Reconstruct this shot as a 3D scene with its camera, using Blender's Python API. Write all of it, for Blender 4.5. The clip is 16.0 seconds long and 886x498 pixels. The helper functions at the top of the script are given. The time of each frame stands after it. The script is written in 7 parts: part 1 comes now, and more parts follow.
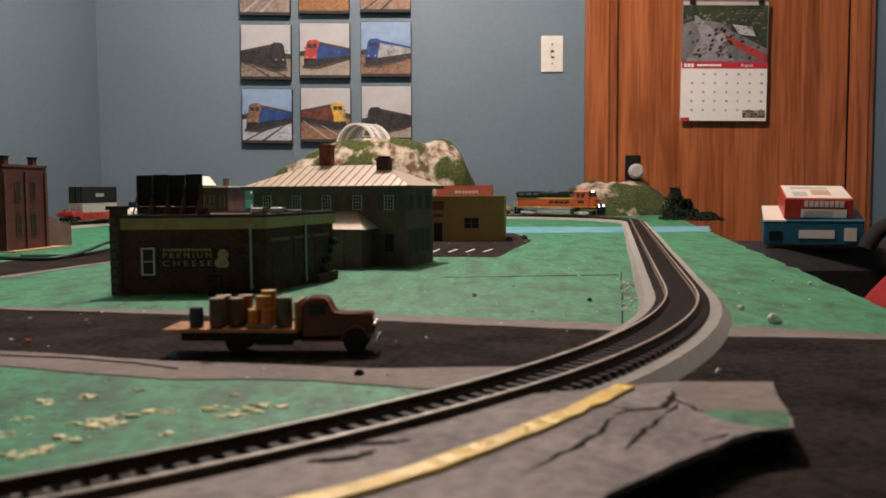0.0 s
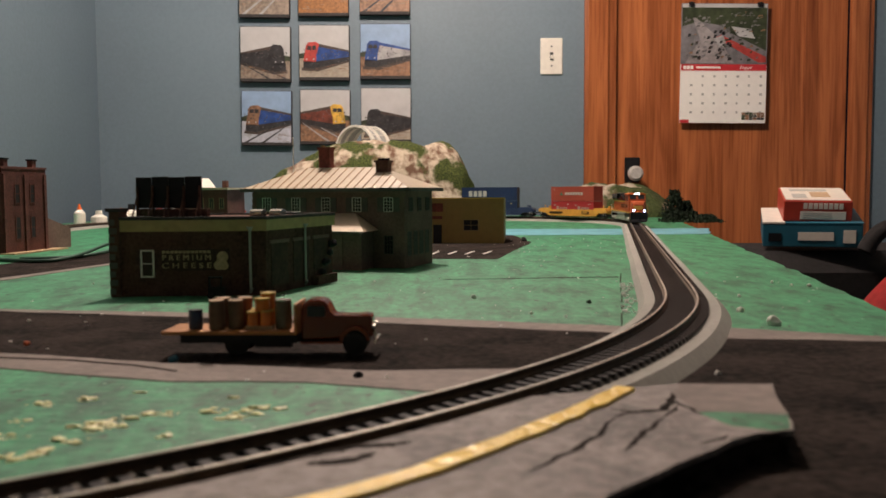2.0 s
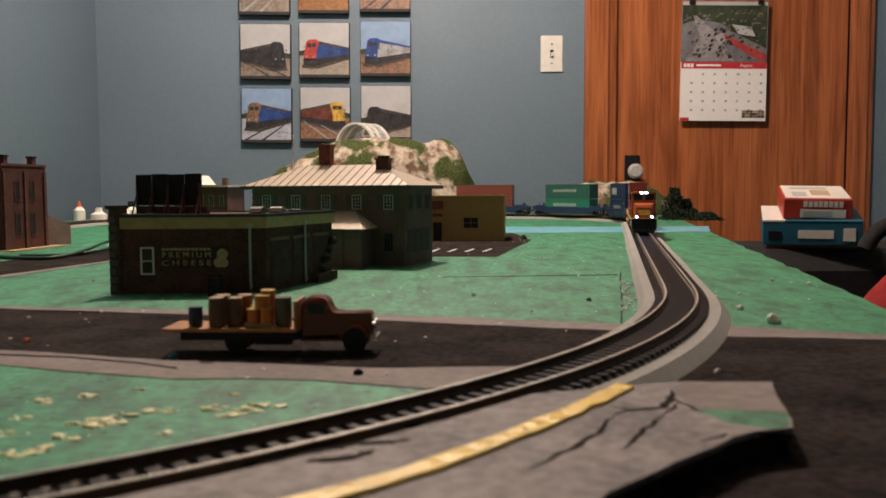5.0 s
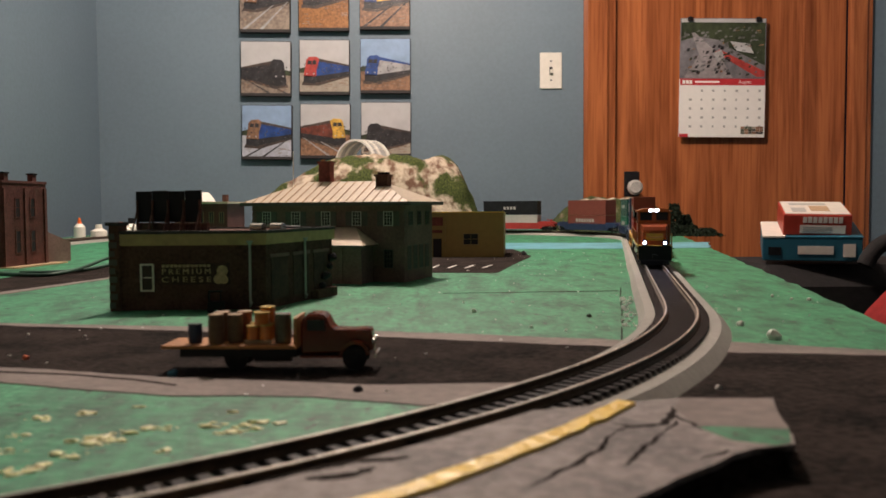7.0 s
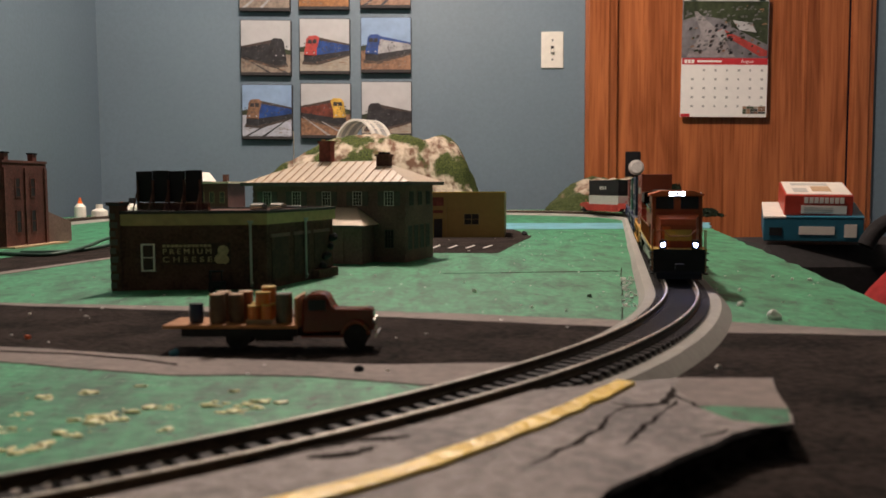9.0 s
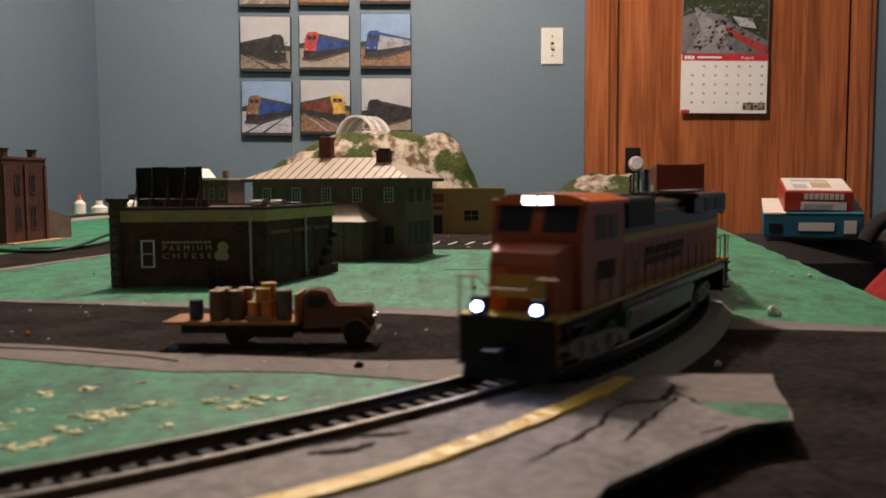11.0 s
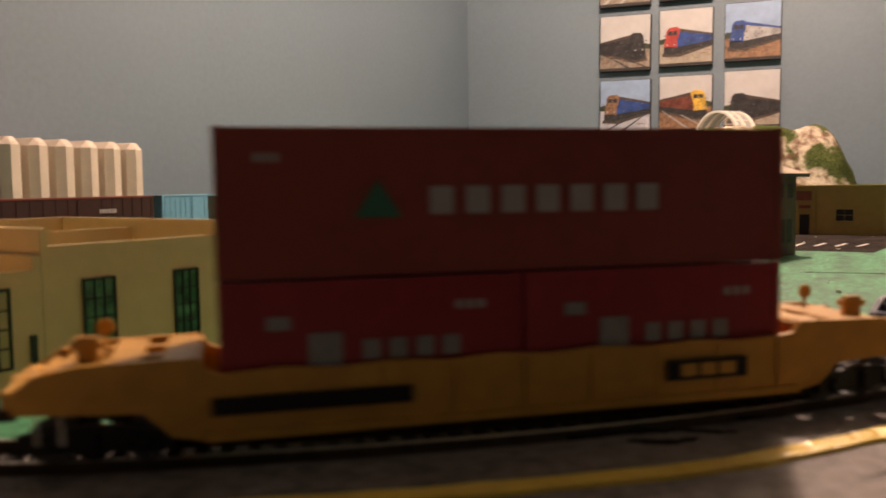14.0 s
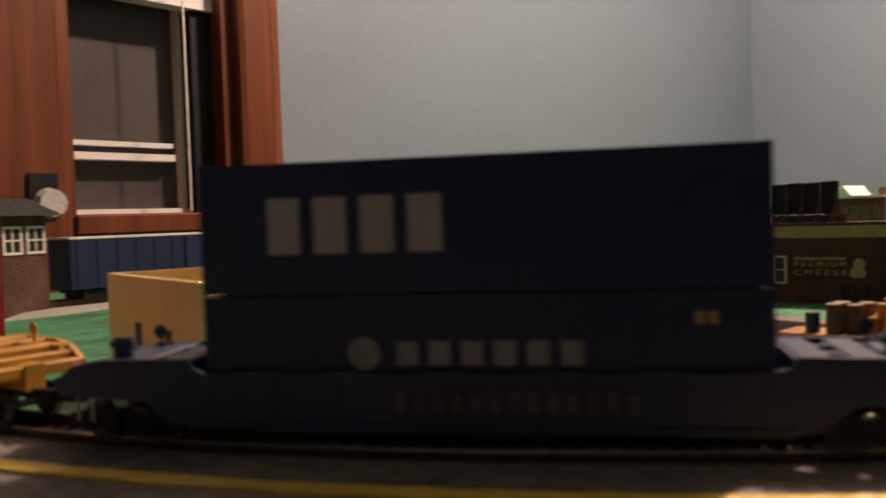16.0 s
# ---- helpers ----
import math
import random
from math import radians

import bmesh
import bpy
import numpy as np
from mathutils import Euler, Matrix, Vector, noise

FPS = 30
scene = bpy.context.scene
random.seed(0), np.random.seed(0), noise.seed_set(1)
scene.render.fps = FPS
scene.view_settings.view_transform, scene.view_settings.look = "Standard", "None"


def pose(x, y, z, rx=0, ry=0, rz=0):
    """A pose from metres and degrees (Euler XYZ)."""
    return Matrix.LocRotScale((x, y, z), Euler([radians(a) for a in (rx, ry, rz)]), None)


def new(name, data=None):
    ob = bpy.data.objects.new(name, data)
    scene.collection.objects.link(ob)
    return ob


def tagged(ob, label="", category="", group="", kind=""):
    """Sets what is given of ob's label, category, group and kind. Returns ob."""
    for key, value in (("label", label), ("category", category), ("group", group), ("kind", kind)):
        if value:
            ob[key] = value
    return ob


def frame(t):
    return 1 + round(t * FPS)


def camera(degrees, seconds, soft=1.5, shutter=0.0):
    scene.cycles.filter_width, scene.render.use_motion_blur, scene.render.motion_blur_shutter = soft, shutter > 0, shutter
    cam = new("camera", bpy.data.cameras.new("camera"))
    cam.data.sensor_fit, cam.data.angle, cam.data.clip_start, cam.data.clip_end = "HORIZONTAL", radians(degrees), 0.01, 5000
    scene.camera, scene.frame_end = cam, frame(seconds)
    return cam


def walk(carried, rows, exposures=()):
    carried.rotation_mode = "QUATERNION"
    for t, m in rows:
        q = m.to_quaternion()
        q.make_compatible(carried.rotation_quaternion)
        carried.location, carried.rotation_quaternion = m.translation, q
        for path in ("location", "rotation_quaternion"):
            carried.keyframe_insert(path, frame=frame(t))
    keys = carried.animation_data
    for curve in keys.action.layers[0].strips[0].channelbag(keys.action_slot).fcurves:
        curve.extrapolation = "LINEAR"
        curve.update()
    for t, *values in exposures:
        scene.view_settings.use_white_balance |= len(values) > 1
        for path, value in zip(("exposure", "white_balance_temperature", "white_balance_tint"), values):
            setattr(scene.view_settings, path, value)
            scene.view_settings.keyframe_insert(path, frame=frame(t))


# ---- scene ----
cam = camera(54.72, 16.0, 1.6, 0.5)
# focus stays on the far half of the table, so the near rails and the passing train are soft
cam.data.dof.use_dof, cam.data.dof.focus_distance, cam.data.dof.aperture_fstop = True, 1.2, 22.0
PATH = [
    (0.0, pose(0.0000, 0.0000, 0.0720, 86.04, 0.35, 0.00)),
    (0.5, pose(0.0000, 0.0000, 0.0720, 86.31, 0.28, -0.01)),
    (1.0, pose(0.0000, 0.0000, 0.0720, 86.38, 0.34, -0.03)),
    (1.5, pose(0.0000, 0.0000, 0.0720, 86.39, 0.29, -0.05)),
    (2.0, pose(0.0000, 0.0000, 0.0720, 86.18, 0.35, -0.04)),
    (2.5, pose(0.0000, 0.0000, 0.0720, 86.29, 0.17, -0.05)),
    (3.0, pose(0.0000, 0.0000, 0.0720, 86.28, 0.29, -0.03)),
    (3.5, pose(0.0000, 0.0000, 0.0720, 85.91, 0.28, -0.04)),
    (6.0, pose(0.0000, 0.0000, 0.0720, 86.42, 0.29, -0.04)),
    (6.5, pose(0.0000, 0.0000, 0.0720, 87.04, 0.35, -0.02)),
    (7.0, pose(0.0000, 0.0000, 0.0720, 87.11, 0.36, -0.05)),
    (7.5, pose(0.0000, 0.0000, 0.0720, 87.11, 0.31, -0.02)),
    (8.0, pose(0.0000, 0.0000, 0.0720, 86.75, 0.30, -0.04)),
    (8.5, pose(0.0000, 0.0000, 0.0720, 86.17, 0.27, -0.02)),
    (9.0, pose(0.0000, 0.0000, 0.0720, 85.78, 0.32, -0.00)),
    (11.5, pose(0.0000, 0.0000, 0.0720, 85.38, 0.34, -0.01)),
    (12.0, pose(0.0000, 0.0000, 0.0720, 84.85, 0.06, 0.54)),
    (12.5, pose(0.0010, 0.0000, 0.0705, 84.66, 0.13, 6.45)),
    (12.8, pose(0.0026, -0.0013, 0.0702, 83.92, -0.05, 11.31)),
    (13.0, pose(0.0036, -0.0021, 0.0699, 83.90, 0.64, 14.43)),
    (13.5, pose(0.0062, -0.0042, 0.0694, 85.76, 1.07, 20.31)),
    (14.0, pose(0.0080, -0.0020, 0.0692, 85.77, 0.76, 23.59)),
    (14.5, pose(0.0120, -0.0075, 0.0695, 85.44, 1.40, 27.84)),
    (14.7, pose(0.0126, -0.0097, 0.0693, 85.79, 1.99, 29.68)),
    (15.0, pose(0.0135, -0.0130, 0.0689, 86.70, 1.63, 31.86)),
    (15.3, pose(0.0162, -0.0127, 0.0688, 87.74, 1.01, 34.04)),
    (15.5, pose(0.0180, -0.0125, 0.0687, 88.08, 0.87, 35.78)),
    (15.6, pose(0.0187, -0.0117, 0.0684, 88.23, 1.09, 37.12)),
    (15.8, pose(0.0201, -0.0101, 0.0678, 88.27, 1.33, 39.65)),
    (16.0, pose(0.0215, -0.0085, 0.0672, 87.95, 1.92, 42.03)),
]
walk(cam, PATH, [(0.0, 0.20, 6020, 11), (2.0, 0.20, 6280, 10), (11.5, 0.18, 6180, 10), (13.0, 0.32, 7150, 16), (14.0, 0.54, 7600, 21), (14.5, 0.56, 7500, 20), (15.0, 0.68, 7350, 18), (16.0, 0.62, 7400, 21)])

# ---------- light ----------
world = bpy.data.worlds.new("world")
scene.world = world
world.use_nodes = True
world.node_tree.nodes["Background"].inputs[0].default_value = (0.010, 0.012, 0.018, 1)
world.node_tree.nodes["Background"].inputs[1].default_value = 0.3


def ceiling_lamp(x, y, z, watts, size):
    data = bpy.data.lights.new("ceiling_lamp", "POINT")
    data.energy, data.shadow_soft_size, data.color = watts, size, (1.0, 0.80, 0.675)
    ob = new("ceiling_lamp", data)
    ob.location = (x, y, z)
    return ob


ceiling_lamp(-0.13, 1.47, 1.40, 82, 0.05)


# ---------- materials ----------
def mat(name, color, rough=0.6, metal=0.0, scale=60.0, vary=0.25, bump=0.0, dark=None, spec=0.5, big=8.0):
    """A painted or raw surface with two scales of variation."""
    m = bpy.data.materials.new(name)
    m.use_nodes = True
    nt = m.node_tree
    b = nt.nodes["Principled BSDF"]
    b.inputs["Roughness"].default_value = rough
    b.inputs["Metallic"].default_value = metal
    b.inputs["Specular IOR Level"].default_value = spec
    tc = nt.nodes.new("ShaderNodeTexCoord")
    n1 = nt.nodes.new("ShaderNodeTexNoise")
    n1.inputs["Scale"].default_value, n1.inputs["Detail"].default_value = scale, 6
    n2 = nt.nodes.new("ShaderNodeTexNoise")
    n2.inputs["Scale"].default_value, n2.inputs["Detail"].default_value = big, 3
    nt.links.new(tc.outputs["Object"], n1.inputs["Vector"])
    nt.links.new(tc.outputs["Object"], n2.inputs["Vector"])
    add = nt.nodes.new("ShaderNodeMath")
    add.operation = "ADD"
    nt.links.new(n1.outputs["Fac"], add.inputs[0])
    nt.links.new(n2.outputs["Fac"], add.inputs[1])
    ramp = nt.nodes.new("ShaderNodeValToRGB")
    lo = dark or tuple(c * (1 - vary) for c in color)
    hi = tuple(min(1, c * (1 + vary)) for c in color)
    ramp.color_ramp.elements[0].position, ramp.color_ramp.elements[0].color = 0.38, (*lo, 1)
    ramp.color_ramp.elements[1].position, ramp.color_ramp.elements[1].color = 0.62, (*hi, 1)
    half = nt.nodes.new("ShaderNodeMath")
    half.operation = "MULTIPLY"
    half.inputs[1].default_value = 0.5
    nt.links.new(add.outputs[0], half.inputs[0])
    nt.links.new(half.outputs[0], ramp.inputs[0])
    nt.links.new(ramp.outputs[0], b.inputs["Base Color"])
    if bump:
        bn = nt.nodes.new("ShaderNodeBump")
        bn.inputs["Strength"].default_value, bn.inputs["Distance"].default_value = bump, 0.002
        nt.links.new(n1.outputs["Fac"], bn.inputs["Height"])
        nt.links.new(bn.outputs[0], b.inputs["Normal"])
    return m


def wood(name, a, b_, stretch=(14, 14, 1.2), rough=0.35, scale=3.0):
    m = bpy.data.materials.new(name)
    m.use_nodes = True
    nt = m.node_tree
    b = nt.nodes["Principled BSDF"]
    b.inputs["Roughness"].default_value = rough
    tc = nt.nodes.new("ShaderNodeTexCoord")
    mp = nt.nodes.new("ShaderNodeMapping")
    mp.inputs["Scale"].default_value = stretch
    nt.links.new(tc.outputs["Object"], mp.inputs["Vector"])
    n1 = nt.nodes.new("ShaderNodeTexNoise")
    n1.inputs["Scale"].default_value, n1.inputs["Detail"].default_value = scale, 8
    n1.inputs["Distortion"].default_value = 1.2
    nt.links.new(mp.outputs[0], n1.inputs["Vector"])
    wv = nt.nodes.new("ShaderNodeTexWave")
    wv.inputs["Scale"].default_value, wv.inputs["Distortion"].default_value = 0.55, 9.0
    wv.inputs["Detail"].default_value, wv.inputs["Detail Scale"].default_value = 3, 0.8
    nt.links.new(mp.outputs[0], wv.inputs["Vector"])
    mx = nt.nodes.new("ShaderNodeMath")
    mx.operation = "MULTIPLY_ADD"
    mx.inputs[1].default_value, mx.inputs[2].default_value = 0.07, 0.13
    nt.links.new(wv.outputs["Fac"], mx.inputs[0])
    sm = nt.nodes.new("ShaderNodeMath")
    sm.operation = "ADD"
    nt.links.new(mx.outputs[0], sm.inputs[0])
    nt.links.new(n1.outputs["Fac"], sm.inputs[1])
    ramp = nt.nodes.new("ShaderNodeValToRGB")
    ramp.color_ramp.elements[0].position, ramp.color_ramp.elements[0].color = 0.40, (*b_, 1)
    ramp.color_ramp.elements[1].position, ramp.color_ramp.elements[1].color = 0.85, (*a, 1)
    nt.links.new(sm.outputs[0], ramp.inputs[0])
    fine = nt.nodes.new("ShaderNodeMapping")
    fine.inputs["Scale"].default_value = (stretch[0] * 6, stretch[1] * 6, stretch[2] * 3)
    nt.links.new(tc.outputs["Object"], fine.inputs["Vector"])
    n2 = nt.nodes.new("ShaderNodeTexNoise")
    n2.inputs["Scale"].default_value, n2.inputs["Detail"].default_value = scale, 5
    nt.links.new(fine.outputs[0], n2.inputs["Vector"])
    pores = nt.nodes.new("ShaderNodeValToRGB")
    pores.color_ramp.elements[0].position, pores.color_ramp.elements[0].color = 0.34, (0.74, 0.70, 0.66, 1)
    pores.color_ramp.elements[1].position, pores.color_ramp.elements[1].color = 0.52, (1, 1, 1, 1)
    nt.links.new(n2.outputs["Fac"], pores.inputs[0])
    dark = nt.nodes.new("ShaderNodeMix")
    dark.data_type, dark.blend_type = "RGBA", "MULTIPLY"
    dark.inputs["Factor"].default_value = 1.0
    nt.links.new(ramp.outputs[0], dark.inputs["A"])
    nt.links.new(pores.outputs[0], dark.inputs["B"])
    nt.links.new(dark.outputs["Result"], b.inputs["Base Color"])
    return m


def glow(name, color, power):
    m = bpy.data.materials.new(name)
    m.use_nodes = True
    b = m.node_tree.nodes["Principled BSDF"]
    b.inputs["Base Color"].default_value = (*color, 1)
    b.inputs["Emission Color"].default_value = (*color, 1)
    b.inputs["Emission Strength"].default_value = power
    return m


def brushed(name, lo, mid, hi):
    """Hand-brushed scenery paint: blotches, streaks along x and small pale scuffs."""
    m = bpy.data.materials.new(name)
    m.use_nodes = True
    nt = m.node_tree
    b = nt.nodes["Principled BSDF"]
    b.inputs["Roughness"].default_value = 0.6
    tc = nt.nodes.new("ShaderNodeTexCoord")

    def nz(scale, detail, stretch):
        mp = nt.nodes.new("ShaderNodeMapping")
        mp.inputs["Scale"].default_value = stretch
        nt.links.new(tc.outputs["Object"], mp.inputs["Vector"])
        n = nt.nodes.new("ShaderNodeTexNoise")
        n.inputs["Scale"].default_value, n.inputs["Detail"].default_value = scale, detail
        nt.links.new(mp.outputs[0], n.inputs["Vector"])
        return n.outputs["Fac"]

    def ramp(fac, stops):
        r = nt.nodes.new("ShaderNodeValToRGB")
        e = r.color_ramp.elements
        e[0].position, e[0].color = stops[0][0], (*stops[0][1], 1)
        e[1].position, e[1].color = stops[-1][0], (*stops[-1][1], 1)
        for p, c in stops[1:-1]:
            k = e.new(p)
            k.color = (*c, 1)
        nt.links.new(fac, r.inputs[0])
        return r.outputs[0]

    def mix(kind, fac, a, c):
        x = nt.nodes.new("ShaderNodeMix")
        x.data_type, x.blend_type = "RGBA", kind
        if isinstance(fac, float):
            x.inputs["Factor"].default_value = fac
        else:
            nt.links.new(fac, x.inputs["Factor"])
        nt.links.new(a, x.inputs["A"])
        nt.links.new(c, x.inputs["B"])
        return x.outputs["Result"]

    base = ramp(nz(34, 10, (1.5, 0.55, 1)), [(0.36, lo), (0.50, mid), (0.66, tuple(c * 1.25 for c in mid))])
    streak = ramp(nz(210, 8, (1.0, 0.45, 1)), [(0.34, (0.66, 0.66, 0.70)), (0.64, (1.20, 1.20, 1.16))])
    scuff = ramp(nz(420, 4, (0.8, 0.6, 1)), [(0.66, (0, 0, 0)), (0.72, (1, 1, 1))])
    col = mix("MULTIPLY", 1.0, base, streak)
    rgb = nt.nodes.new("ShaderNodeRGB")
    rgb.outputs[0].default_value = (*hi, 1)
    col = mix("MIX", scuff, col, rgb.outputs[0])
    dirt = ramp(nz(190, 5, (0.9, 0.5, 1)), [(0.60, (0, 0, 0)), (0.68, (0.85, 0.85, 0.85))])
    soil = nt.nodes.new("ShaderNodeRGB")
    soil.outputs[0].default_value = (0.022, 0.028, 0.016, 1)
    col = mix("MIX", dirt, col, soil.outputs[0])
    nt.links.new(col, b.inputs["Base Color"])
    bn = nt.nodes.new("ShaderNodeBump")
    bn.inputs["Strength"].default_value, bn.inputs["Distance"].default_value = 0.7, 0.0015
    nt.links.new(nz(150, 8, (0.7, 1.3, 1)), bn.inputs["Height"])
    nt.links.new(bn.outputs[0], b.inputs["Normal"])
    return m


WALL = mat("wall_paint", (0.150, 0.205, 0.248), 0.52, scale=90, vary=0.07, bump=0.12, big=2.2, spec=0.6)
# ceiling is out of view; greyed to lower the light it bounces
CEIL = mat("ceiling_paint", (0.42, 0.40, 0.37), 0.8, scale=60, vary=0.04)
FLOOR = mat("carpet", (0.16, 0.12, 0.09), 0.9, scale=200, vary=0.3, bump=0.5)
DOORWOOD = wood("oak_veneer", (0.50, 0.165, 0.056), (0.215, 0.058, 0.019), (8, 8, 0.55), 0.26)
CASING = wood("dark_red_stained_wood", (0.190, 0.054, 0.019), (0.080, 0.020, 0.007), (13, 13, 0.55))
GREEN = brushed("green_paint", (0.016, 0.108, 0.046), (0.036, 0.215, 0.096), (0.26, 0.46, 0.32))
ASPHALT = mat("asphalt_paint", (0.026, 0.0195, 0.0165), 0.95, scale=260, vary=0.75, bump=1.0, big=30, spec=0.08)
PAVE = mat("grey_paint", (0.195, 0.160, 0.140), 0.8, scale=180, vary=0.22, bump=0.3, big=20)
FOAM = mat("grey_foam", (0.30, 0.285, 0.25), 0.8, scale=300, vary=0.10, bump=0.2, big=10)
PLASTER = mat("platform_grey", (0.200, 0.172, 0.156), 0.7, scale=210, vary=0.42, bump=0.7, big=34)
YELLOW = mat("yellow_paint", (0.95, 0.64, 0.095), 0.30, scale=200, vary=0.08, bump=0.9, big=50, spec=1.0)
WATER = mat("blue_paint", (0.12, 0.33, 0.40), 0.5, scale=80, vary=0.25, bump=0.2, big=18)
TIE = mat("black_plastic", (0.020, 0.018, 0.017), 0.50, scale=200, vary=0.3, spec=0.25)
# foam darkened to stand in for shade between the ties
BEDSHADE = mat("shade_darkened_foam", (0.140, 0.124, 0.104), 0.9, scale=300, vary=0.4, bump=0.3, big=25)
RAIL = mat("dull_rail_side", (0.095, 0.062, 0.038), 0.5, 0.5, scale=200, vary=0.3)
# brighter than RAIL so the glare on rail tops is in the metal colour
RAILHEAD = mat("nickel_rail_head", (0.62, 0.57, 0.49), 0.40, 1.0, scale=200, vary=0.2)
SCREEN = mat("dusty_dark_pane", (0.066, 0.058, 0.055), 0.35, scale=300, vary=0.25)
CRACK = mat("crack_dark", (0.024, 0.019, 0.016), 0.95, scale=200, vary=0.4, spec=0.05)
BLACK = mat("black_paint", (0.012, 0.012, 0.014), 0.50, scale=100, vary=0.3, spec=0.22)
LOCOBLACK = mat("satin_black_hood", (0.010, 0.010, 0.010), 0.17, scale=100, vary=0.3, spec=0.5)
STEEL = mat("dark_steel", (0.10, 0.10, 0.10), 0.5, 0.4, scale=200, vary=0.3)
CHROME = mat("worn_metal", (0.55, 0.52, 0.46), 0.25, 1.0, scale=100, vary=0.15)
WHITE = mat("white_plastic", (0.82, 0.77, 0.68), 0.45, scale=60, vary=0.06)
ORANGE = mat("orange_paint", (0.37, 0.072, 0.020), 0.35, scale=150, vary=0.10)
LOCOYEL = mat("gold_paint", (0.55, 0.36, 0.06), 0.4, scale=150, vary=0.1)
GLASS = mat("dusty_dark_glass", (0.022, 0.022, 0.024), 0.30, scale=50, vary=0.1, spec=0.25)
LAMP = glow("ditch_light", (0.32, 0.44, 1.0), 70.0)
CABLAMP = glow("cab_headlight", (0.80, 0.88, 1.0), 9.0)
LAMPWARM = glow("number_board", (1.0, 0.95, 0.90), 2.2)
CRYSTAL = mat("cut_glass", (0.58, 0.55, 0.51), 0.10, scale=300, vary=0.25, spec=0.9)
WELLYEL = mat("yellow_freight_paint", (0.60, 0.30, 0.045), 0.45, scale=150, vary=0.14)
WELLBLUE = mat("dark_blue_freight_paint", (0.018, 0.030, 0.080), 0.4, scale=150, vary=0.2)
WELLRED = mat("red_freight_paint", (0.34, 0.03, 0.025), 0.45, scale=150, vary=0.15)
CRED = mat("oxide_red_paint", (0.30, 0.050, 0.030), 0.42, scale=150, vary=0.08)
KRED = mat("deep_red_paint", (0.33, 0.022, 0.026), 0.42, scale=150, vary=0.08)
CBLUE = mat("navy_paint", (0.010, 0.022, 0.070), 0.42, scale=150, vary=0.12)
CGREEN = mat("green_container_paint", (0.020, 0.17, 0.10), 0.42, scale=150, vary=0.10)
CBROWN = mat("brown_container_paint", (0.19, 0.045, 0.032), 0.45, scale=150, vary=0.10)
CGREY = mat("grey_container_paint", (0.42, 0.41, 0.38), 0.5, scale=150, vary=0.10)
CSKY = mat("light_blue_paint", (0.14, 0.36, 0.50), 0.45, scale=150, vary=0.10)
LETTER = mat("lettering_white", (0.42, 0.40, 0.37), 0.5, scale=200, vary=0.06)
LETTERDIM = mat("lettering_dim_white", (0.30, 0.29, 0.27), 0.5, scale=300, vary=0.15)
LETTERGREEN = mat("lettering_green", (0.03, 0.16, 0.09), 0.5, scale=200, vary=0.06)
# base colour reddened to offset green light bounced off the table
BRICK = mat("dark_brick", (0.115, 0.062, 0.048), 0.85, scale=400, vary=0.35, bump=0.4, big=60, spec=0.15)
REDBRICK = mat("red_brick", (0.21, 0.055, 0.040), 0.8, scale=400, vary=0.3, bump=0.4, big=60)
# reddened likewise, so the green bounce leaves the walls grey-brown
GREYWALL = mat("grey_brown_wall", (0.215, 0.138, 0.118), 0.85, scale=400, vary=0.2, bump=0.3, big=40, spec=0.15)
CREAM = mat("tan_trim", (0.46, 0.34, 0.150), 0.6, scale=150, vary=0.16)
ROOFMETAL = mat("tan_metal_roof", (0.58, 0.47, 0.34), 0.4, scale=150, vary=0.08)
TARROOF = mat("tar_roof", (0.05, 0.047, 0.045), 0.8, scale=200, vary=0.3, bump=0.3)
TAN = mat("tan_plastic", (0.42, 0.28, 0.085), 0.55, scale=120, vary=0.07)
CREAMPL = mat("cream_plastic", (0.86, 0.65, 0.34), 0.45, scale=100, vary=0.05)
SHUTTER = mat("grey_green_shutter", (0.105, 0.100, 0.082), 0.6, scale=200, vary=0.2)
DARKTREE = mat("dark_foliage", (0.010, 0.022, 0.008), 0.95, scale=160, vary=0.5, bump=0.8)
TRUCKRED = mat("maroon_enamel", (0.150, 0.024, 0.009), 0.16, scale=80, vary=0.15, spec=0.35)
PLANK = wood("flatbed_wood", (0.55, 0.24, 0.06), (0.34, 0.13, 0.03), (8, 60, 60), 0.5, 6)
BARREL = mat("weathered_barrel", (0.13, 0.075, 0.042), 0.65, scale=200, vary=0.3, bump=0.3)
BARRELTOP = mat("barrel_lid", (0.45, 0.30, 0.17), 0.6, scale=200, vary=0.2)
AMBER = mat("orange_machine", (0.62, 0.16, 0.015), 0.3, scale=200, vary=0.2)
RUBBER = mat("rubber", (0.012, 0.011, 0.010), 0.8, scale=200, vary=0.3)
REDCARD = mat("red_card", (0.40, 0.040, 0.022), 0.4, scale=60, vary=0.10)
BLUECARD = mat("blue_card", (0.018, 0.115, 0.170), 0.45, scale=60, vary=0.08)
WHITECARD = mat("white_card", (0.72, 0.66, 0.58), 0.5, scale=60, vary=0.06)
PAPER = mat("paper", (0.88, 0.85, 0.80), 0.6, scale=60, vary=0.03)
CALRED = mat("calendar_red", (0.55, 0.03, 0.04), 0.5, scale=60, vary=0.05)
CLOTH = mat("dark_cloth", (0.009, 0.007, 0.007), 0.9, scale=90, vary=0.4, bump=0.5)
REDCLOTH = mat("red_cloth", (0.42, 0.02, 0.018), 0.7, scale=90, vary=0.2, bump=0.3)
CABLE = mat("green_cable", (0.015, 0.06, 0.035), 0.5, scale=90, vary=0.2)
ENAMEL = mat("radiator_enamel", (0.66, 0.57, 0.47), 0.4, scale=60, vary=0.06)
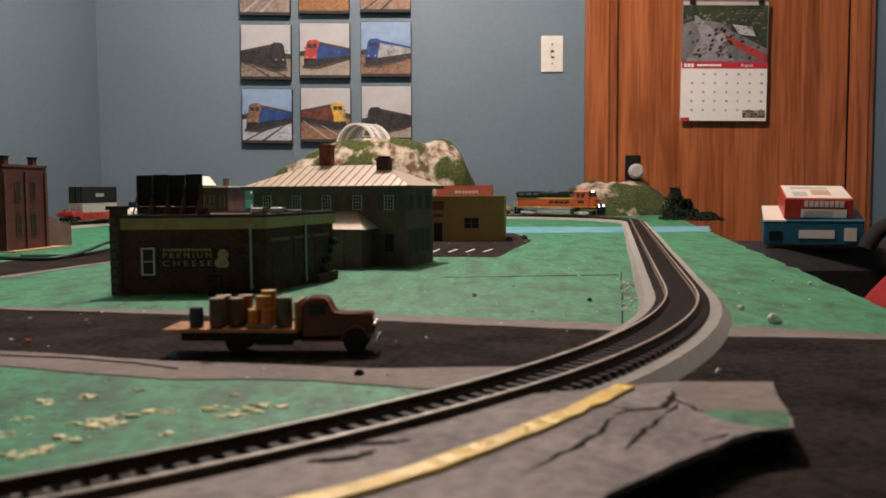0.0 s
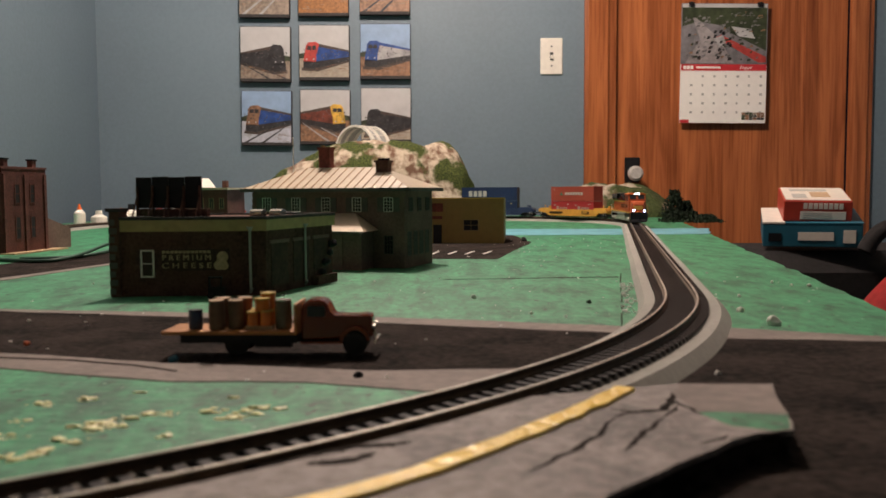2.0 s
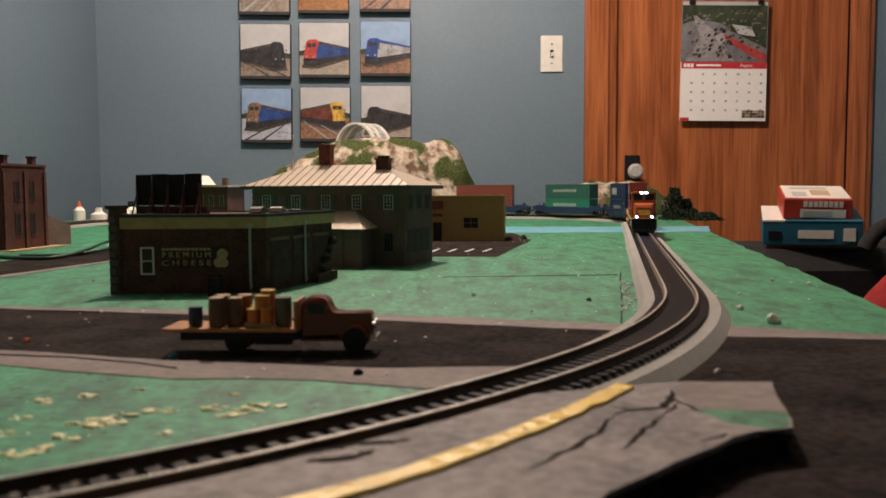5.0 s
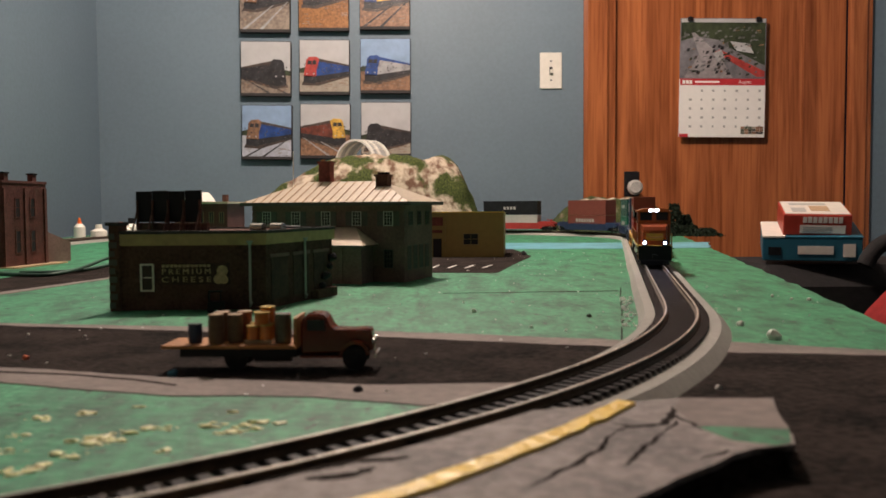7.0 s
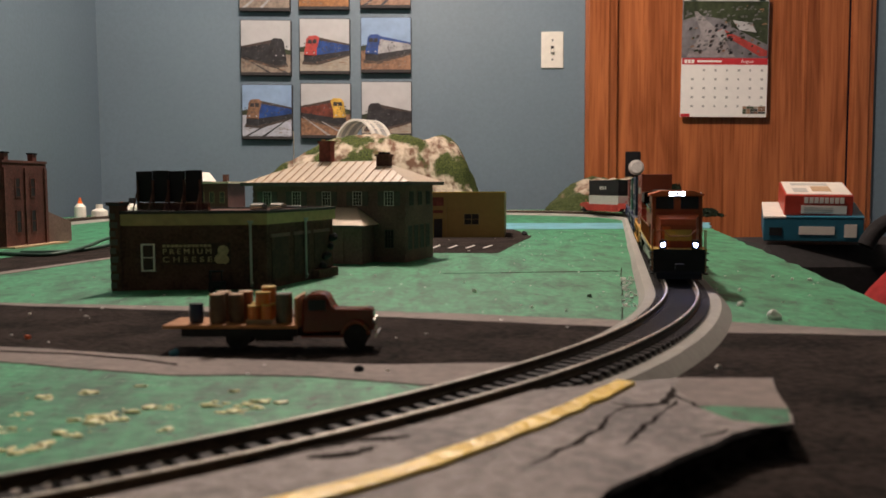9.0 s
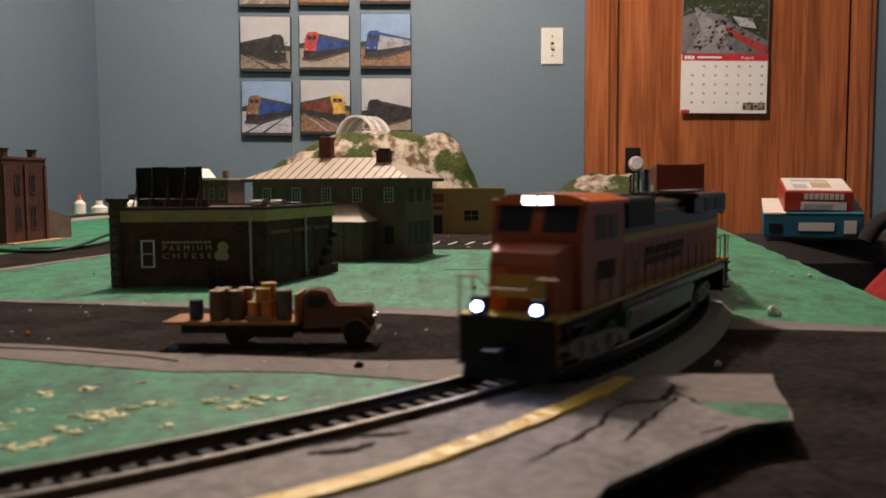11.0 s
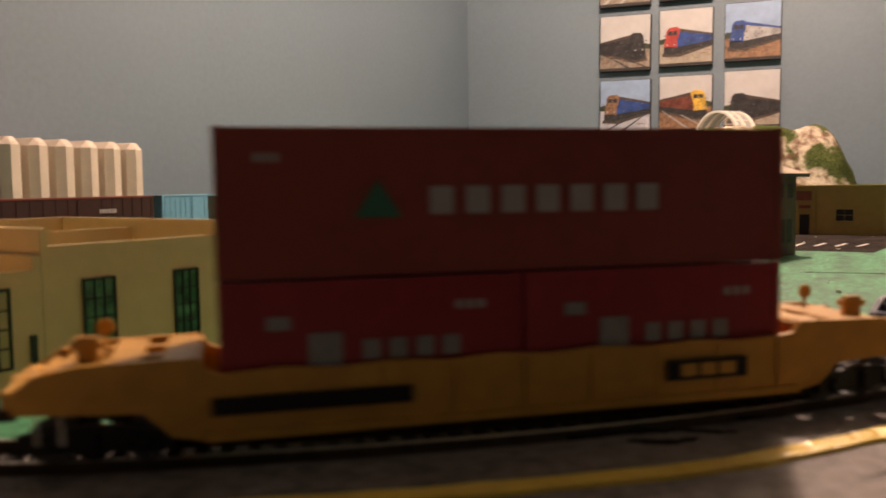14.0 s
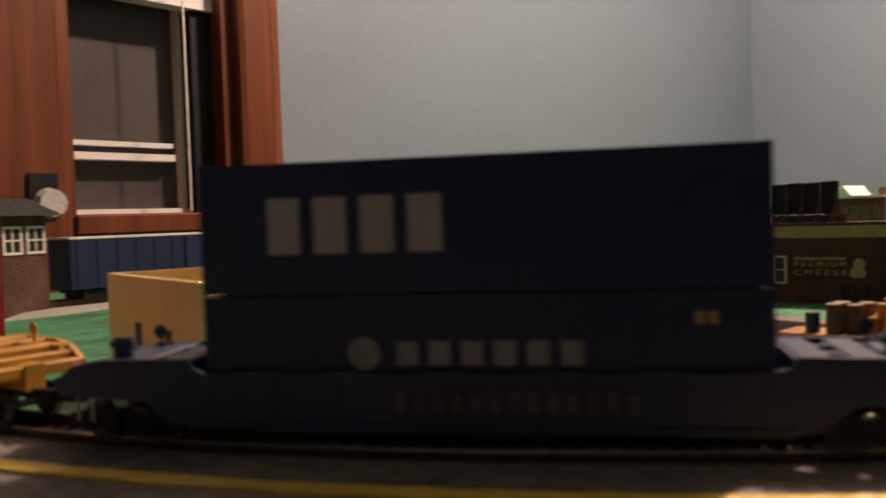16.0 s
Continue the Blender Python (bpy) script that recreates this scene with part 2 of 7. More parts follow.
BLIND = mat("white_blind", (0.75, 0.73, 0.70), 0.5, scale=60, vary=0.04)
ORANGECAP = mat("orange_cap", (0.75, 0.13, 0.02), 0.4, scale=60, vary=0.06)


# ---------- mesh helpers ----------
def box(bm, x0, x1, y0, y1, z0, z1, m=None):
    v = [bm.verts.new(p) for p in ((x0, y0, z0), (x1, y0, z0), (x1, y1, z0), (x0, y1, z0), (x0, y0, z1), (x1, y0, z1), (x1, y1, z1), (x0, y1, z1))]
    if m is not None:
        for a in v:
            a.co = m @ a.co
    for f in ((0, 3, 2, 1), (4, 5, 6, 7), (0, 1, 5, 4), (1, 2, 6, 5), (2, 3, 7, 6), (3, 0, 4, 7)):
        bm.faces.new([v[k] for k in f])


def cyl(bm, m, r0, r1, h, n=16, cap=True):
    """A tapered cylinder along its own z from 0 to h, put at the pose m."""
    a = [bm.verts.new(m @ Vector((r0 * math.cos(2 * math.pi * k / n), r0 * math.sin(2 * math.pi * k / n), 0))) for k in range(n)]
    b = [bm.verts.new(m @ Vector((r1 * math.cos(2 * math.pi * k / n), r1 * math.sin(2 * math.pi * k / n), h))) for k in range(n)]
    for k in range(n):
        bm.faces.new((a[k], a[(k + 1) % n], b[(k + 1) % n], b[k]))
    if cap:
        bm.faces.new(a[::-1])
        bm.faces.new(b)


def prism(bm, pts, z0, z1, m=None):
    """An outline in x and y, drawn up from z0 to z1."""
    a = [bm.verts.new((x, y, z0)) for x, y in pts]
    b = [bm.verts.new((x, y, z1)) for x, y in pts]
    if m is not None:
        for v in a + b:
            v.co = m @ v.co
    n = len(pts)
    bm.faces.new(a[::-1])
    bm.faces.new(b)
    for k in range(n):
        bm.faces.new((a[k], a[(k + 1) % n], b[(k + 1) % n], b[k]))


SIDE = Matrix(((1, 0, 0, 0), (0, 0, -1, 0), (0, 1, 0, 0), (0, 0, 0, 1)))  # outline in x and z, drawn along -y


def thing(name, m, label, category, group="", kind=""):
    ob = new(name)
    ob.empty_display_size = 0.01
    ob.matrix_basis = m
    return tagged(ob, label, category, group, kind)


def mesh_of(name, bm, material, smooth=False, bevel=0.0):
    if bevel:
        bmesh.ops.bevel(bm, geom=bm.edges[:], offset=bevel, segments=1, affect="EDGES")
    bmesh.ops.recalc_face_normals(bm, faces=bm.faces[:])
    me = bpy.data.meshes.new(name)
    bm.to_mesh(me)
    bm.free()
    me.materials.append(material)
    if smooth:
        for p in me.polygons:
            p.use_smooth = True
    return me


def part(name, bm, material, parent, label="", smooth=False, bevel=0.0):
    ob = new(name, mesh_of(name, bm, material, smooth, bevel))
    ob.parent = parent
    return tagged(ob, label)


def boxpart(name, parent, material, *c, label="", bevel=0.0, m=None):
    bm = bmesh.new()
    box(bm, *c, m=m)
    return part(name, bm, material, parent, label, bevel=bevel)


def single(name, bm, material, label, category, kind="", smooth=False, bevel=0.0, m=None, group=""):
    ob = new(name, mesh_of(name, bm, material, smooth, bevel))
    if m is not None:
        ob.matrix_basis = m
    return tagged(ob, label, category, group, kind)


def words(text, size, m, parent, material, name="lettering", label="", wide=1.0, thick=0.0002):
    """Raised lettering, centred, reading along its own x with y up."""
    cu = bpy.data.curves.new(name, "FONT")
    cu.body, cu.size, cu.align_x, cu.align_y, cu.extrude = text, size, "CENTER", "CENTER", thick
    ob = new(name, cu)
    dg = bpy.context.evaluated_depsgraph_get()
    me = bpy.data.meshes.new_from_object(ob.evaluated_get(dg))
    bpy.data.objects.remove(ob)
    bpy.data.curves.remove(cu)
    me.transform(m @ Matrix.Diagonal((wide, 1, 1, 1)))
    me.materials.clear()
    me.materials.append(material)
    o = new(name, me)
    o.parent = parent
    return tagged(o, label)


def ragged(pts, step=0.012, amp=0.0016, seed=0):
    """An outline with its edges broken up, as hand-painted edges are."""
    out = []
    for (x0, y0), (x1, y1) in zip(pts, pts[1:] + pts[:1]):
        n = max(1, int(math.hypot(x1 - x0, y1 - y0) / step))
        for k in range(n):
            u = k / n
            x, y = x0 + (x1 - x0) * u, y0 + (y1 - y0) * u
            v = noise.noise_vector(Vector((x * 40 + seed, y * 40, seed * 3.1)))
            w = noise.noise_vector(Vector((x * 140 + seed, y * 140, seed * 1.7)))
            out.append((x + (v.x + 0.5 * w.x) * amp, y + (v.y + 0.5 * w.y) * amp))
    return out


def flat(name, pts, z0, z1, material, label, category, seed=0, amp=0.0016, kind="structure", step=0.012):
    bm = bmesh.new()
    prism(bm, ragged(pts, step, amp, seed), z0, z1)
    bmesh.ops.triangulate(bm, faces=[f for f in bm.faces if len(f.verts) > 4])
    return single(name, bm, material, label, category, kind)


# ---------- the room ----------
FZ, CZ = -0.85, 1.55
BACK, LEFT, RIGHT, NEAR = 2.741, -1.09, 2.1, -2.2


def room():
    bm = bmesh.new()
    box(bm, LEFT - 0.12, RIGHT + 0.12, NEAR - 0.12, BACK + 0.12, FZ - 0.05, FZ)
    single("floor", bm, FLOOR, "brown carpeted floor of the layout room", "floor", "structure")
    bm = bmesh.new()
    box(bm, LEFT - 0.12, RIGHT + 0.12, NEAR - 0.12, BACK + 0.12, CZ, CZ + 0.05)
    single("ceiling", bm, CEIL, "unseen ceiling, greyed to cut bounced light", "ceiling", "structure")
    bm = bmesh.new()
    box(bm, LEFT, 0.45, BACK, BACK + 0.12, FZ, CZ)
    box(bm, 1.36, RIGHT, BACK, BACK + 0.12, FZ, CZ)
    box(bm, 0.45, 1.36, BACK, BACK + 0.12, 1.24, CZ)
    single("wall_north", bm, WALL, "grey-blue painted wall with framed photographs", "wall", "structure")
    bm = bmesh.new()
    y0, y1, z0, z1 = 0.36, 0.837, 0.05, 1.14
    box(bm, LEFT - 0.12, LEFT, NEAR, y0, FZ, CZ)
    box(bm, LEFT - 0.12, LEFT, y1, BACK + 0.12, FZ, CZ)
    box(bm, LEFT - 0.12, LEFT, y0, y1, FZ, z0)
    box(bm, LEFT - 0.12, LEFT, y0, y1, z1, CZ)
    single("wall_west", bm, WALL, "grey-blue painted wall beside the window", "wall", "structure")
    bm = bmesh.new()
    box(bm, RIGHT, RIGHT + 0.12, NEAR, BACK + 0.12, FZ, CZ)
    single("wall_east", bm, WALL, "plain grey-blue painted wall", "wall", "structure")
    bm = bmesh.new()
    box(bm, LEFT, RIGHT, NEAR - 0.12, NEAR, FZ, CZ)
    single("wall_south", bm, WALL, "plain grey-blue painted wall", "wall", "structure")


def door():
    d = thing("door_1", pose(0.45, BACK, 0), "closed oak-veneer door with wooden casing and round knob", "door", kind="structure")
    for x0, x1 in ((0, 0.092), (0.838, 0.91)):
        bm = bmesh.new()
        prism(bm, [(x0, 0.0), (x0, -0.016), (x0 + 0.012, -0.021), (x1 - 0.02, -0.021), (x1 - 0.012, -0.014), (x1, -0.012), (x1, 0.0)], FZ, 1.16)
        part("casing", bm, DOORWOOD, d)
    boxpart("casing", d, DOORWOOD, 0, 0.91, -0.02, 0, 1.16, 1.24)
    boxpart("jamb", d, DOORWOOD, 0.0915, 0.101, -0.010, 0.10, FZ, 1.16)
    boxpart("door_leaf", d, DOORWOOD, 0.104, 0.836, 0.006, 0.045, FZ + 0.01, 1.155, bevel=0.002)
    for x in (0.185, 0.44, 0.70):
        boxpart("groove", d, DOORWOOD, x, x + 0.004, 0.0035, 0.0065, FZ + 0.01, 1.155)
    # solid dark strip stands in for the shade in the door's gap
    boxpart("gap_shade_strip", d, CRACK, 0.1012, 0.1036, -0.004, 0.02, FZ + 0.01, 1.155, label="dark strip standing for shade in the door gap")
    boxpart("latch_plate", d, BLACK, 0.132, 0.180, -0.001, 0.006, 0.098, 0.178, label="dark latch plate", bevel=0.002)
    k = bmesh.new()
    prof = [(0.010, 0.0), (0.010, 0.028), (0.020, 0.032), (0.0245, 0.042), (0.024, 0.052), (0.017, 0.058), (0.0, 0.060)]
    n = 14
    rings = [[k.verts.new((0.156 + r * math.cos(2 * math.pi * j / n), -h, 0.126 + r * math.sin(2 * math.pi * j / n))) for j in range(n)] for r, h in prof[:-1]]
    for a, b in zip(rings, rings[1:]):
        for j in range(n):
            k.faces.new((a[j], a[(j + 1) % n], b[(j + 1) % n], b[j]))
    k.faces.new(rings[-1])
    part("door_knob", k, CRYSTAL, d, "round cut-glass knob")


def window():
    w = thing("window_1", pose(LEFT, -0.016, -0.010), "dark night window with stained wooden casing and raised white blind", "window", kind="structure")
    for y0, y1 in ((0.376, 0.513), (0.772, 0.853)):
        bm = bmesh.new()
        prism(bm, [(0.001, y0), (0.018, y0 + 0.003), (0.022, y0 + 0.012), (0.022, y1 - 0.02), (0.014, y1 - 0.012), (0.012, y1), (0.001, y1)], -0.02, 1.15)
        part("casing", bm, CASING, w)
    boxpart("window_sill", w, CASING, -0.09, 0.018, 0.5135, 0.7715, 0.070, 0.098, bevel=0.003)
    boxpart("jamb", w, CASING, -0.10, 0.001, 0.755, 0.772, 0.098, 1.15)
    boxpart("jamb", w, CASING, -0.10, 0.001, 0.513, 0.522, 0.098, 1.15)
    boxpart("jamb", w, BLACK, -0.10, -0.03, 0.722, 0.755, 0.098, 1.15, label="dark sash channel")
    boxpart("pane", w, SCREEN, -0.078, -0.074, 0.522, 0.722, 0.098, 1.15, label="dark window pane")
    boxpart("sash_rail", w, BLIND, -0.074, -0.05, 0.522, 0.700, 0.176, 0.186)
    boxpart("sash_rail", w, BLIND, -0.070, -0.055, 0.522, 0.700, 0.196, 0.203)
    boxpart("sash_stile", w, WHITE, -0.074, -0.058, 0.715, 0.722, 0.098, 1.15)
    boxpart("sash_rail", w, BLIND, -0.074, -0.05, 0.522, 0.722, 0.098, 0.106)
    boxpart("blind", w, BLIND, -0.05, -0.02, 0.516, 0.772, 0.402, 1.13, label="white slatted blind, raised")
    boxpart("lock_plate", w, BLACK, 0.022, 0.026, 0.452, 0.488, 0.095, 0.150, label="dark metal lock plate")
    bm = bmesh.new()
    cyl(bm, pose(0.026, 0.470, 0.112, 0, 90, 0), 0.008, 0.012, 0.016, 16)
    cyl(bm, pose(0.042, 0.470, 0.112, 0, 90, 0), 0.020, 0.017, 0.012, 12)
    part("lock_knob", bm, CRYSTAL, w, "faceted cut-glass knob")
    bm = bmesh.new()
    cyl(bm, pose(0.004, 0.690, 0.10), 0.0016, 0.0016, 0.9, 8)
    part("blind_cord", bm, WHITE, w, "thin white pull cord")


def radiator():
    r = thing("radiator", pose(-1.055, 0.775, FZ), "old cream cast-iron column radiator against the wall", "radiator")
    for k in range(6):
        y = 0.03 + k * 0.0455
        for x in (-0.006, 0.048):
            bm = bmesh.new()
            box(bm, x, x + 0.034, y, y + 0.033, 0.06, 0.992)
            part("column", bm, ENAMEL, r, bevel=0.010)
        bm = bmesh.new()
        box(bm, -0.004, 0.080, y + 0.004, y + 0.029, 0.955, 0.993)
        part("column_head", bm, ENAMEL, r, bevel=0.008)
    bm = bmesh.new()
    cyl(bm, pose(0.035, 0.004, 0.972, -90, 0, 0), 0.006, 0.006, 0.30, 12)
    part("pipe", bm, ENAMEL, r, smooth=True)
    bm = bmesh.new()
    cyl(bm, pose(0.035, 0.305, 0.965, -90, 0, 0), 0.008, 0.005, 0.02, 10)
    part("air_valve", bm, STEEL, r)


def light_switch():
    s = thing("light_switch", pose(0.347, BACK, 0.497), "cream plastic toggle light switch plate on the wall", "light switch")
    boxpart("plate", s, WHITE, -0.035, 0.035, -0.006, 0.0, -0.057, 0.057, bevel=0.002)
    boxpart("toggle_slot", s, BLACK, -0.005, 0.005, -0.0068, -0.005, -0.012, 0.012)
    boxpart("toggle", s, WHITE, -0.0035, 0.0035, -0.016, -0.006, -0.009, 0.003)
    for z in (-0.03, 0.03):
        bm = bmesh.new()
        cyl(bm, pose(0, -0.0058, z, 90, 0, 0), 0.003, 0.003, 0.0012, 10)
        part("screw", bm, STEEL, s)


# ---------- the layout table ----------
def edge_x(y):
    return 0.165 + 0.195 * y


def table():
    t = thing("layout_table", pose(0, 0, 0), "wooden model railway table painted green, on square legs", "table")
    bm = bmesh.new()
    pts = [(-0.93, -0.45)] + [(edge_x(y), y) for y in np.linspace(-0.45, 2.56, 40)] + [(-0.93, 2.56)]
    prism(bm, ragged(pts, 0.02, 0.004, 5), -0.018, 0.0)
    bmesh.ops.triangulate(bm, faces=[f for f in bm.faces if len(f.verts) > 4])
    part("tabletop", bm, GREEN, t)
    for x, y in ((-0.85, -0.3), (0.0, -0.3), (-0.85, 2.4), (0.5, 2.4), (-0.85, 1.1), (0.25, 1.1)):
        boxpart("leg", t, DOORWOOD, x - 0.04, x + 0.04, y - 0.04, y + 0.04, FZ, -0.018)


def ground_paint():
    # the road that crosses in front, its two gutters and the branch to the left
    flat("road", [(0.40, 0.385), (0.209, 0.400), (0.141, 0.410), (0.076, 0.432), (-0.026, 0.464), (-0.274, 0.524), (-0.451, 0.583), (-0.56, 0.70), (-0.60, 0.80),
                  (-0.72, 0.80), (-0.72, 0.55), (-0.45, 0.47), (-0.338, 0.437), (-0.202, 0.385), (-0.116, 0.359), (-0.031, 0.339), (0.021, 0.338), (0.075, 0.30),
                  (0.06, 0.20), (-0.02, 0.05), (-0.02, -0.40), (0.088, -0.40), (0.165, 0.0), (0.235, 0.36)], -0.002, 0.0002, ASPHALT,
         "dark asphalt-painted road with worn grey edges", "road", 1, 0.002)
    flat("pavement", [(0.236, 0.362), (0.24, 0.375), (0.209, 0.400), (0.141, 0.410), (0.076, 0.432), (-0.026, 0.464), (-0.274, 0.524), (-0.451, 0.583), (-0.452, 0.592), (-0.278, 0.534),
                      (-0.13, 0.509), (0.005, 0.479), (0.094, 0.450), (0.151, 0.442), (0.214, 0.414), (0.243, 0.398)], -0.002, 0.0004, PAVE,
         "narrow grey painted pavement along the road", "pavement", 2, 0.002)
    flat("pavement", [(-0.60, 0.505), (-0.338, 0.437), (-0.202, 0.385), (-0.116, 0.359), (-0.031, 0.341), (0.030, 0.342), (0.042, 0.325), (-0.007, 0.305), (-0.049, 0.320), (-0.105, 0.324),
                      (-0.183, 0.349), (-0.30, 0.388), (-0.60, 0.478)], -0.002, 0.0004, PAVE,
         "grey painted pavement between road and grass", "pavement", 3, 0.002)
    flat("road", [(-0.521, 0.674), (-0.456, 0.877), (-0.416, 1.086), (-0.40, 1.35), (-0.30, 1.35), (-0.335, 1.05), (-0.342, 0.89), (-0.38, 0.729), (-0.451, 0.590)], -0.002, 0.0003, ASPHALT,
         "dark painted side road with grey edge", "road", 4, 0.002)
    flat("pavement", [(-0.30, 1.30), (-0.327, 1.05), (-0.333, 0.885), (-0.366, 0.72), (-0.440, 0.592), (-0.451, 0.590), (-0.38, 0.729), (-0.342, 0.89), (-0.335, 1.05), (-0.308, 1.30)], -0.002, 0.0005, PAVE,
         "grey painted kerb strip of the side road", "pavement", 5, 0.0015)
    flat("car_park", [(-0.30, 0.945), (0.058, 0.911), (0.125, 1.200), (0.116, 1.405), (-0.30, 1.405)], -0.002, 0.0002, ASPHALT,
         "dark painted car park beside the tan building", "car park", 6, 0.003)
    flat("water", [(-0.35, 1.420), (0.292, 1.402), (0.44, 1.41), (0.505, 1.62), (0.335, 1.615), (-0.35, 1.69)], -0.002, 0.0003, WATER,
         "light blue painted stream across the table", "stream", 7, 0.004)
    flat("road", [(-0.06, 0.0), (0.06, 0.10), (0.095, 0.25), (0.05, 0.23)], -0.002, 0.0001, ASPHALT, "dark painted ground beneath the platform rim", "road", 9, 0.001)
    # parking bays and crossing, white paint
    for k in range(6):
        flat("parking_line", [(-0.055 + k * 0.020, 0.985), (-0.052 + k * 0.020, 0.985), (-0.045 + k * 0.021, 1.03), (-0.048 + k * 0.021, 1.03)], -0.001, 0.0004, PAPER,
             "thin worn white parking line", "marking", 20 + k, 0.0006)
    for k in range(5):
        flat("crossing_bar", [(-0.50 + k * 0.017, 0.605 - k * 0.007), (-0.492 + k * 0.017, 0.602 - k * 0.007), (-0.47 + k * 0.017, 0.645 - k * 0.007), (-0.478 + k * 0.017, 0.648 - k * 0.007)], -0.001, 0.0006, PAPER,
             "white crossing bar painted on the road", "marking", 30 + k, 0.0006)
    flat("seam", [(-0.270, 0.3870), (-0.194, 0.3728), (-0.162, 0.3668), (-0.128, 0.3538), (-0.108, 0.3422), (-0.108, 0.3408), (-0.128, 0.3522), (-0.162, 0.3652), (-0.194, 0.3712), (-0.270, 0.3855)], -0.001, 0.0007, CRACK, "dark joint along the pavement", "seam", 13, 0.0008)
    # a seam in the table and its brush marks
    flat("seam", [(0.0, 0.700), (0.146, 0.712), (0.146, 0.715), (0.0, 0.702)], -0.001, 0.0002, CRACK, "dark joint between table boards", "seam", 11, 0.0006)
    for u0, u1 in ((0.0, 0.16), (0.20, 0.27), (0.33, 0.46), (0.52, 0.60), (0.70, 0.95)):
        x0, y0, x1, y1 = 0.095 + 0.062 * u0, 0.452 + 0.305 * u0, 0.095 + 0.062 * u1, 0.452 + 0.305 * u1
        flat("seam", [(x0, y0), (x0 + 0.0009, y0), (x1 + 0.0009, y1), (x1, y1)], -0.001, 0.0002, CRACK, "dark joint between table boards", "seam", 12, 0.0008)


def rubble():
    spots = [(0.176, 0.452, 0.0036, WHITE), (0.176, 0.503, 0.0022, WHITE), (0.20, 0.575, 0.0012, WHITE), (0.273, 0.635, 0.0014, WHITE), (0.262, 0.64, 0.0011, WHITE),
             (0.255, 0.66, 0.0012, WHITE), (0.021, 0.575, 0.0016, WHITE), (0.094, 0.547, 0.0016, DARKTREE), (-0.235, 0.482, 0.0010, WHITE), (0.107, 0.33, 0.0012, WHITE),
             (-0.033, 0.329, 0.0018, BLACK), (-0.1155, 0.362, 0.0020, BLUECARD), (-0.199, 0.405, 0.0014, ORANGECAP), (0.118, 1.24, 0.0040, BLACK), (-0.022, 0.328, 0.0008, WHITE), (0.052, 0.50, 0.0009, WHITE)]
    for k, (x, y, r, m) in enumerate(spots):
        bm = bmesh.new()
        bmesh.ops.create_icosphere(bm, subdivisions=2, radius=r)
        for v in bm.verts:
            v.co *= 1 + 0.5 * noise.noise(v.co * (0.9 / r) + Vector((k, 0, 0)))
        single("pebble", bm, m, "small pale crumb of plaster on the table" if m is WHITE else "small dark crumb on the table", "pebble", m=pose(x, y, r * 0.55), group="crumbs on the table")
    rnd = random.Random(4)
    bm = bmesh.new()
    for k in range(300):  # chalky crumbs beside the track and on the grass
        if k < 60:
            y = rnd.uniform(0.455, 0.66)
            x = 0.0965 + 0.20 * (y - 0.452) + abs(rnd.gauss(0, 0.004))
        else:
            x, y = rnd.uniform(-0.3, 0.28), rnd.uniform(0.25, 1.3)
        r = rnd.uniform(0.0005, 0.0013) if k < 60 else rnd.uniform(0.0003, 0.0008)
        if math.hypot(x + 0.415, y - 0.646) > 0.53 and y < 0.5:
            continue
        box(bm, x - r, x + r, y - r * 0.7, y + r * 0.7, 0.0, r, pose(0, 0, 0))
    single("crumbs", bm, PAPER, "scattered pale crumbs on the painted ground", "crumbs", "stuff")
    # dried yellow paint flecks on the near grass, in drifts
    rnd = random.Random(12)
    k = 0
    for x, y, n, r in ((-0.106, 0.260, 16, 0.0055), (-0.107, 0.265, 10, 0.0040), (-0.102, 0.270, 6, 0.0045), (-0.092, 0.276, 6, 0.0045), (-0.068, 0.271, 7, 0.0040), (-0.076, 0.279, 5, 0.0045),
                       (-0.061, 0.281, 6, 0.0060), (-0.137, 0.290, 6, 0.0040), (-0.134, 0.267, 4, 0.0040), (-0.130, 0.250, 5, 0.0050), (-0.115, 0.234, 6, 0.0045), (-0.119, 0.230, 6, 0.0050),
                       (-0.111, 0.247, 5, 0.0040), (-0.082, 0.249, 2, 0.0012), (-0.074, 0.297, 2, 0.0010), (-0.126, 0.297, 3, 0.0030), (-0.110, 0.306, 1, 0.0010), (-0.160, 0.262, 8, 0.0100), (-0.190, 0.272, 8, 0.0120)):
        for _ in range(n * 2):
            q = 0.0003 + 0.0014 * rnd.random() ** 2
            bm = bmesh.new()
            bmesh.ops.create_icosphere(bm, subdivisions=2, radius=q)
            for v in bm.verts:
                v.co *= 1 + 0.9 * noise.noise(v.co * (0.9 / q) + Vector((k * 1.7, 0, 0)))
                v.co.x, v.co.z = v.co.x * 1.4, v.co.z * 0.5
            single("paint_fleck", bm, FLECK, "pale yellow fleck of dried paint on the grass", "fleck", m=pose(x + rnd.gauss(0, r * 0.6), y + rnd.gauss(0, r * 0.42), q * 0.12), group="flecks on the grass")
            k += 1


FLECK = mat("pale_yellow_paint", (0.92, 0.82, 0.42), 0.35, scale=300, vary=0.3, bump=0.5, big=90)


# ---------- track ----------
SEGMENTS = [("line", (-0.75, 0.8), (0.0, 1.0), 0.9745), ("arc", (-0.37, 1.7745), 0.38, 180.0, 0.5969), ("line", (-0.37, 2.1545), (1.0, 0.0), 0.379),
            ("arc", (0.009, 1.7745), 0.38, 90.0, 0.6719), ("line", (0.3815, 1.7), (-0.1961, -0.9806), 1.190), ("arc", (-0.415, 0.646), 0.574, -11.31, 1.25)]
TRACK_LENGTH = sum(g[-1] for g in SEGMENTS)


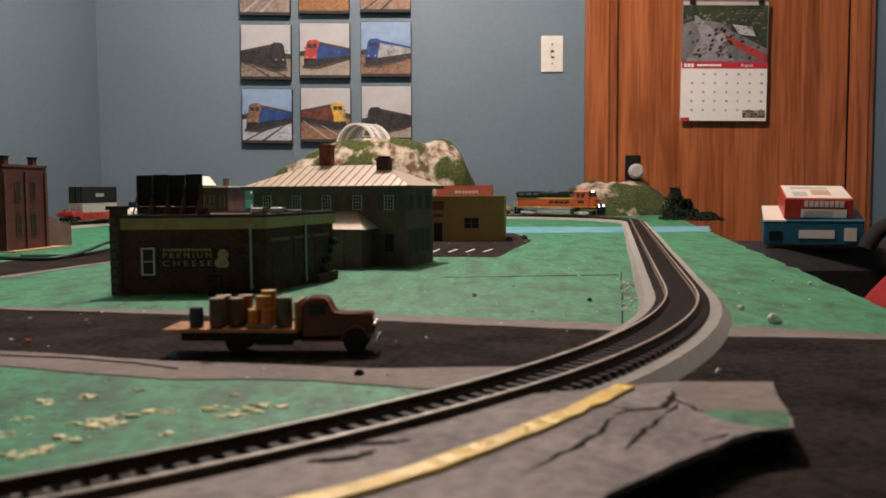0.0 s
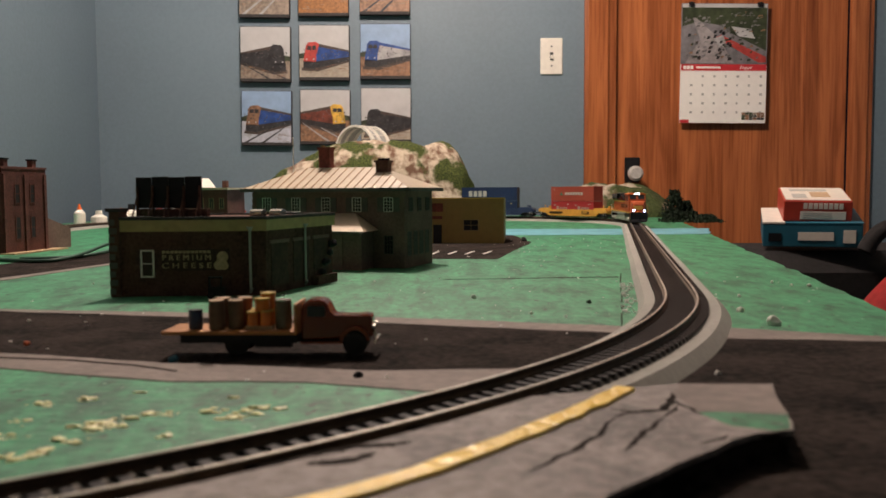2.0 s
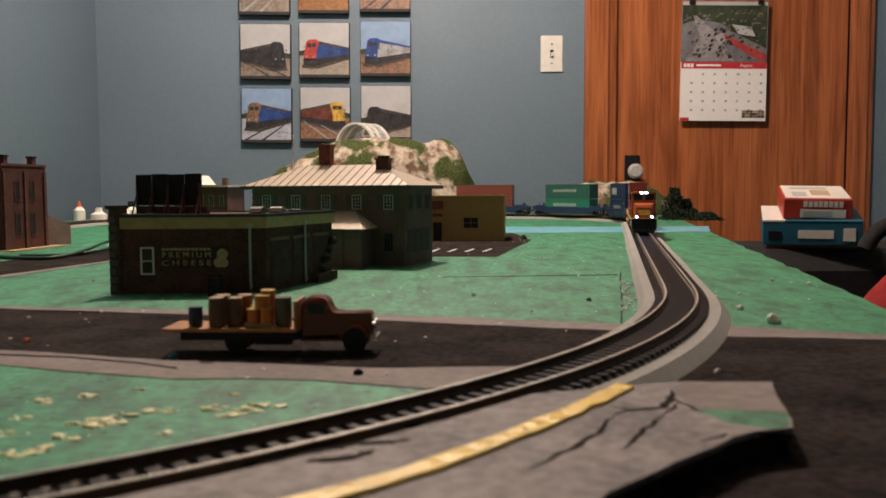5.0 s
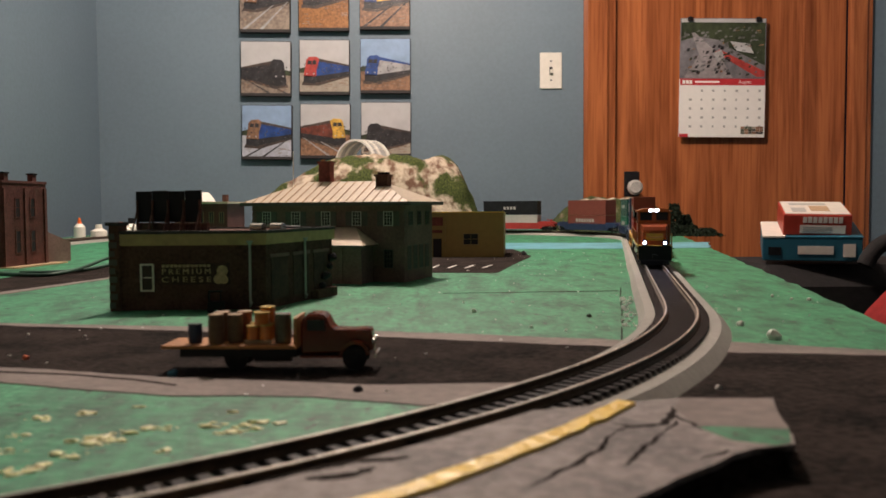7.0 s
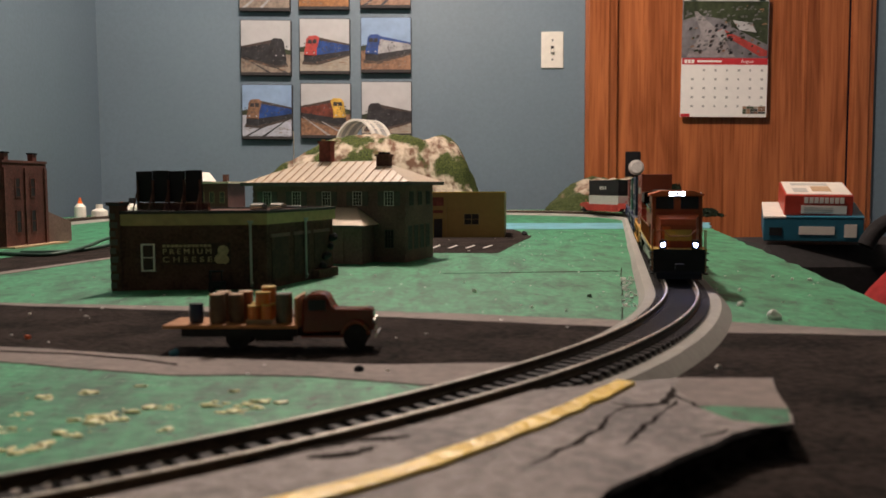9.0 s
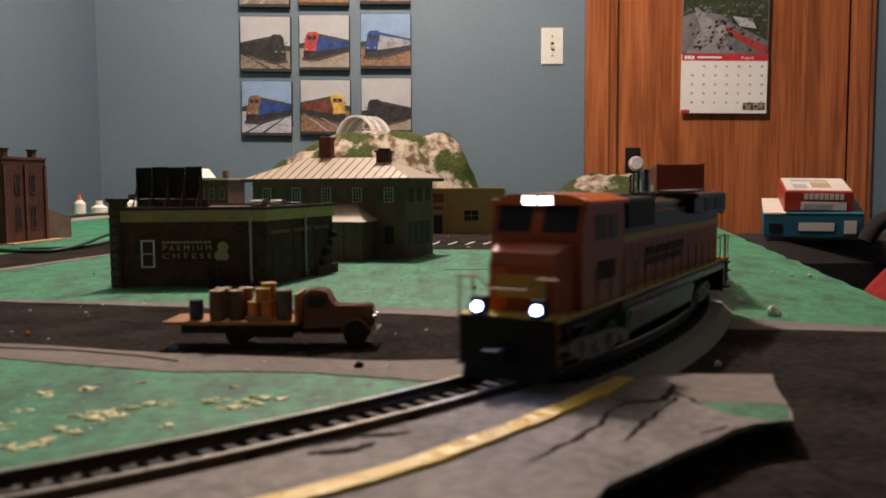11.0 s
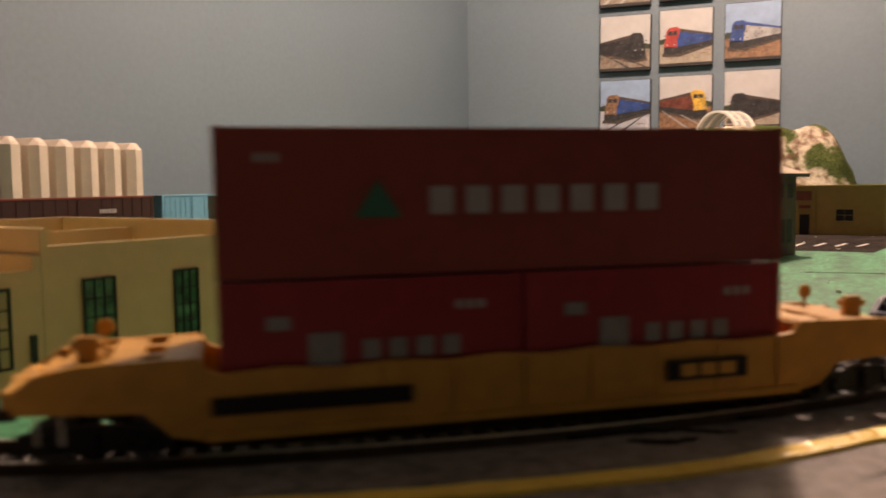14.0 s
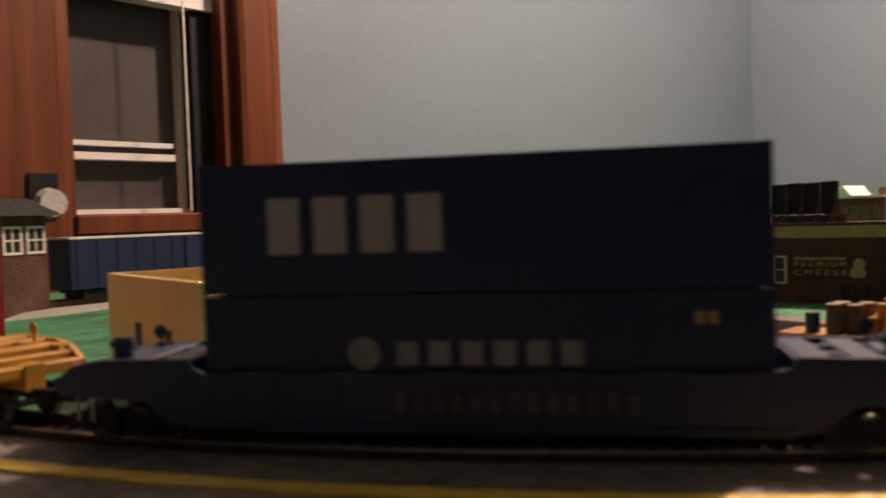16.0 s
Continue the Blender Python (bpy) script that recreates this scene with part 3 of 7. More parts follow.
def along(s):
    """The track's centre line: place and heading at s metres."""
    for k, g in enumerate(SEGMENTS):
        if s <= g[-1] or k == len(SEGMENTS) - 1:
            if g[0] == "line":
                return Vector((g[1][0] + g[2][0] * s, g[1][1] + g[2][1] * s, 0)), math.atan2(g[2][1], g[2][0])
            a = math.radians(g[3]) - s / g[2]
            return Vector((g[1][0] + g[2] * math.cos(a), g[1][1] + g[2] * math.sin(a), 0)), a - math.pi / 2
        s -= g[-1]


def swept(bm, profile, s0, s1, step=0.01, wobble=0.0):
    """A closed outline (across, up) carried along the track."""
    n = int((s1 - s0) / step)
    rings = []
    for k in range(n + 1):
        s = s0 + (s1 - s0) * k / n
        p, h = along(s)
        left = Vector((-math.sin(h), math.cos(h), 0))
        w = wobble * noise.noise(Vector((s * 7, 0, 0)))
        rings.append([bm.verts.new(p + left * (u + w * (1 if abs(u) > 0.016 else 0)) + Vector((0, 0, z))) for u, z in profile])
    m = len(profile)
    for a, b in zip(rings, rings[1:]):
        for j in range(m):
            bm.faces.new((a[j], a[(j + 1) % m], b[(j + 1) % m], b[j]))
    bm.faces.new(rings[0])
    bm.faces.new(rings[-1][::-1])


ROAD_TOP = 0.0052


def track():
    t = thing("railway_track", pose(0, 0, 0), "black sectional model track on grey foam roadbed", "track")
    bm = bmesh.new()
    swept(bm, [(-0.026, -0.001), (-0.0215, ROAD_TOP), (0.0215, ROAD_TOP), (0.028, -0.001)], 0.0, TRACK_LENGTH, 0.006, 0.0010)
    part("roadbed", bm, FOAM, t, "bevelled grey foam roadbed", smooth=False)
    # bed strip carries the train's shade between ties in its colour
    bm = bmesh.new()
    swept(bm, [(-0.0152, ROAD_TOP - 0.001), (-0.0148, ROAD_TOP + 0.0005), (0.0148, ROAD_TOP + 0.0005), (0.0152, ROAD_TOP - 0.001)], 0.0, TRACK_LENGTH, 0.012)
    part("trackbed", bm, BEDSHADE, t, "grey bed darkened for shade between the ties")
    for u in (-0.0088, 0.0088):
        bm = bmesh.new()
        z = ROAD_TOP + 0.0022
        swept(bm, [(u - 0.0014, z), (u - 0.0014, z + 0.0005), (u - 0.0004, z + 0.0010), (u - 0.0004, z + 0.0021), (u - 0.0007, z + 0.0025), (u - 0.0006, z + 0.0031),
                   (u + 0.0006, z + 0.0031), (u + 0.0007, z + 0.0025), (u + 0.0004, z + 0.0021), (u + 0.0004, z + 0.0010), (u + 0.0014, z + 0.0005), (u + 0.0014, z)], 0.0, TRACK_LENGTH, 0.008)
        rail = part("rail", bm, RAIL, t, "dark sided rail")
        bm = bmesh.new()
        swept(bm, [(u - 0.00062, z + 0.0027), (u - 0.00062, z + 0.0031), (u - 0.0004, z + 0.00335), (u + 0.0004, z + 0.00335), (u + 0.00062, z + 0.0031), (u + 0.00062, z + 0.0027)], 0.0, TRACK_LENGTH, 0.008)
        part("rail_head", bm, RAILHEAD, rail, "bright rail head, glare put into its metal")
    return t


def ties(t):
    bm = bmesh.new()
    box(bm, -0.0014, 0.0014, -0.0150, 0.0150, ROAD_TOP, ROAD_TOP + 0.0023)
    me = mesh_of("tie", bm, TIE)
    far = bmesh.new()
    s = 0.003
    while s < TRACK_LENGTH - 0.003:
        p, h = along(s)
        m = Matrix.Translation(p) @ Matrix.Rotation(h, 4, "Z")
        if 2.90 < s < 4.75:
            ob = new("tie", me)
            ob.parent = t
            ob.matrix_basis = m
        else:
            box(far, -0.0014, 0.0014, -0.0150, 0.0150, ROAD_TOP, ROAD_TOP + 0.0023, m)
        s += 0.0063
    ob = part("far_tie", far, TIE, t, "black plastic ties of the far track")
    tagged(ob, kind="stuff")


def platform():
    c, R = Vector((-0.415, 0.646)), 0.574
    p = thing("station_platform", pose(0, 0, 0), "cracked grey plaster station platform with yellow safety line", "platform")
    inner = [(c.x + (R + 0.0125) * math.cos(math.radians(a)), c.y + (R + 0.0125) * math.sin(math.radians(a))) for a in np.linspace(-41, -104, 40)]
    outer = [(-0.58, 0.02), (-0.50, -0.14), (-0.12, -0.14), (-0.025, -0.06), (-0.012, 0.05), (0.005, 0.125), (0.0337, 0.1745), (0.0408, 0.1812), (0.0483, 0.1878), (0.0602, 0.2005), (0.0731, 0.2130), (0.0810, 0.2185), (0.0871, 0.2205),
             (0.0925, 0.2225), (0.0975, 0.2372), (0.1071, 0.2768), (0.0762, 0.2775), (0.0700, 0.274)]
    bm = bmesh.new()
    rim = ragged(outer, 0.006, 0.0014, 3)
    while math.hypot(rim[-1][0] - outer[-2][0], rim[-1][1] - outer[-2][1]) > 0.004:  # drop the closing side
        rim.pop()
    rows = []
    for x, y in rim[::-1]:
        a = max(-104.0, min(-41.0, math.degrees(math.atan2(y - c.y, x - c.x))))
        u, v = c.x + (R + 0.0125) * math.cos(math.radians(a)), c.y + (R + 0.0125) * math.sin(math.radians(a))
        rows.append([bm.verts.new(q) for q in ((u, v, 0.0072), (u, v, 0.0088), (x, y, 0.0088), (x, y, 0.0072))])
    for r0, r1 in zip(rows, rows[1:]):
        for j in range(4):
            bm.faces.new((r0[j], r0[(j + 1) % 4], r1[(j + 1) % 4], r1[j]))
    bm.faces.new(rows[0])
    bm.faces.new(rows[-1][::-1])
    bmesh.ops.remove_doubles(bm, verts=bm.verts[:], dist=0.00001)
    bmesh.ops.recalc_face_normals(bm, faces=bm.faces[:])
    part("slab", bm, PLASTER, p)
    bm = bmesh.new()
    under = [(x - 0.0006, y + 0.0008) for x, y in outer[2:-3]] + [(0.1035, 0.2740)]
    back = [(x - 0.014, y + 0.014) for x, y in under[:-2]] + [(0.082, 0.2735)]
    face, rear = ragged(under, 0.003, 0.0010, 8), back
    while math.hypot(face[-1][0] - under[-1][0], face[-1][1] - under[-1][1]) > 0.004:
        face.pop()
    rows = []
    for k, (x, y) in enumerate(face):  # crumbling layers, bulging and hollow by turns
        u = min(len(rear) - 1, int(len(rear) * k / len(face)))
        row = []
        for j, z in enumerate((0.0, 0.0020, 0.0042, 0.0060, 0.0080)):
            v = noise.noise_vector(Vector((x * 150, y * 150, z * 420)))
            row.append(bm.verts.new((x + 0.0022 * v.x - 0.0012 * (2 - abs(j - 2)) * 0.5, y + 0.0022 * v.y, z)))
        rows.append(row + [bm.verts.new((*rear[u], 0.0080)), bm.verts.new((*rear[u], 0.0))])
    for r0, r1 in zip(rows, rows[1:]):
        for j in range(7):
            bm.faces.new((r0[j], r0[(j + 1) % 7], r1[(j + 1) % 7], r1[j]))
    bm.faces.new(rows[0])
    bm.faces.new(rows[-1][::-1])
    bmesh.ops.remove_doubles(bm, verts=bm.verts[:], dist=0.00001)
    # dark asphalt colour stands in for shade on this broken face
    part("base", bm, ASPHALT, p, "crumbling base under the slab, shade painted in dark")
    for name, pts, material, label in (("patch", [(0.0730, 0.2410), (0.0968, 0.2380), (0.1058, 0.2758), (0.0772, 0.2765), (0.0715, 0.262)], PAVE, "paler grey patch"), ("patch", [(0.0725, 0.2398), (0.0775, 0.2405), (0.0964, 0.2370), (0.0918, 0.2232), (0.0868, 0.2212), (0.0774, 0.2260)], GREEN, "green painted patch")):
        bm = bmesh.new()
        prism(bm, ragged(pts, 0.004, 0.0008, 4), 0.008, 0.0089)
        part(name, bm, material, p, label)

    def strip(name, pts, w, z0, z1, material, label="", seed=0):
        a, b = [], []
        for k, q in enumerate(pts):
            q = Vector(q)
            d = (Vector(pts[min(k + 1, len(pts) - 1)]) - Vector(pts[max(k - 1, 0)])).normalized()
            nrm = Vector((-d.y, d.x))
            j = 1 + 0.35 * noise.noise(Vector((k * 0.6, seed, 0)))
            if name == "crack":  # thin at both ends, uneven between
                j = (0.15 + math.sin(math.pi * k / (len(pts) - 1)) ** 0.7) * (1 + 0.8 * noise.noise(Vector((k * 0.9, seed, 2))))
            g = 0.12 * noise.noise(Vector((k * 0.9, seed, 5)))
            a.append(q + nrm * w * (j * 0.5 + g))
            b.append(q - nrm * w * (j * 0.5 - g))
        bm2 = bmesh.new()
        rows = [[bm2.verts.new((*q, z)) for q, z in ((u, z0), (u, z1 - 0.0001), ((u + w2) / 2, z1), (w2, z1 - 0.0001), (w2, z0))] for u, w2 in zip(a, b)]
        for r0, r1 in zip(rows, rows[1:]):
            for j in range(5):
                bm2.faces.new((r0[j], r0[(j + 1) % 5], r1[(j + 1) % 5], r1[j]))
        bm2.faces.new(rows[0])
        bm2.faces.new(rows[-1][::-1])
        part(name, bm2, material, p, label)

    line = []
    for a in np.linspace(-38.6, -102, 90):
        r = float(np.interp(a, [-102, -75, -60, -49, -38.6], [0.606, 0.609, 0.612, 0.615, 0.605]))
        line.append((c.x + r * math.cos(math.radians(a)), c.y + r * math.sin(math.radians(a))))
    strip("safety_line", line, 0.0060, 0.008, 0.0100, YELLOW, "thick uneven yellow painted line", 2)

    def bend(pts, n=10, seed=0):
        out = []
        for (x0, y0), (x1, y1) in zip(pts, pts[1:]):
            for k in range(n):
                u = k / n
                v = noise.noise_vector(Vector((x0 + (x1 - x0) * u, y0 + (y1 - y0) * u, seed)) * 160)
                out.append((x0 + (x1 - x0) * u + v.x * 0.0016, y0 + (y1 - y0) * u + v.y * 0.0016))
        return out + [pts[-1]]

    for k, (pts, w) in enumerate([([(0.0482, 0.2444), (0.0553, 0.2412), (0.0638, 0.244), (0.0695, 0.2563), (0.0718, 0.2651)], 0.0023), ([(0.0695, 0.2563), (0.0705, 0.247), (0.073, 0.2378)], 0.0012),
                                  ([(0.0478, 0.2359), (0.0392, 0.2162), (0.029, 0.2013), (0.0192, 0.1899)], 0.0017), ([(0.0616, 0.2356), (0.0512, 0.218), (0.0437, 0.2046)], 0.0015), ([(0.0645, 0.2098), (0.0733, 0.2176)], 0.0012),
                                  ([(0.0118, 0.2500), (0.0155, 0.2535), (0.0207, 0.2604)], 0.0010), ([(-0.016, 0.205), (-0.024, 0.198), (-0.032, 0.196)], 0.0036),
                                  ([(-0.022, 0.209), (-0.034, 0.203), (-0.046, 0.194)], 0.0040), ([(-0.008, 0.214), (-0.016, 0.211), (-0.026, 0.2085)], 0.0030), ([(0.002, 0.232), (-0.010, 0.2265)], 0.0012),
                                  ([(0.0562, 0.2412), (0.0478, 0.2365)], 0.0013), ([(0.0690, 0.2480), (0.0616, 0.2356)], 0.0012)]):
        strip("crack", bend(pts, 9, k), w, 0.0080, 0.00892, CRACK, "dark crack", k)


# ---------- buildings ----------
def sash(parent, m, w, h, cols, rows, bar, frame_mat, depth=0.0006, glass=None):
    """A small window: pane, frame and glazing bars in the plane of m (x across, z up, -y out)."""
    g = boxpart("window", parent, glass or GLASS, -w / 2, w / 2, -0.0001, 0.0004, 0, h, m=m)
    bm = bmesh.new()
    b = bar
    box(bm, -w / 2 - b, w / 2 + b, -depth, 0, -b, 0, m)
    box(bm, -w / 2 - b, w / 2 + b, -depth, 0, h, h + b, m)
    box(bm, -w / 2 - b, -w / 2, -depth, 0, 0, h, m)
    box(bm, w / 2, w / 2 + b, -depth, 0, 0, h, m)
    for k in range(1, cols):
        x = -w / 2 + w * k / cols
        box(bm, x - b * 0.3, x + b * 0.3, -depth * 0.7, 0, 0, h, m)
    for k in range(1, rows):
        z = h * k / rows
        box(bm, -w / 2, w / 2, -depth * 0.7, 0, z - b * 0.3, z + b * 0.3, m)
    o = part("window_frame", bm, frame_mat, g)
    return g


def brick_courses(parent, m, w, h, z0, material, pitch=0.0011):
    """Raised brick courses on a wall panel."""
    bm = bmesh.new()
    z = z0
    while z + pitch * 0.8 < h:
        box(bm, 0.0004, w - 0.0004, -0.00018, 0.0002, z, z + pitch * 0.72, m)
        z += pitch
    return tagged(part("brickwork", bm, material, parent), kind="stuff")


def cheese_factory():
    b = thing("cheese_factory", pose(-0.2283, 0.5958, 0, 0, 0, 3.0), "dark brick cheese factory model with cream cornice and painted wall sign", "model building")
    W, D, H = 0.104, 0.0966, 0.0565
    bm = bmesh.new()
    box(bm, 0, W, 0, D, 0, H - 0.002)
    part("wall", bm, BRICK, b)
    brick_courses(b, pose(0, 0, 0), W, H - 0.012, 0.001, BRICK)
    brick_courses(b, pose(W, 0, 0, 0, 0, 90), D, H - 0.012, 0.001, BRICK)
    bm = bmesh.new()
    box(bm, -0.0015, W + 0.0015, -0.0016, 0.002, H - 0.011, H - 0.0025)
    box(bm, W - 0.002, W + 0.0016, -0.0014, D + 0.0014, H - 0.0108, H - 0.0027)
    part("cornice", bm, CREAM, b, "cream painted cornice band")
    bm = bmesh.new()
    for c in ((-0.002, W + 0.002, -0.0022, 0.0015), (-0.002, W + 0.002, D - 0.0015, D + 0.002), (-0.002, 0.0015, 0.0015, D - 0.0015), (W - 0.0015, W + 0.002, 0.0015, D - 0.0015)):
        box(bm, *c, H - 0.003, H - 0.0008)
    part("coping", bm, TARROOF, b)
    boxpart("roof", b, TARROOF, 0.0015, W - 0.0015, 0.0015, D - 0.0015, H - 0.004, H - 0.0028)
    boxpart("pier", b, BRICK, -0.0022, 0.0045, -0.0024, 0.006, 0, H + 0.003, label="brick corner pier with tan quoins")
    boxpart("pier_cap", b, TARROOF, -0.0035, 0.0052, -0.004, 0.0068, H + 0.003, H + 0.0055)
    for k in range(9):
        boxpart("quoin", b, SHUTTER, -0.0024, 0.0016 + 0.0014 * (k % 2), -0.0027, -0.0022, 0.002 + k * 0.006, 0.0062 + k * 0.006)
    sash(b, pose(0.0222, -0.0004, 0.0145), 0.0072, 0.0172, 1, 2, 0.0011, WHITE)
    # wall sign
    boxpart("sign_panel", b, KEGBROWN, 0.0318, 0.0790, -0.0005, 0.0, 0.0180, 0.0330, label="faded brown painted sign panel")
    words("P R E M I U M", 0.0054, pose(0.0493, -0.0008, 0.0270, 90, 0, 0), b, SIGNTAN, wide=1.09)
    words("C H E E S E", 0.0054, pose(0.0493, -0.0008, 0.0214, 90, 0, 0), b, SIGNTAN, wide=1.34)
    for k in range(12):
        boxpart("lettering", b, SIGNTAN, 0.0324 + k * 0.00284, 0.0345 + k * 0.00284, -0.0008, -0.0004, 0.0302, 0.0320, label="illegible row of small tan letters")
    bm = bmesh.new()
    for k, (x, z, r) in enumerate(((0.0742, 0.0275, 0.0038), (0.0715, 0.0216, 0.0034), (0.0752, 0.0212, 0.0030), (0.0735, 0.0240, 0.0034))):
        cyl(bm, pose(x, -0.0006 - 0.00005 * k, z, 90, 0, 0), r, r, 0.0004, 20)
    part("cheese_emblem", bm, SIGNTAN, b, "tan painted cheese emblem")
    # rain pipes
    for x, y in ((0.0942, -0.0022), (W + 0.0020, 0.050)):
        bm = bmesh.new()
        cyl(bm, pose(x, y, 0.002), 0.0008, 0.0008, H - 0.011, 10)
        cyl(bm, pose(x, y, H - 0.011), 0.0008, 0.0022, 0.003, 10)
        cyl(bm, pose(x, y, 0.0028, 60, 0, 40), 0.0008, 0.0008, 0.005, 8)
        part("rain_pipe", bm, CGREY, b, "pale grey downpipe with hopper head")
    # loading doors along the side
    for k in range(3):
        y = 0.017 + k * 0.030
        boxpart("loading_door", b, KEGBROWN, W - 0.0004, W + 0.0006, y - 0.011, y + 0.011, 0.006, 0.036, label="dark loading door")
        boxpart("door_frame", b, GREYWALL, W - 0.0004, W + 0.0010, y - 0.0125, y + 0.0125, 0.036, 0.0385)
    boxpart("dock", b, BRICK, W, W + 0.006, 0.062, D - 0.004, 0, 0.007)
    for k in range(4):
        bm = bmesh.new()
        bmesh.ops.create_icosphere(bm, subdivisions=2, radius=0.0026 + 0.0008 * (k % 2))
        for v in bm.verts:
            v.co = v.co * (1 + 0.5 * noise.noise(v.co * 300 + Vector((k, 0, 0)))) + Vector((W + 0.0035, 0.073 + k * 0.006, 0.010 + 0.007 * k))
        part("machinery", bm, BLACK, b, "dark pipework at the dock")
    # things on the roof
    for k, (x, y) in enumerate(((0.078, 0.030), (0.090, 0.034))):
        bm = bmesh.new()
        cyl(bm, pose(x, y, H + 0.0004, 0, 90, -10), 0.0032, 0.0032, 0.0095, 14)
        box(bm, x, x + 0.009, y - 0.002, y + 0.002, H - 0.0028, H - 0.0005)
        part("roof_fan", bm, CHROME, b, "round bright metal roof ventilator", smooth=False)
    bm = bmesh.new()
    cyl(bm, pose(0.098, 0.036, H + 0.0006, 0, 90, 0), 0.0007, 0.0007, 0.012, 8)
    part("roof_pipe", bm, STEEL, b)
    # the plan is wedge-shaped: the side runs back at a slant
    slant = Matrix(((1, 0.404, 0, 0), (0, 1, 0, 0), (0, 0, 1, 0), (0, 0, 0, 1)))
    for o in b.children_recursive:
        o.data.transform(slant)


KEGBROWN = mat("faded_sign_brown", (0.060, 0.030, 0.020), 0.8, scale=300, vary=0.4, big=90)
SIGNTAN = mat("faded_sign_tan", (0.56, 0.41, 0.23), 0.8, scale=300, vary=0.3)


def billboard():
    b = thing("rooftop_billboard", pose(-0.2290, 0.648, 0.0512, 0, 0, -17), "dark rooftop billboard on raking struts, seen from behind", "billboard")
    for k in range(4):
        boxpart("panel", b, BLACK, 0.0125 * k, 0.0120 + 0.0125 * k, 0, 0.0012 + 0.0006 * (k % 2), 0.009, 0.030 + 0.0004 * (k % 2), bevel=0.0003)
    for k in range(5):
        x = 0.001 + 0.0118 * k
        bm = bmesh.new()
        box(bm, x, x + 0.0012, -0.0014, 0.0, 0.0, 0.024)
        part("post", bm, BRICK, b)
        bm = bmesh.new()
        d = Vector((0.004, -0.014, -0.017))
        cyl(bm, Matrix.Translation((x, 0, 0.017)) @ d.to_track_quat("Z", "Y").to_matrix().to_4x4(), 0.0006, 0.0006, d.length, 6)
        part("strut", bm, BRICK, b)
    boxpart("rail", b, BRICK, -0.002, 0.054, -0.012, -0.0108, 0.0022, 0.0034)
    boxpart("walkway", b, BRICK, -0.001, 0.053, 0.0014, 0.005, 0.0, 0.0085)
    for o in b.children:
        o.data.transform(Matrix.Translation((-0.003, 0, 0)) @ Matrix.Diagonal((1.14, 1, 1.10, 1)))


def station():
    b = thing("station_house", pose(-0.190, 0.860, 0, 0, 0, -20.0), "two-storey grey-green station house with tan seamed hip roof", "model building")
    W, D, H = 0.164, 0.074, 0.076
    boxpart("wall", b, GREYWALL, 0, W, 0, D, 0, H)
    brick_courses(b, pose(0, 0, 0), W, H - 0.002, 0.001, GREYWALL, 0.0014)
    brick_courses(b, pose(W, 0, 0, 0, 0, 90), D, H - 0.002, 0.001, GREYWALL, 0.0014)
    o, rz = 0.008, 0.021
    bm = bmesh.new()
    v = [bm.verts.new(q) for q in ((-o, -o, H), (W + o, -o, H), (W + o, D + o, H), (-o, D + o, H), (D / 2 + 0.004, D / 2, H + rz), (W - D / 2 - 0.004, D / 2, H + rz),
                                   (-o, -o, H - 0.002), (W + o, -o, H - 0.002), (W + o, D + o, H - 0.002), (-o, D + o, H - 0.002))]
    for f in ((0, 1, 5, 4), (1, 2, 5), (2, 3, 4, 5), (3, 0, 4), (6, 7, 1, 0), (7, 8, 2, 1), (8, 9, 3, 2), (9, 6, 0, 3), (9, 8, 7, 6)):
        bm.faces.new([v[k] for k in f])
    part("roof", bm, ROOFMETAL, b, "tan standing-seam metal roof")
    run = D / 2 + o
    for k in range(20):  # seams up the front slope
        x = -o + 0.004 + k * 0.0092
        lim = 1.0
        if x < D / 2 + 0.004:
            lim = (x + o) / (D / 2 + 0.004 + o)
        if x > W - D / 2 - 0.004:
            lim = (W + o - x) / (D / 2 + 0.004 + o)
        d = Vector((0, run * lim, rz * lim))
        bm = bmesh.new()
        box(bm, -0.0004, 0.0004, -0.0001, 0.0007, 0, d.length, Matrix.Translation((x, -o, H)) @ d.to_track_quat("Z", "Y").to_matrix().to_4x4())
        box(bm, -0.0004, 0.0004, -0.0007, 0.0001, 0, d.length, Matrix.Translation((x, -o, H)) @ d.to_track_quat("Z", "Y").to_matrix().to_4x4())
        part("roof_seam", bm, BARRELTOP, b)
    boxpart("gutter", b, SHUTTER, -o - 0.001, W + o + 0.001, -o - 0.0016, -o, H - 0.0032, H + 0.0002)
    boxpart("gutter", b, SHUTTER, W + o, W + o + 0.0016, -o, D + o, H - 0.0032, H + 0.0002)
    for k in range(5):
        x = 0.016 + k * 0.033
        sash(b, pose(x, -0.0004, 0.054), 0.0085, 0.0125, 3, 4, 0.0006, WHITE)
        for sx in (-1, 1):
            boxpart("shutter", b, SHUTTER, x + sx * 0.0083 - 0.0030, x + sx * 0.0083 + 0.0030, -0.0009, -0.0001, 0.0535, 0.067)
        sash(b, pose(x, -0.0004, 0.014), 0.0085, 0.0165, 3, 4, 0.0005, SHUTTER)
    for k in range(3):
        y = 0.015 + k * 0.022
        sash(b, pose(W + 0.0004, y, 0.054, 0, 0, 90), 0.0085, 0.0125, 3, 4, 0.0006, SHUTTER)
    for k in range(4):
        y = 0.011 + k * 0.0155
        sash(b, pose(W + 0.0004, y, 0.012, 0, 0, 90), 0.0080, 0.022, 2, 4, 0.0006, SHUTTER)
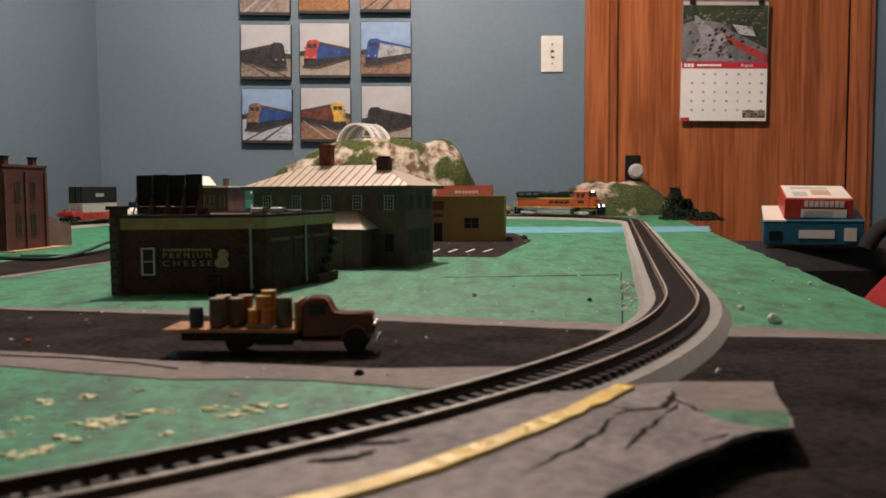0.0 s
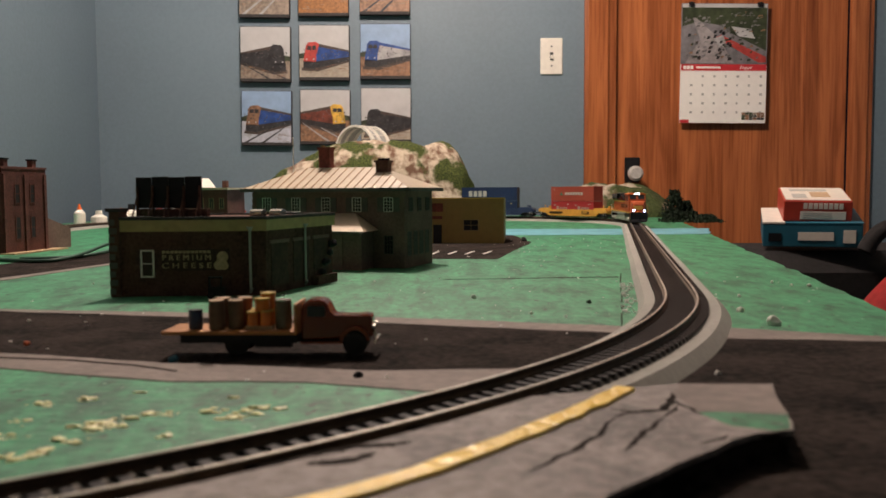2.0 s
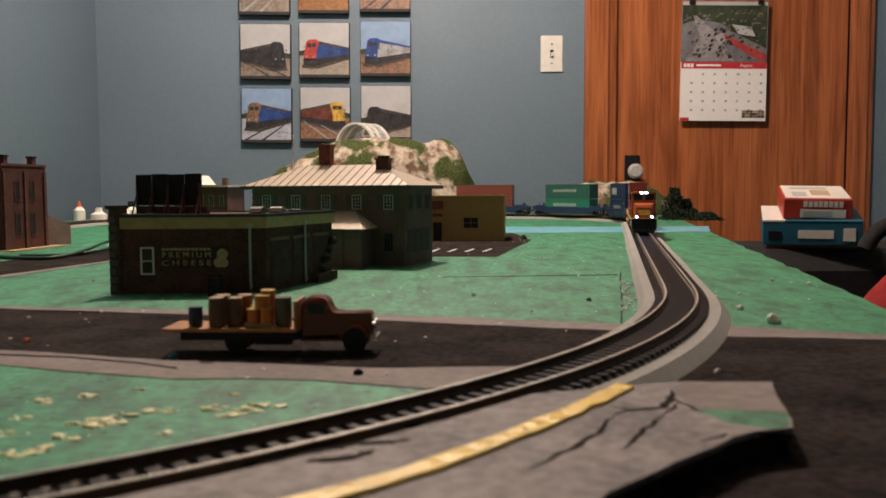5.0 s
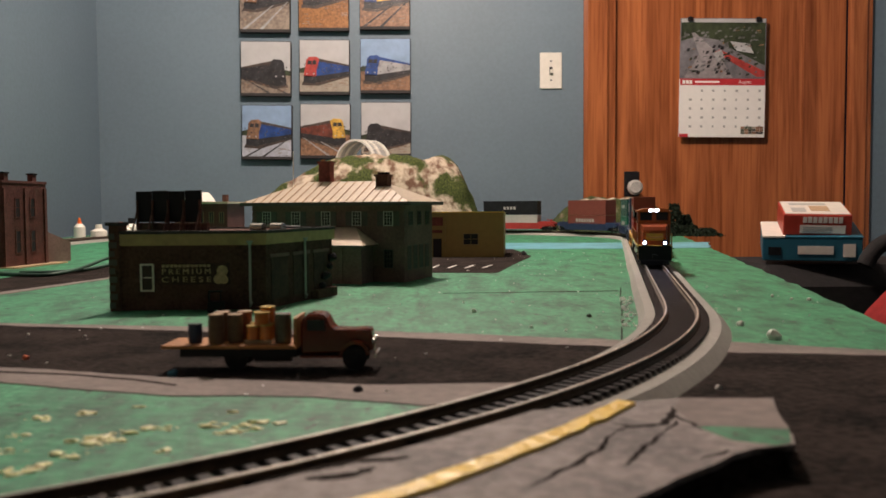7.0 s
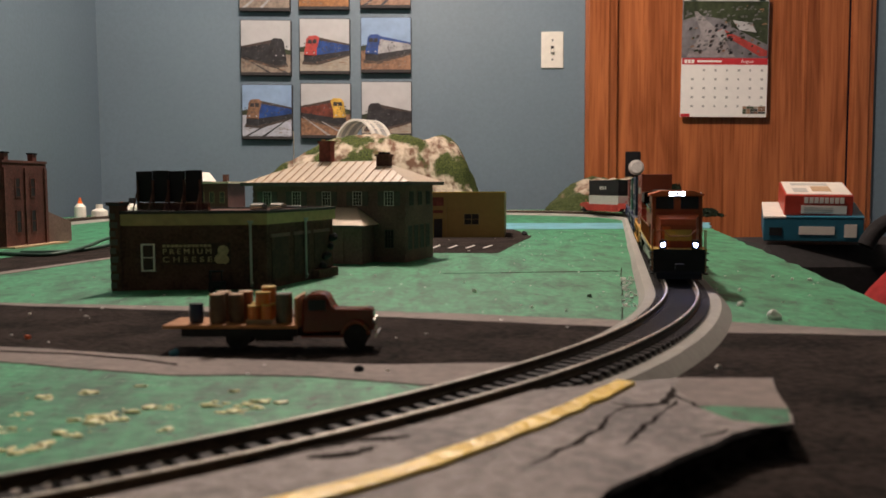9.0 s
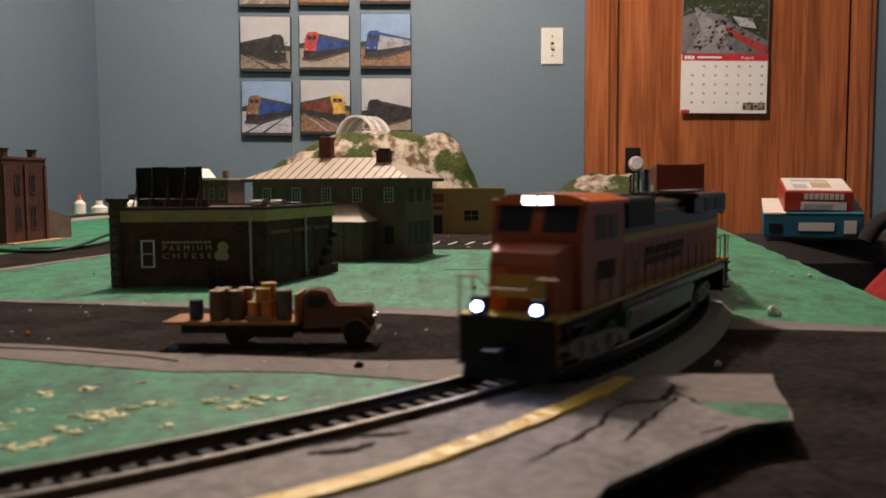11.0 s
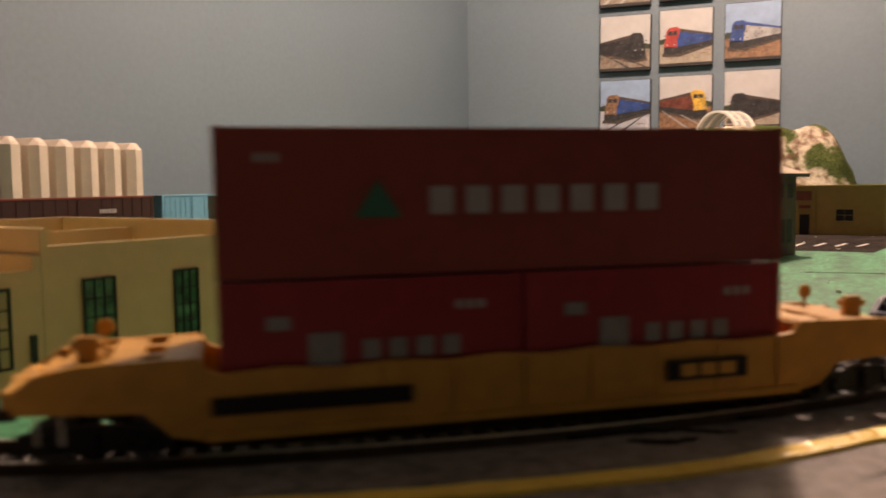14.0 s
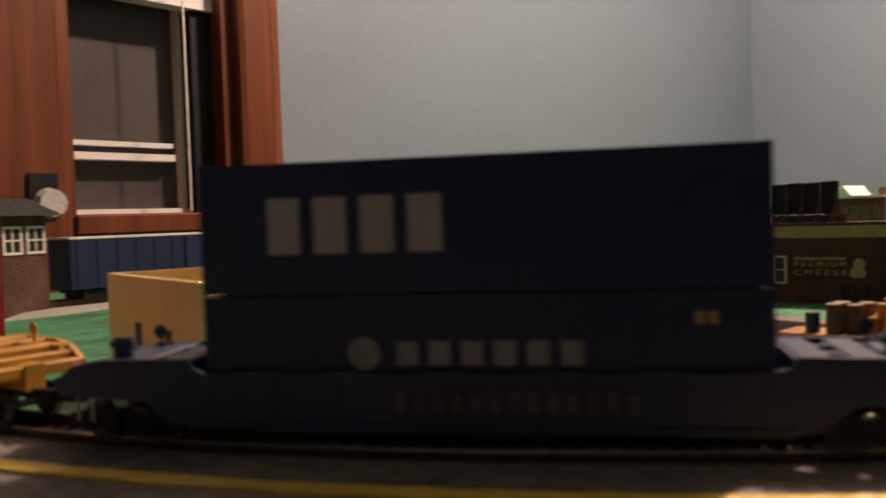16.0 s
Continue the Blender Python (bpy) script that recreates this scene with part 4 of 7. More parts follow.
    for x, y in ((-0.0005, -0.0008), (W - 0.0015, -0.0008)):
        for k in range(12):
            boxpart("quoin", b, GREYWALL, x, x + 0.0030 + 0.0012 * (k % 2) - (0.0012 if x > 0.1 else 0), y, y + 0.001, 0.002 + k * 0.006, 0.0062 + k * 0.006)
    for x, y, h0, h1 in ((0.060, 0.044, 0.090, 0.116), (0.130, 0.030, 0.084, 0.1010)):
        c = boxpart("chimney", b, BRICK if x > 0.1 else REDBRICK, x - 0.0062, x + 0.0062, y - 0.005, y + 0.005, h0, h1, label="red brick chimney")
        boxpart("chimney_cap", c, BRICK if x > 0.1 else REDBRICK, x - 0.0075, x + 0.0075, y - 0.0062, y + 0.0062, h1, h1 + 0.002)
        for j in range(3 if x > 0.1 else 1):
            boxpart("chimney_pot", c, BLACK if x > 0.1 else CREAM, x - 0.0052 + j * 0.004, x - 0.0022 + j * 0.004, y - 0.002, y + 0.002, h1 + 0.002, h1 + 0.0042)
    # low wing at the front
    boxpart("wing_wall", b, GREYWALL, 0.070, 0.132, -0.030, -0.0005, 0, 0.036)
    bm = bmesh.new()
    v = [bm.verts.new(q) for q in ((0.064, -0.036, 0.036), (0.138, -0.036, 0.036), (0.138, -0.0006, 0.036), (0.064, -0.0006, 0.036), (0.086, -0.0006, 0.052), (0.114, -0.0006, 0.052))]
    for f in ((0, 1, 5, 4), (1, 2, 5), (3, 0, 4), (2, 3, 4, 5), (3, 2, 1, 0)):
        bm.faces.new([v[k] for k in f])
    part("wing_roof", bm, ROOFMETAL, b)
    boxpart("wing_gutter", b, SHUTTER, 0.063, 0.139, -0.0375, -0.036, 0.0345, 0.0362)
    for k in range(4):
        boxpart("pier", b, GREYWALL, 0.071 + k * 0.0195, 0.0755 + k * 0.0195, -0.0312, -0.030, 0, 0.036)
    bm = bmesh.new()
    cyl(bm, pose(0.018, 0.05, 0.090), 0.0005, 0.0005, 0.040, 6)
    part("flag_pole", bm, WHITE, b)


def tan_shed():
    b = thing("tan_shop", pose(-0.050, 1.205, 0, 0, 0, -5.5), "flat-roofed tan plastic shop building with small dark window", "model building")
    W, D, H = 0.136, 0.108, 0.062
    for c in ((0, W, 0, 0.003), (0, W, D - 0.003, D), (0, 0.003, 0.003, D - 0.003), (W - 0.003, W, 0.003, D - 0.003)):
        boxpart("wall", b, TAN, *c, 0, H)
    boxpart("roof", b, TARROOF, 0.003, W - 0.003, 0.003, D - 0.003, H - 0.006, H - 0.004)
    boxpart("parapet_trim", b, YELLOW, -0.0008, W + 0.0008, -0.0009, 0.0031, H, H + 0.0016, label="bright yellow parapet edge")
    sash(b, pose(0.090, -0.0003, 0.018), 0.020, 0.0145, 2, 2, 0.0008, CREAM)
    boxpart("pilaster", b, TAN, 0.052, 0.055, -0.0022, 0.0, 0, H - 0.002)
    boxpart("shop_door", b, GLASS, 0.037, 0.049, -0.0006, 0.0004, 0, 0.026, label="dark glazed shop door")
    boxpart("shop_sign", b, REDBRICK, 0.033, 0.051, -0.0012, 0, 0.044, 0.056, label="faded red round-lettered sign")
    boxpart("shop_sign", b, REDBRICK, 0.036, 0.050, -0.0010, 0, 0.034, 0.038)


def yard_loader():
    """The small dark machine by the factory wall."""
    t = thing("yard_loader", pose(-0.1550, 0.5830, 0.0002, 0, 0, 8), "small black loader model beside the brick wall", "model vehicle")
    boxpart("body", t, BLACK, -0.0055, 0.0055, -0.0035, 0.0035, 0.0022, 0.0075, bevel=0.0004)
    boxpart("mast", t, BLACK, -0.0050, -0.0042, -0.0028, 0.0028, 0.0075, 0.0150)
    boxpart("canopy", t, BLACK, -0.0050, 0.0040, -0.0032, 0.0032, 0.0140, 0.0148)
    boxpart("canopy_post", t, BLACK, 0.0030, 0.0037, -0.0030, -0.0023, 0.0075, 0.0140)
    for x in (-0.0036, 0.0036):
        for y in (-0.0038, 0.0030):
            bm = bmesh.new()
            cyl(bm, pose(x, y + 0.0008, 0.0021, 90, 0, 0), 0.0021, 0.0021, 0.0016, 14)
            part("wheel", bm, RUBBER, t)


def brick_tower():
    b = thing("brick_warehouse", pose(-0.655, 1.040, 0, 0, 0, -8.0), "dark red brick warehouse model with two chimneys and lean-to", "model building")
    W, D, H = 0.132, 0.088, 0.103
    boxpart("wall", b, REDBRICK_DARK, 0, W, 0, D, 0, H)
    brick_courses(b, pose(0, 0, 0), W, H - 0.003, 0.001, REDBRICK_DARK, 0.0016)
    brick_courses(b, pose(W, 0, 0, 0, 0, 90), D, H - 0.003, 0.001, REDBRICK_DARK, 0.0016)
    bm = bmesh.new()
    for c in ((-0.001, W + 0.001, -0.001, 0.003), (-0.001, W + 0.001, D - 0.003, D + 0.001), (-0.001, 0.003, 0.003, D - 0.003), (W - 0.003, W + 0.001, 0.003, D - 0.003)):
        box(bm, *c, H, H + 0.003)
    part("parapet", bm, REDBRICK_DARK, b)
    for x, y in ((W - 0.004, 0.010), (W - 0.004, 0.066)):
        boxpart("chimney", b, REDBRICK_DARK, x - 0.004, x + 0.003, y - 0.004, y + 0.004, H, H + 0.013)
        boxpart("chimney_cap", b, BLACK, x - 0.005, x + 0.004, y - 0.005, y + 0.005, H + 0.011, H + 0.013)
    for y in (0.028, 0.058):
        sash(b, pose(W + 0.0004, y, 0.062, 0, 0, 90), 0.008, 0.022, 1, 2, 0.0012, REDBRICK_DARK)
        sash(b, pose(W + 0.0004, y, 0.018, 0, 0, 90), 0.008, 0.026, 1, 2, 0.0012, REDBRICK_DARK)
    for k in range(3):
        boxpart("pilaster", b, REDBRICK_DARK, W, W + 0.0018, 0.001 + k * 0.0405, 0.006 + k * 0.0405, 0, H - 0.006)
    bm = bmesh.new()
    prism(bm, [(0, 0), (0.062, 0), (0.062, 0.026), (0, 0.044)], 0, 0.05, pose(W - 0.056, D + 0.0005, 0) @ Matrix(((0, 0, 1, 0), (1, 0, 0, 0), (0, 1, 0, 0), (0, 0, 0, 1))))
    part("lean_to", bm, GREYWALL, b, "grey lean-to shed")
    boxpart("base_board", b, BARRELTOP, W - 0.004, W + 0.016, -0.004, D + 0.02, 0.0, 0.0018)


REDBRICK_DARK = mat("brown_brick", (0.115, 0.038, 0.028), 0.8, scale=400, vary=0.3, bump=0.4, big=60)


def far_depot():
    b = thing("red_depot", pose(-0.475, 1.52, 0, 0, 0, -16), "red brick depot model with white gable and flag", "model building")
    boxpart("wall", b, REDBRICK_DARK, 0, 0.105, 0, 0.06, 0, 0.078)
    brick_courses(b, pose(0, 0, 0), 0.105, 0.076, 0.001, REDBRICK_DARK, 0.0016)
    boxpart("roof", b, ROOFMETAL, -0.004, 0.109, -0.004, 0.064, 0.078, 0.0815)
    bm = bmesh.new()
    prism(bm, [(0.046, 0.0818), (0.060, 0.098), (0.066, 0.098), (0.080, 0.0818), (0.074, 0.0818), (0.063, 0.094), (0.052, 0.0818)], -0.006, 0.05, SIDE @ pose(0, 0, 0))
    part("gable", bm, WHITE, b, "white painted gable")
    boxpart("chimney", b, BRICK, 0.084, 0.092, 0.02, 0.028, 0.0815, 0.094)
    for k in range(5):
        sash(b, pose(0.014 + k * 0.02, -0.0004, 0.045), 0.008, 0.018, 2, 2, 0.0005, CREAM)
    boxpart("flag", b, FLAGRED, 0.100, 0.112, -0.016, -0.0155, 0.054, 0.062, label="small red and white flag", m=pose(0, 0, 0, 0, 20, 0))


FLAGRED = mat("flag_red", (0.45, 0.16, 0.14), 0.7, scale=500, vary=0.5)


def cream_house():
    b = thing("cream_shell_building", pose(-0.2520, 0.1625, 0, 0, 0, 79.2), "roofless cream plastic building shell with green glazed windows", "model building")

    # low part, then the taller part beside it; the front walls stop short of the parapets
    def shell(x0, x1, y1, front, h, t=0.0028):
        boxpart("wall", b, CREAMPL, x0 + t, x1 - t, 0, t, 0, front)
        boxpart("wall", b, CREAMPL, x0 + t, x1 - t, y1 - t, y1, 0, h)
        for u in (x0, x1 - t):
            boxpart("wall", b, CREAMPL, u, u + t, 0, y1, 0, h)
    shell(0.0, 0.0543, 0.117, 0.0417, 0.0466)
    shell(0.0546, 0.1365, 0.117, 0.0497, 0.0560)
    boxpart("partition", b, CREAMPL, 0.0028, 0.0515, 0.034, 0.0362, 0, 0.0410)
    boxpart("partition", b, CREAMPL, 0.0574, 0.1337, 0.058, 0.0602, 0, 0.0520)
    boxpart("ledge", b, CREAMPL, 0.0028, 0.0515, 0.0028, 0.0044, 0.0370, 0.0385)
    boxpart("ledge", b, CREAMPL, 0.0574, 0.1337, 0.0028, 0.0044, 0.0450, 0.0465)
    for x, z, w, h, c, r in ((0.0102, 0.0148, 0.0076, 0.0140, 2, 2), (0.0359, 0.0092, 0.0112, 0.0262, 3, 4), (0.0765, 0.0085, 0.0120, 0.0275, 3, 4), (0.1164, 0.0088, 0.0105, 0.0270, 3, 4)):
        sash(b, pose(x, -0.0004, z), w, h, c, r, 0.0009, DARKGREEN, 0.0008, glass=WINDOWGLASS if x < 0.06 else GREENGLASS)
    boxpart("post", b, DARKGREEN, 0.0490, 0.0512, -0.0012, -0.0002, 0.004, 0.019)
    for y, z0 in ((0.0365, 0.015), (0.0735, 0.004)):
        boxpart("doorway", b, DARKGREEN, -0.0005, 0.0004, y - 0.0035, y + 0.0035, z0, 0.0265, label="narrow dark opening")


DARKGREEN = mat("dark_green_frame", (0.010, 0.030, 0.018), 0.5, scale=100, vary=0.2)
GREENGLASS = mat("green_view_glass", (0.06, 0.20, 0.10), 0.15, scale=160, vary=0.7, big=60)
WINDOWGLASS = mat("lit_view_glass", (0.62, 0.52, 0.26), 0.2, scale=80, vary=0.1)


# ---------- hills ----------
def hill(name, cx, cy, rx, ry, h, seed, label, material, crest, steep=3.0, rough=0.10):
    """A rocky hill: a steep-sided rough mass whose top follows the crest line, pairs of x and share of the height."""
    bm = bmesh.new()
    n, m = 110, 44
    xs, hs = [p[0] for p in crest], [p[1] for p in crest]
    grid = []
    for j in range(m + 1):
        row = []
        q = (j / m) ** 0.6
        for k in range(n):
            a = 2 * math.pi * k / n
            px, py = math.cos(a) * q, math.sin(a) * q
            x = cx + rx * px
            w = noise.noise(Vector((px * 3.0 + seed, py * 3.0, 0.4))) * 0.14 + noise.noise(Vector((px * 9 + seed, py * 9, 1.4))) * 0.07
            z = h * float(np.interp(x, xs, hs)) * max(0.0, 1 - q ** steep) * (1.0 + w)
            s = 1 + rough * noise.noise(Vector((px * 4, py * 4, seed + z * 22))) + 0.4 * rough * noise.noise(Vector((px * 14, py * 14, seed + z * 60)))
            row.append(bm.verts.new((cx + rx * px * s, cy + ry * py * s, z if j < m else -0.001)))
        grid.append(row)
    for a, b in zip(grid[1:], grid[2:]):
        for k in range(n):
            bm.faces.new((a[k], a[(k + 1) % n], b[(k + 1) % n], b[k]))
    for v in grid[0]:
        bm.verts.remove(v)
    bm.faces.new(grid[1][::-1])
    bmesh.ops.recalc_face_normals(bm, faces=bm.faces[:])
    return single(name, bm, material, label, "model hill", smooth=True)


def hill_material(name, edge, bright):
    """Turf over rock; edge: how much of the rock is bare."""
    m = bpy.data.materials.new(name)
    m.use_nodes = True
    nt = m.node_tree
    b = nt.nodes["Principled BSDF"]
    b.inputs["Roughness"].default_value = 0.9
    tc = nt.nodes.new("ShaderNodeTexCoord")

    def nz(scale, detail=6):
        n = nt.nodes.new("ShaderNodeTexNoise")
        n.inputs["Scale"].default_value, n.inputs["Detail"].default_value = scale, detail
        nt.links.new(tc.outputs["Object"], n.inputs["Vector"])
        return n.outputs["Fac"]

    def ramp(fac, p0, c0, p1, c1):
        r = nt.nodes.new("ShaderNodeValToRGB")
        r.color_ramp.elements[0].position, r.color_ramp.elements[0].color = p0, (*c0, 1)
        r.color_ramp.elements[1].position, r.color_ramp.elements[1].color = p1, (*c1, 1)
        nt.links.new(fac, r.inputs[0])
        return r.outputs[0]

    rock = ramp(nz(42, 9), 0.38, (0.17, 0.09, 0.055), 0.58, (0.60 * bright, 0.50 * bright, 0.38 * bright))
    turf = ramp(nz(260, 8), 0.36, (0.022, 0.034, 0.006), 0.66, (0.105 * bright, 0.130 * bright, 0.024))
    mask = ramp(nz(13, 8), edge - 0.03, (0, 0, 0), edge + 0.03, (1, 1, 1))
    mix = nt.nodes.new("ShaderNodeMix")
    mix.data_type = "RGBA"
    nt.links.new(mask, mix.inputs["Factor"])
    nt.links.new(rock, mix.inputs["A"])
    nt.links.new(turf, mix.inputs["B"])
    nt.links.new(mix.outputs["Result"], b.inputs["Base Color"])
    bn = nt.nodes.new("ShaderNodeBump")
    bn.inputs["Strength"].default_value, bn.inputs["Distance"].default_value = 0.9, 0.004
    nt.links.new(nz(120), bn.inputs["Height"])
    nt.links.new(bn.outputs[0], b.inputs["Normal"])
    return m


HILL = hill_material("turf_and_rock", 0.50, 1.0)
LOWHILL = hill_material("olive_turf_and_rock", 0.44, 0.75)


def bushes():
    rnd = random.Random(7)
    for k, (x, y, r, h) in enumerate([(0.548, 2.03, 0.036, 0.072), (0.582, 2.05, 0.032, 0.046), (0.540, 1.96, 0.045, 0.022), (0.600, 1.95, 0.045, 0.016)]):
        b = thing("model_tree", pose(x, y, 0), "dark green bushy model tree beside the track", "model tree", "dark trees by the far curve")
        bm = bmesh.new()
        cyl(bm, pose(0, 0, 0), 0.002, 0.001, h * 0.7, 7)
        part("trunk", bm, BRICK, b)
        bm = bmesh.new()
        for j in range(1100):
            a, q = rnd.uniform(0, 2 * math.pi), rnd.random() ** 0.5
            z = rnd.uniform(0.04, 1.0)
            w = r * q * (1.15 - 0.75 * z) * (0.8 + 0.4 * noise.noise(Vector((math.cos(a) * 2, math.sin(a) * 2, z * 4 + k))))
            c = Vector((w * math.cos(a), w * math.sin(a), z * h))
            s = rnd.uniform(0.0016, 0.0036)
            m = Matrix.Translation(c) @ Euler((rnd.uniform(0, 6), rnd.uniform(0, 6), rnd.uniform(0, 6))).to_matrix().to_4x4()
            v = [bm.verts.new(m @ Vector(p)) for p in ((-s, -s * 0.6, 0), (s, -s * 0.5, s * 0.4), (s * 0.8, s, 0), (-s * 0.7, s * 0.8, s * 0.5))]
            bm.faces.new(v)
        part("crown", bm, DARKTREE, b)


def arch_bridge():
    b = thing("white_dome_model", pose(-0.262, 2.56, 0, 0, 0, -38), "white ribbed plastic dome behind the rocky hill", "model dome")
    r, n = 0.082, 24
    for y0, y1, mtl in ((0.0, 0.012, WHITE), (0.030, 0.040, WHITE), (0.066, 0.078, WHITE)):
        bm = bmesh.new()
        ring = []
        for k in range(n + 1):
            a = math.pi * k / n
            c, s = math.cos(a), math.sin(a)
            ring.append([bm.verts.new((q * c, y, 0.190 + q * s)) for q, y in ((r, y0), (r, y1), (r - 0.006, y1), (r - 0.006, y0))])
        for a, c in zip(ring, ring[1:]):
            for j in range(4):
                bm.faces.new((a[j], a[(j + 1) % 4], c[(j + 1) % 4], c[j]))
        part("rib", bm, mtl, b)
    bm = bmesh.new()
    ring = []
    for k in range(n + 1):
        a = math.pi * k / n
        ring.append([bm.verts.new(((r - 0.004) * math.cos(a), y, 0.190 + (r - 0.004) * math.sin(a))) for y in (0.004, 0.074)])
    for a, c in zip(ring, ring[1:]):
        bm.faces.new((a[0], a[1], c[1], c[0]))
    part("skin", bm, CGREY, b, "grey translucent panels")
    for k in range(1, 9):
        a = math.pi * k / 9
        bm = bmesh.new()
        box(bm, -0.001, 0.001, 0.004, 0.078, -0.001, 0.0012, Matrix.Translation(((r - 0.003) * math.cos(a), 0, 0.190 + (r - 0.003) * math.sin(a))) @ Matrix.Rotation(math.pi / 2 - a, 4, "Y"))
        part("slat", bm, WHITE, b)
    boxpart("stand", b, WHITE, -r, r, 0.0, 0.078, 0.0, 0.192)


# ---------- flatbed truck ----------
def truck():
    t = thing("flatbed_truck", pose(-0.118, 0.372, 0.0012, 0, 0, -2.0), "maroon vintage flatbed truck model loaded with barrels", "model truck")
    L = 0.089
    # side outline of cab, bonnet and mudguards
    bm = bmesh.new()
    prof = [(0.056, 0.0065), (0.056, 0.0205), (0.0575, 0.0232), (0.0605, 0.0242), (0.0650, 0.0240), (0.0670, 0.0230), (0.0692, 0.0176), (0.0702, 0.0168), (0.0790, 0.0171), (0.0852, 0.0177), (0.0868, 0.0168), (0.0876, 0.0085), (0.084, 0.0070)]
    prism(bm, prof, -0.0150, 0.0, SIDE)
    for v in bm.verts:
        if v.co.x > 0.0700:
            v.co.y = 0.0075 + (v.co.y - 0.0075) * 0.62
        elif v.co.z > 0.0165:
            v.co.y = 0.0075 + (v.co.y - 0.0075) * 0.90
    part("cab", bm, TRUCKRED, t, bevel=0.0009)
    for y in (0.0003, 0.0147):
        boxpart("cab_window", t, GLASS, 0.0588, 0.0664, y + (0.0002 if y < 0.005 else -0.0010), y + (0.0010 if y < 0.005 else -0.0002), 0.0168, 0.0214)
        bm = bmesh.new()
        n = 12
        pts = [(0.0797 + 0.0066 * math.cos(math.pi * k / n), 0.0066 + 0.0060 * math.sin(math.pi * k / n)) for k in range(n + 1)] + [(0.0797 + 0.0050 * math.cos(math.pi * (n - k) / n), 0.0066 + 0.0046 * math.sin(math.pi * (n - k) / n)) for k in range(n + 1)]
        prism(bm, pts, -(y + 0.0022), -(y - 0.0022), SIDE)
        part("mudguard", bm, TRUCKRED, t)
        boxpart("running_board", t, TRUCKRED, 0.056, 0.0755, y - 0.0018, y + 0.0018, 0.0052, 0.0062)
        bm = bmesh.new()
        cyl(bm, pose(0.0870, 0.0030 if y < 0.005 else 0.0120, 0.0118, 0, 90, 0), 0.0014, 0.0014, 0.0014, 12)
        part("headlight", bm, CHROME, t)
    boxpart("bumper", t, CHROME, 0.0882, 0.0892, -0.001, 0.016, 0.0052, 0.0068)
    boxpart("grille", t, CHROME, 0.0876, 0.0881, 0.0048, 0.0102, 0.0072, 0.0132)
    boxpart("chassis", t, BLACK, 0.006, 0.084, 0.0042, 0.0108, 0.0052, 0.0074)
    boxpart("side_rail", t, BLACK, 0.004, 0.055, -0.0034, 0.0165, 0.0060, 0.0096)
    boxpart("fuel_tank", t, BLACK, 0.036, 0.052, -0.0010, 0.0030, 0.0036, 0.0060)
    for k in range(6):
        boxpart("plank", t, PLANK, -0.004, 0.0550, -0.0040 + k * 0.0039, -0.0003 + k * 0.0039, 0.0096, 0.0110)
    boxpart("headboard", t, PLANK, 0.0535, 0.0548, -0.003, 0.018, 0.0110, 0.0228)
    for x in (0.028, 0.0797):
        for y in (-0.0012, 0.0125):
            w = 0.0036
            bm = bmesh.new()
            cyl(bm, pose(x, y + w - 0.0004, 0.0052, 90, 0, 0), 0.0052, 0.0052, w, 20)
            wheel = part("wheel", bm, RUBBER, t)
            bm = bmesh.new()
            cyl(bm, pose(x, y - 0.0003, 0.0052, 90, 0, 0), 0.0026, 0.0022, 0.0004, 14)
            part("hub", bm, RUBBER, wheel)


def barrel(x, y, r, h, body, lid, label):
    b = thing("barrel", pose(x, y, 0), label, "barrel", "load of the truck")
    bm = bmesh.new()
    n = 16
    prof = [(r * 0.93, 0), (r, h * 0.3), (r * 1.02, h * 0.33), (r, h * 0.36), (r, h * 0.63), (r * 1.02, h * 0.66), (r, h * 0.69), (r * 0.94, h)]
    rings = [[bm.verts.new((q * math.cos(2 * math.pi * k / n), q * math.sin(2 * math.pi * k / n), z)) for k in range(n)] for q, z in prof]
    for a, c in zip(rings, rings[1:]):
        for k in range(n):
            bm.faces.new((a[k], a[(k + 1) % n], c[(k + 1) % n], c[k]))
    bm.faces.new(rings[0][::-1])
    bm.faces.new(rings[-1])
    part("body", bm, body, b)
    bm = bmesh.new()
    cyl(bm, pose(0, 0, h), r * 0.97, r * 0.97, 0.0005, n)
    part("lid", bm, lid, b)
    return b


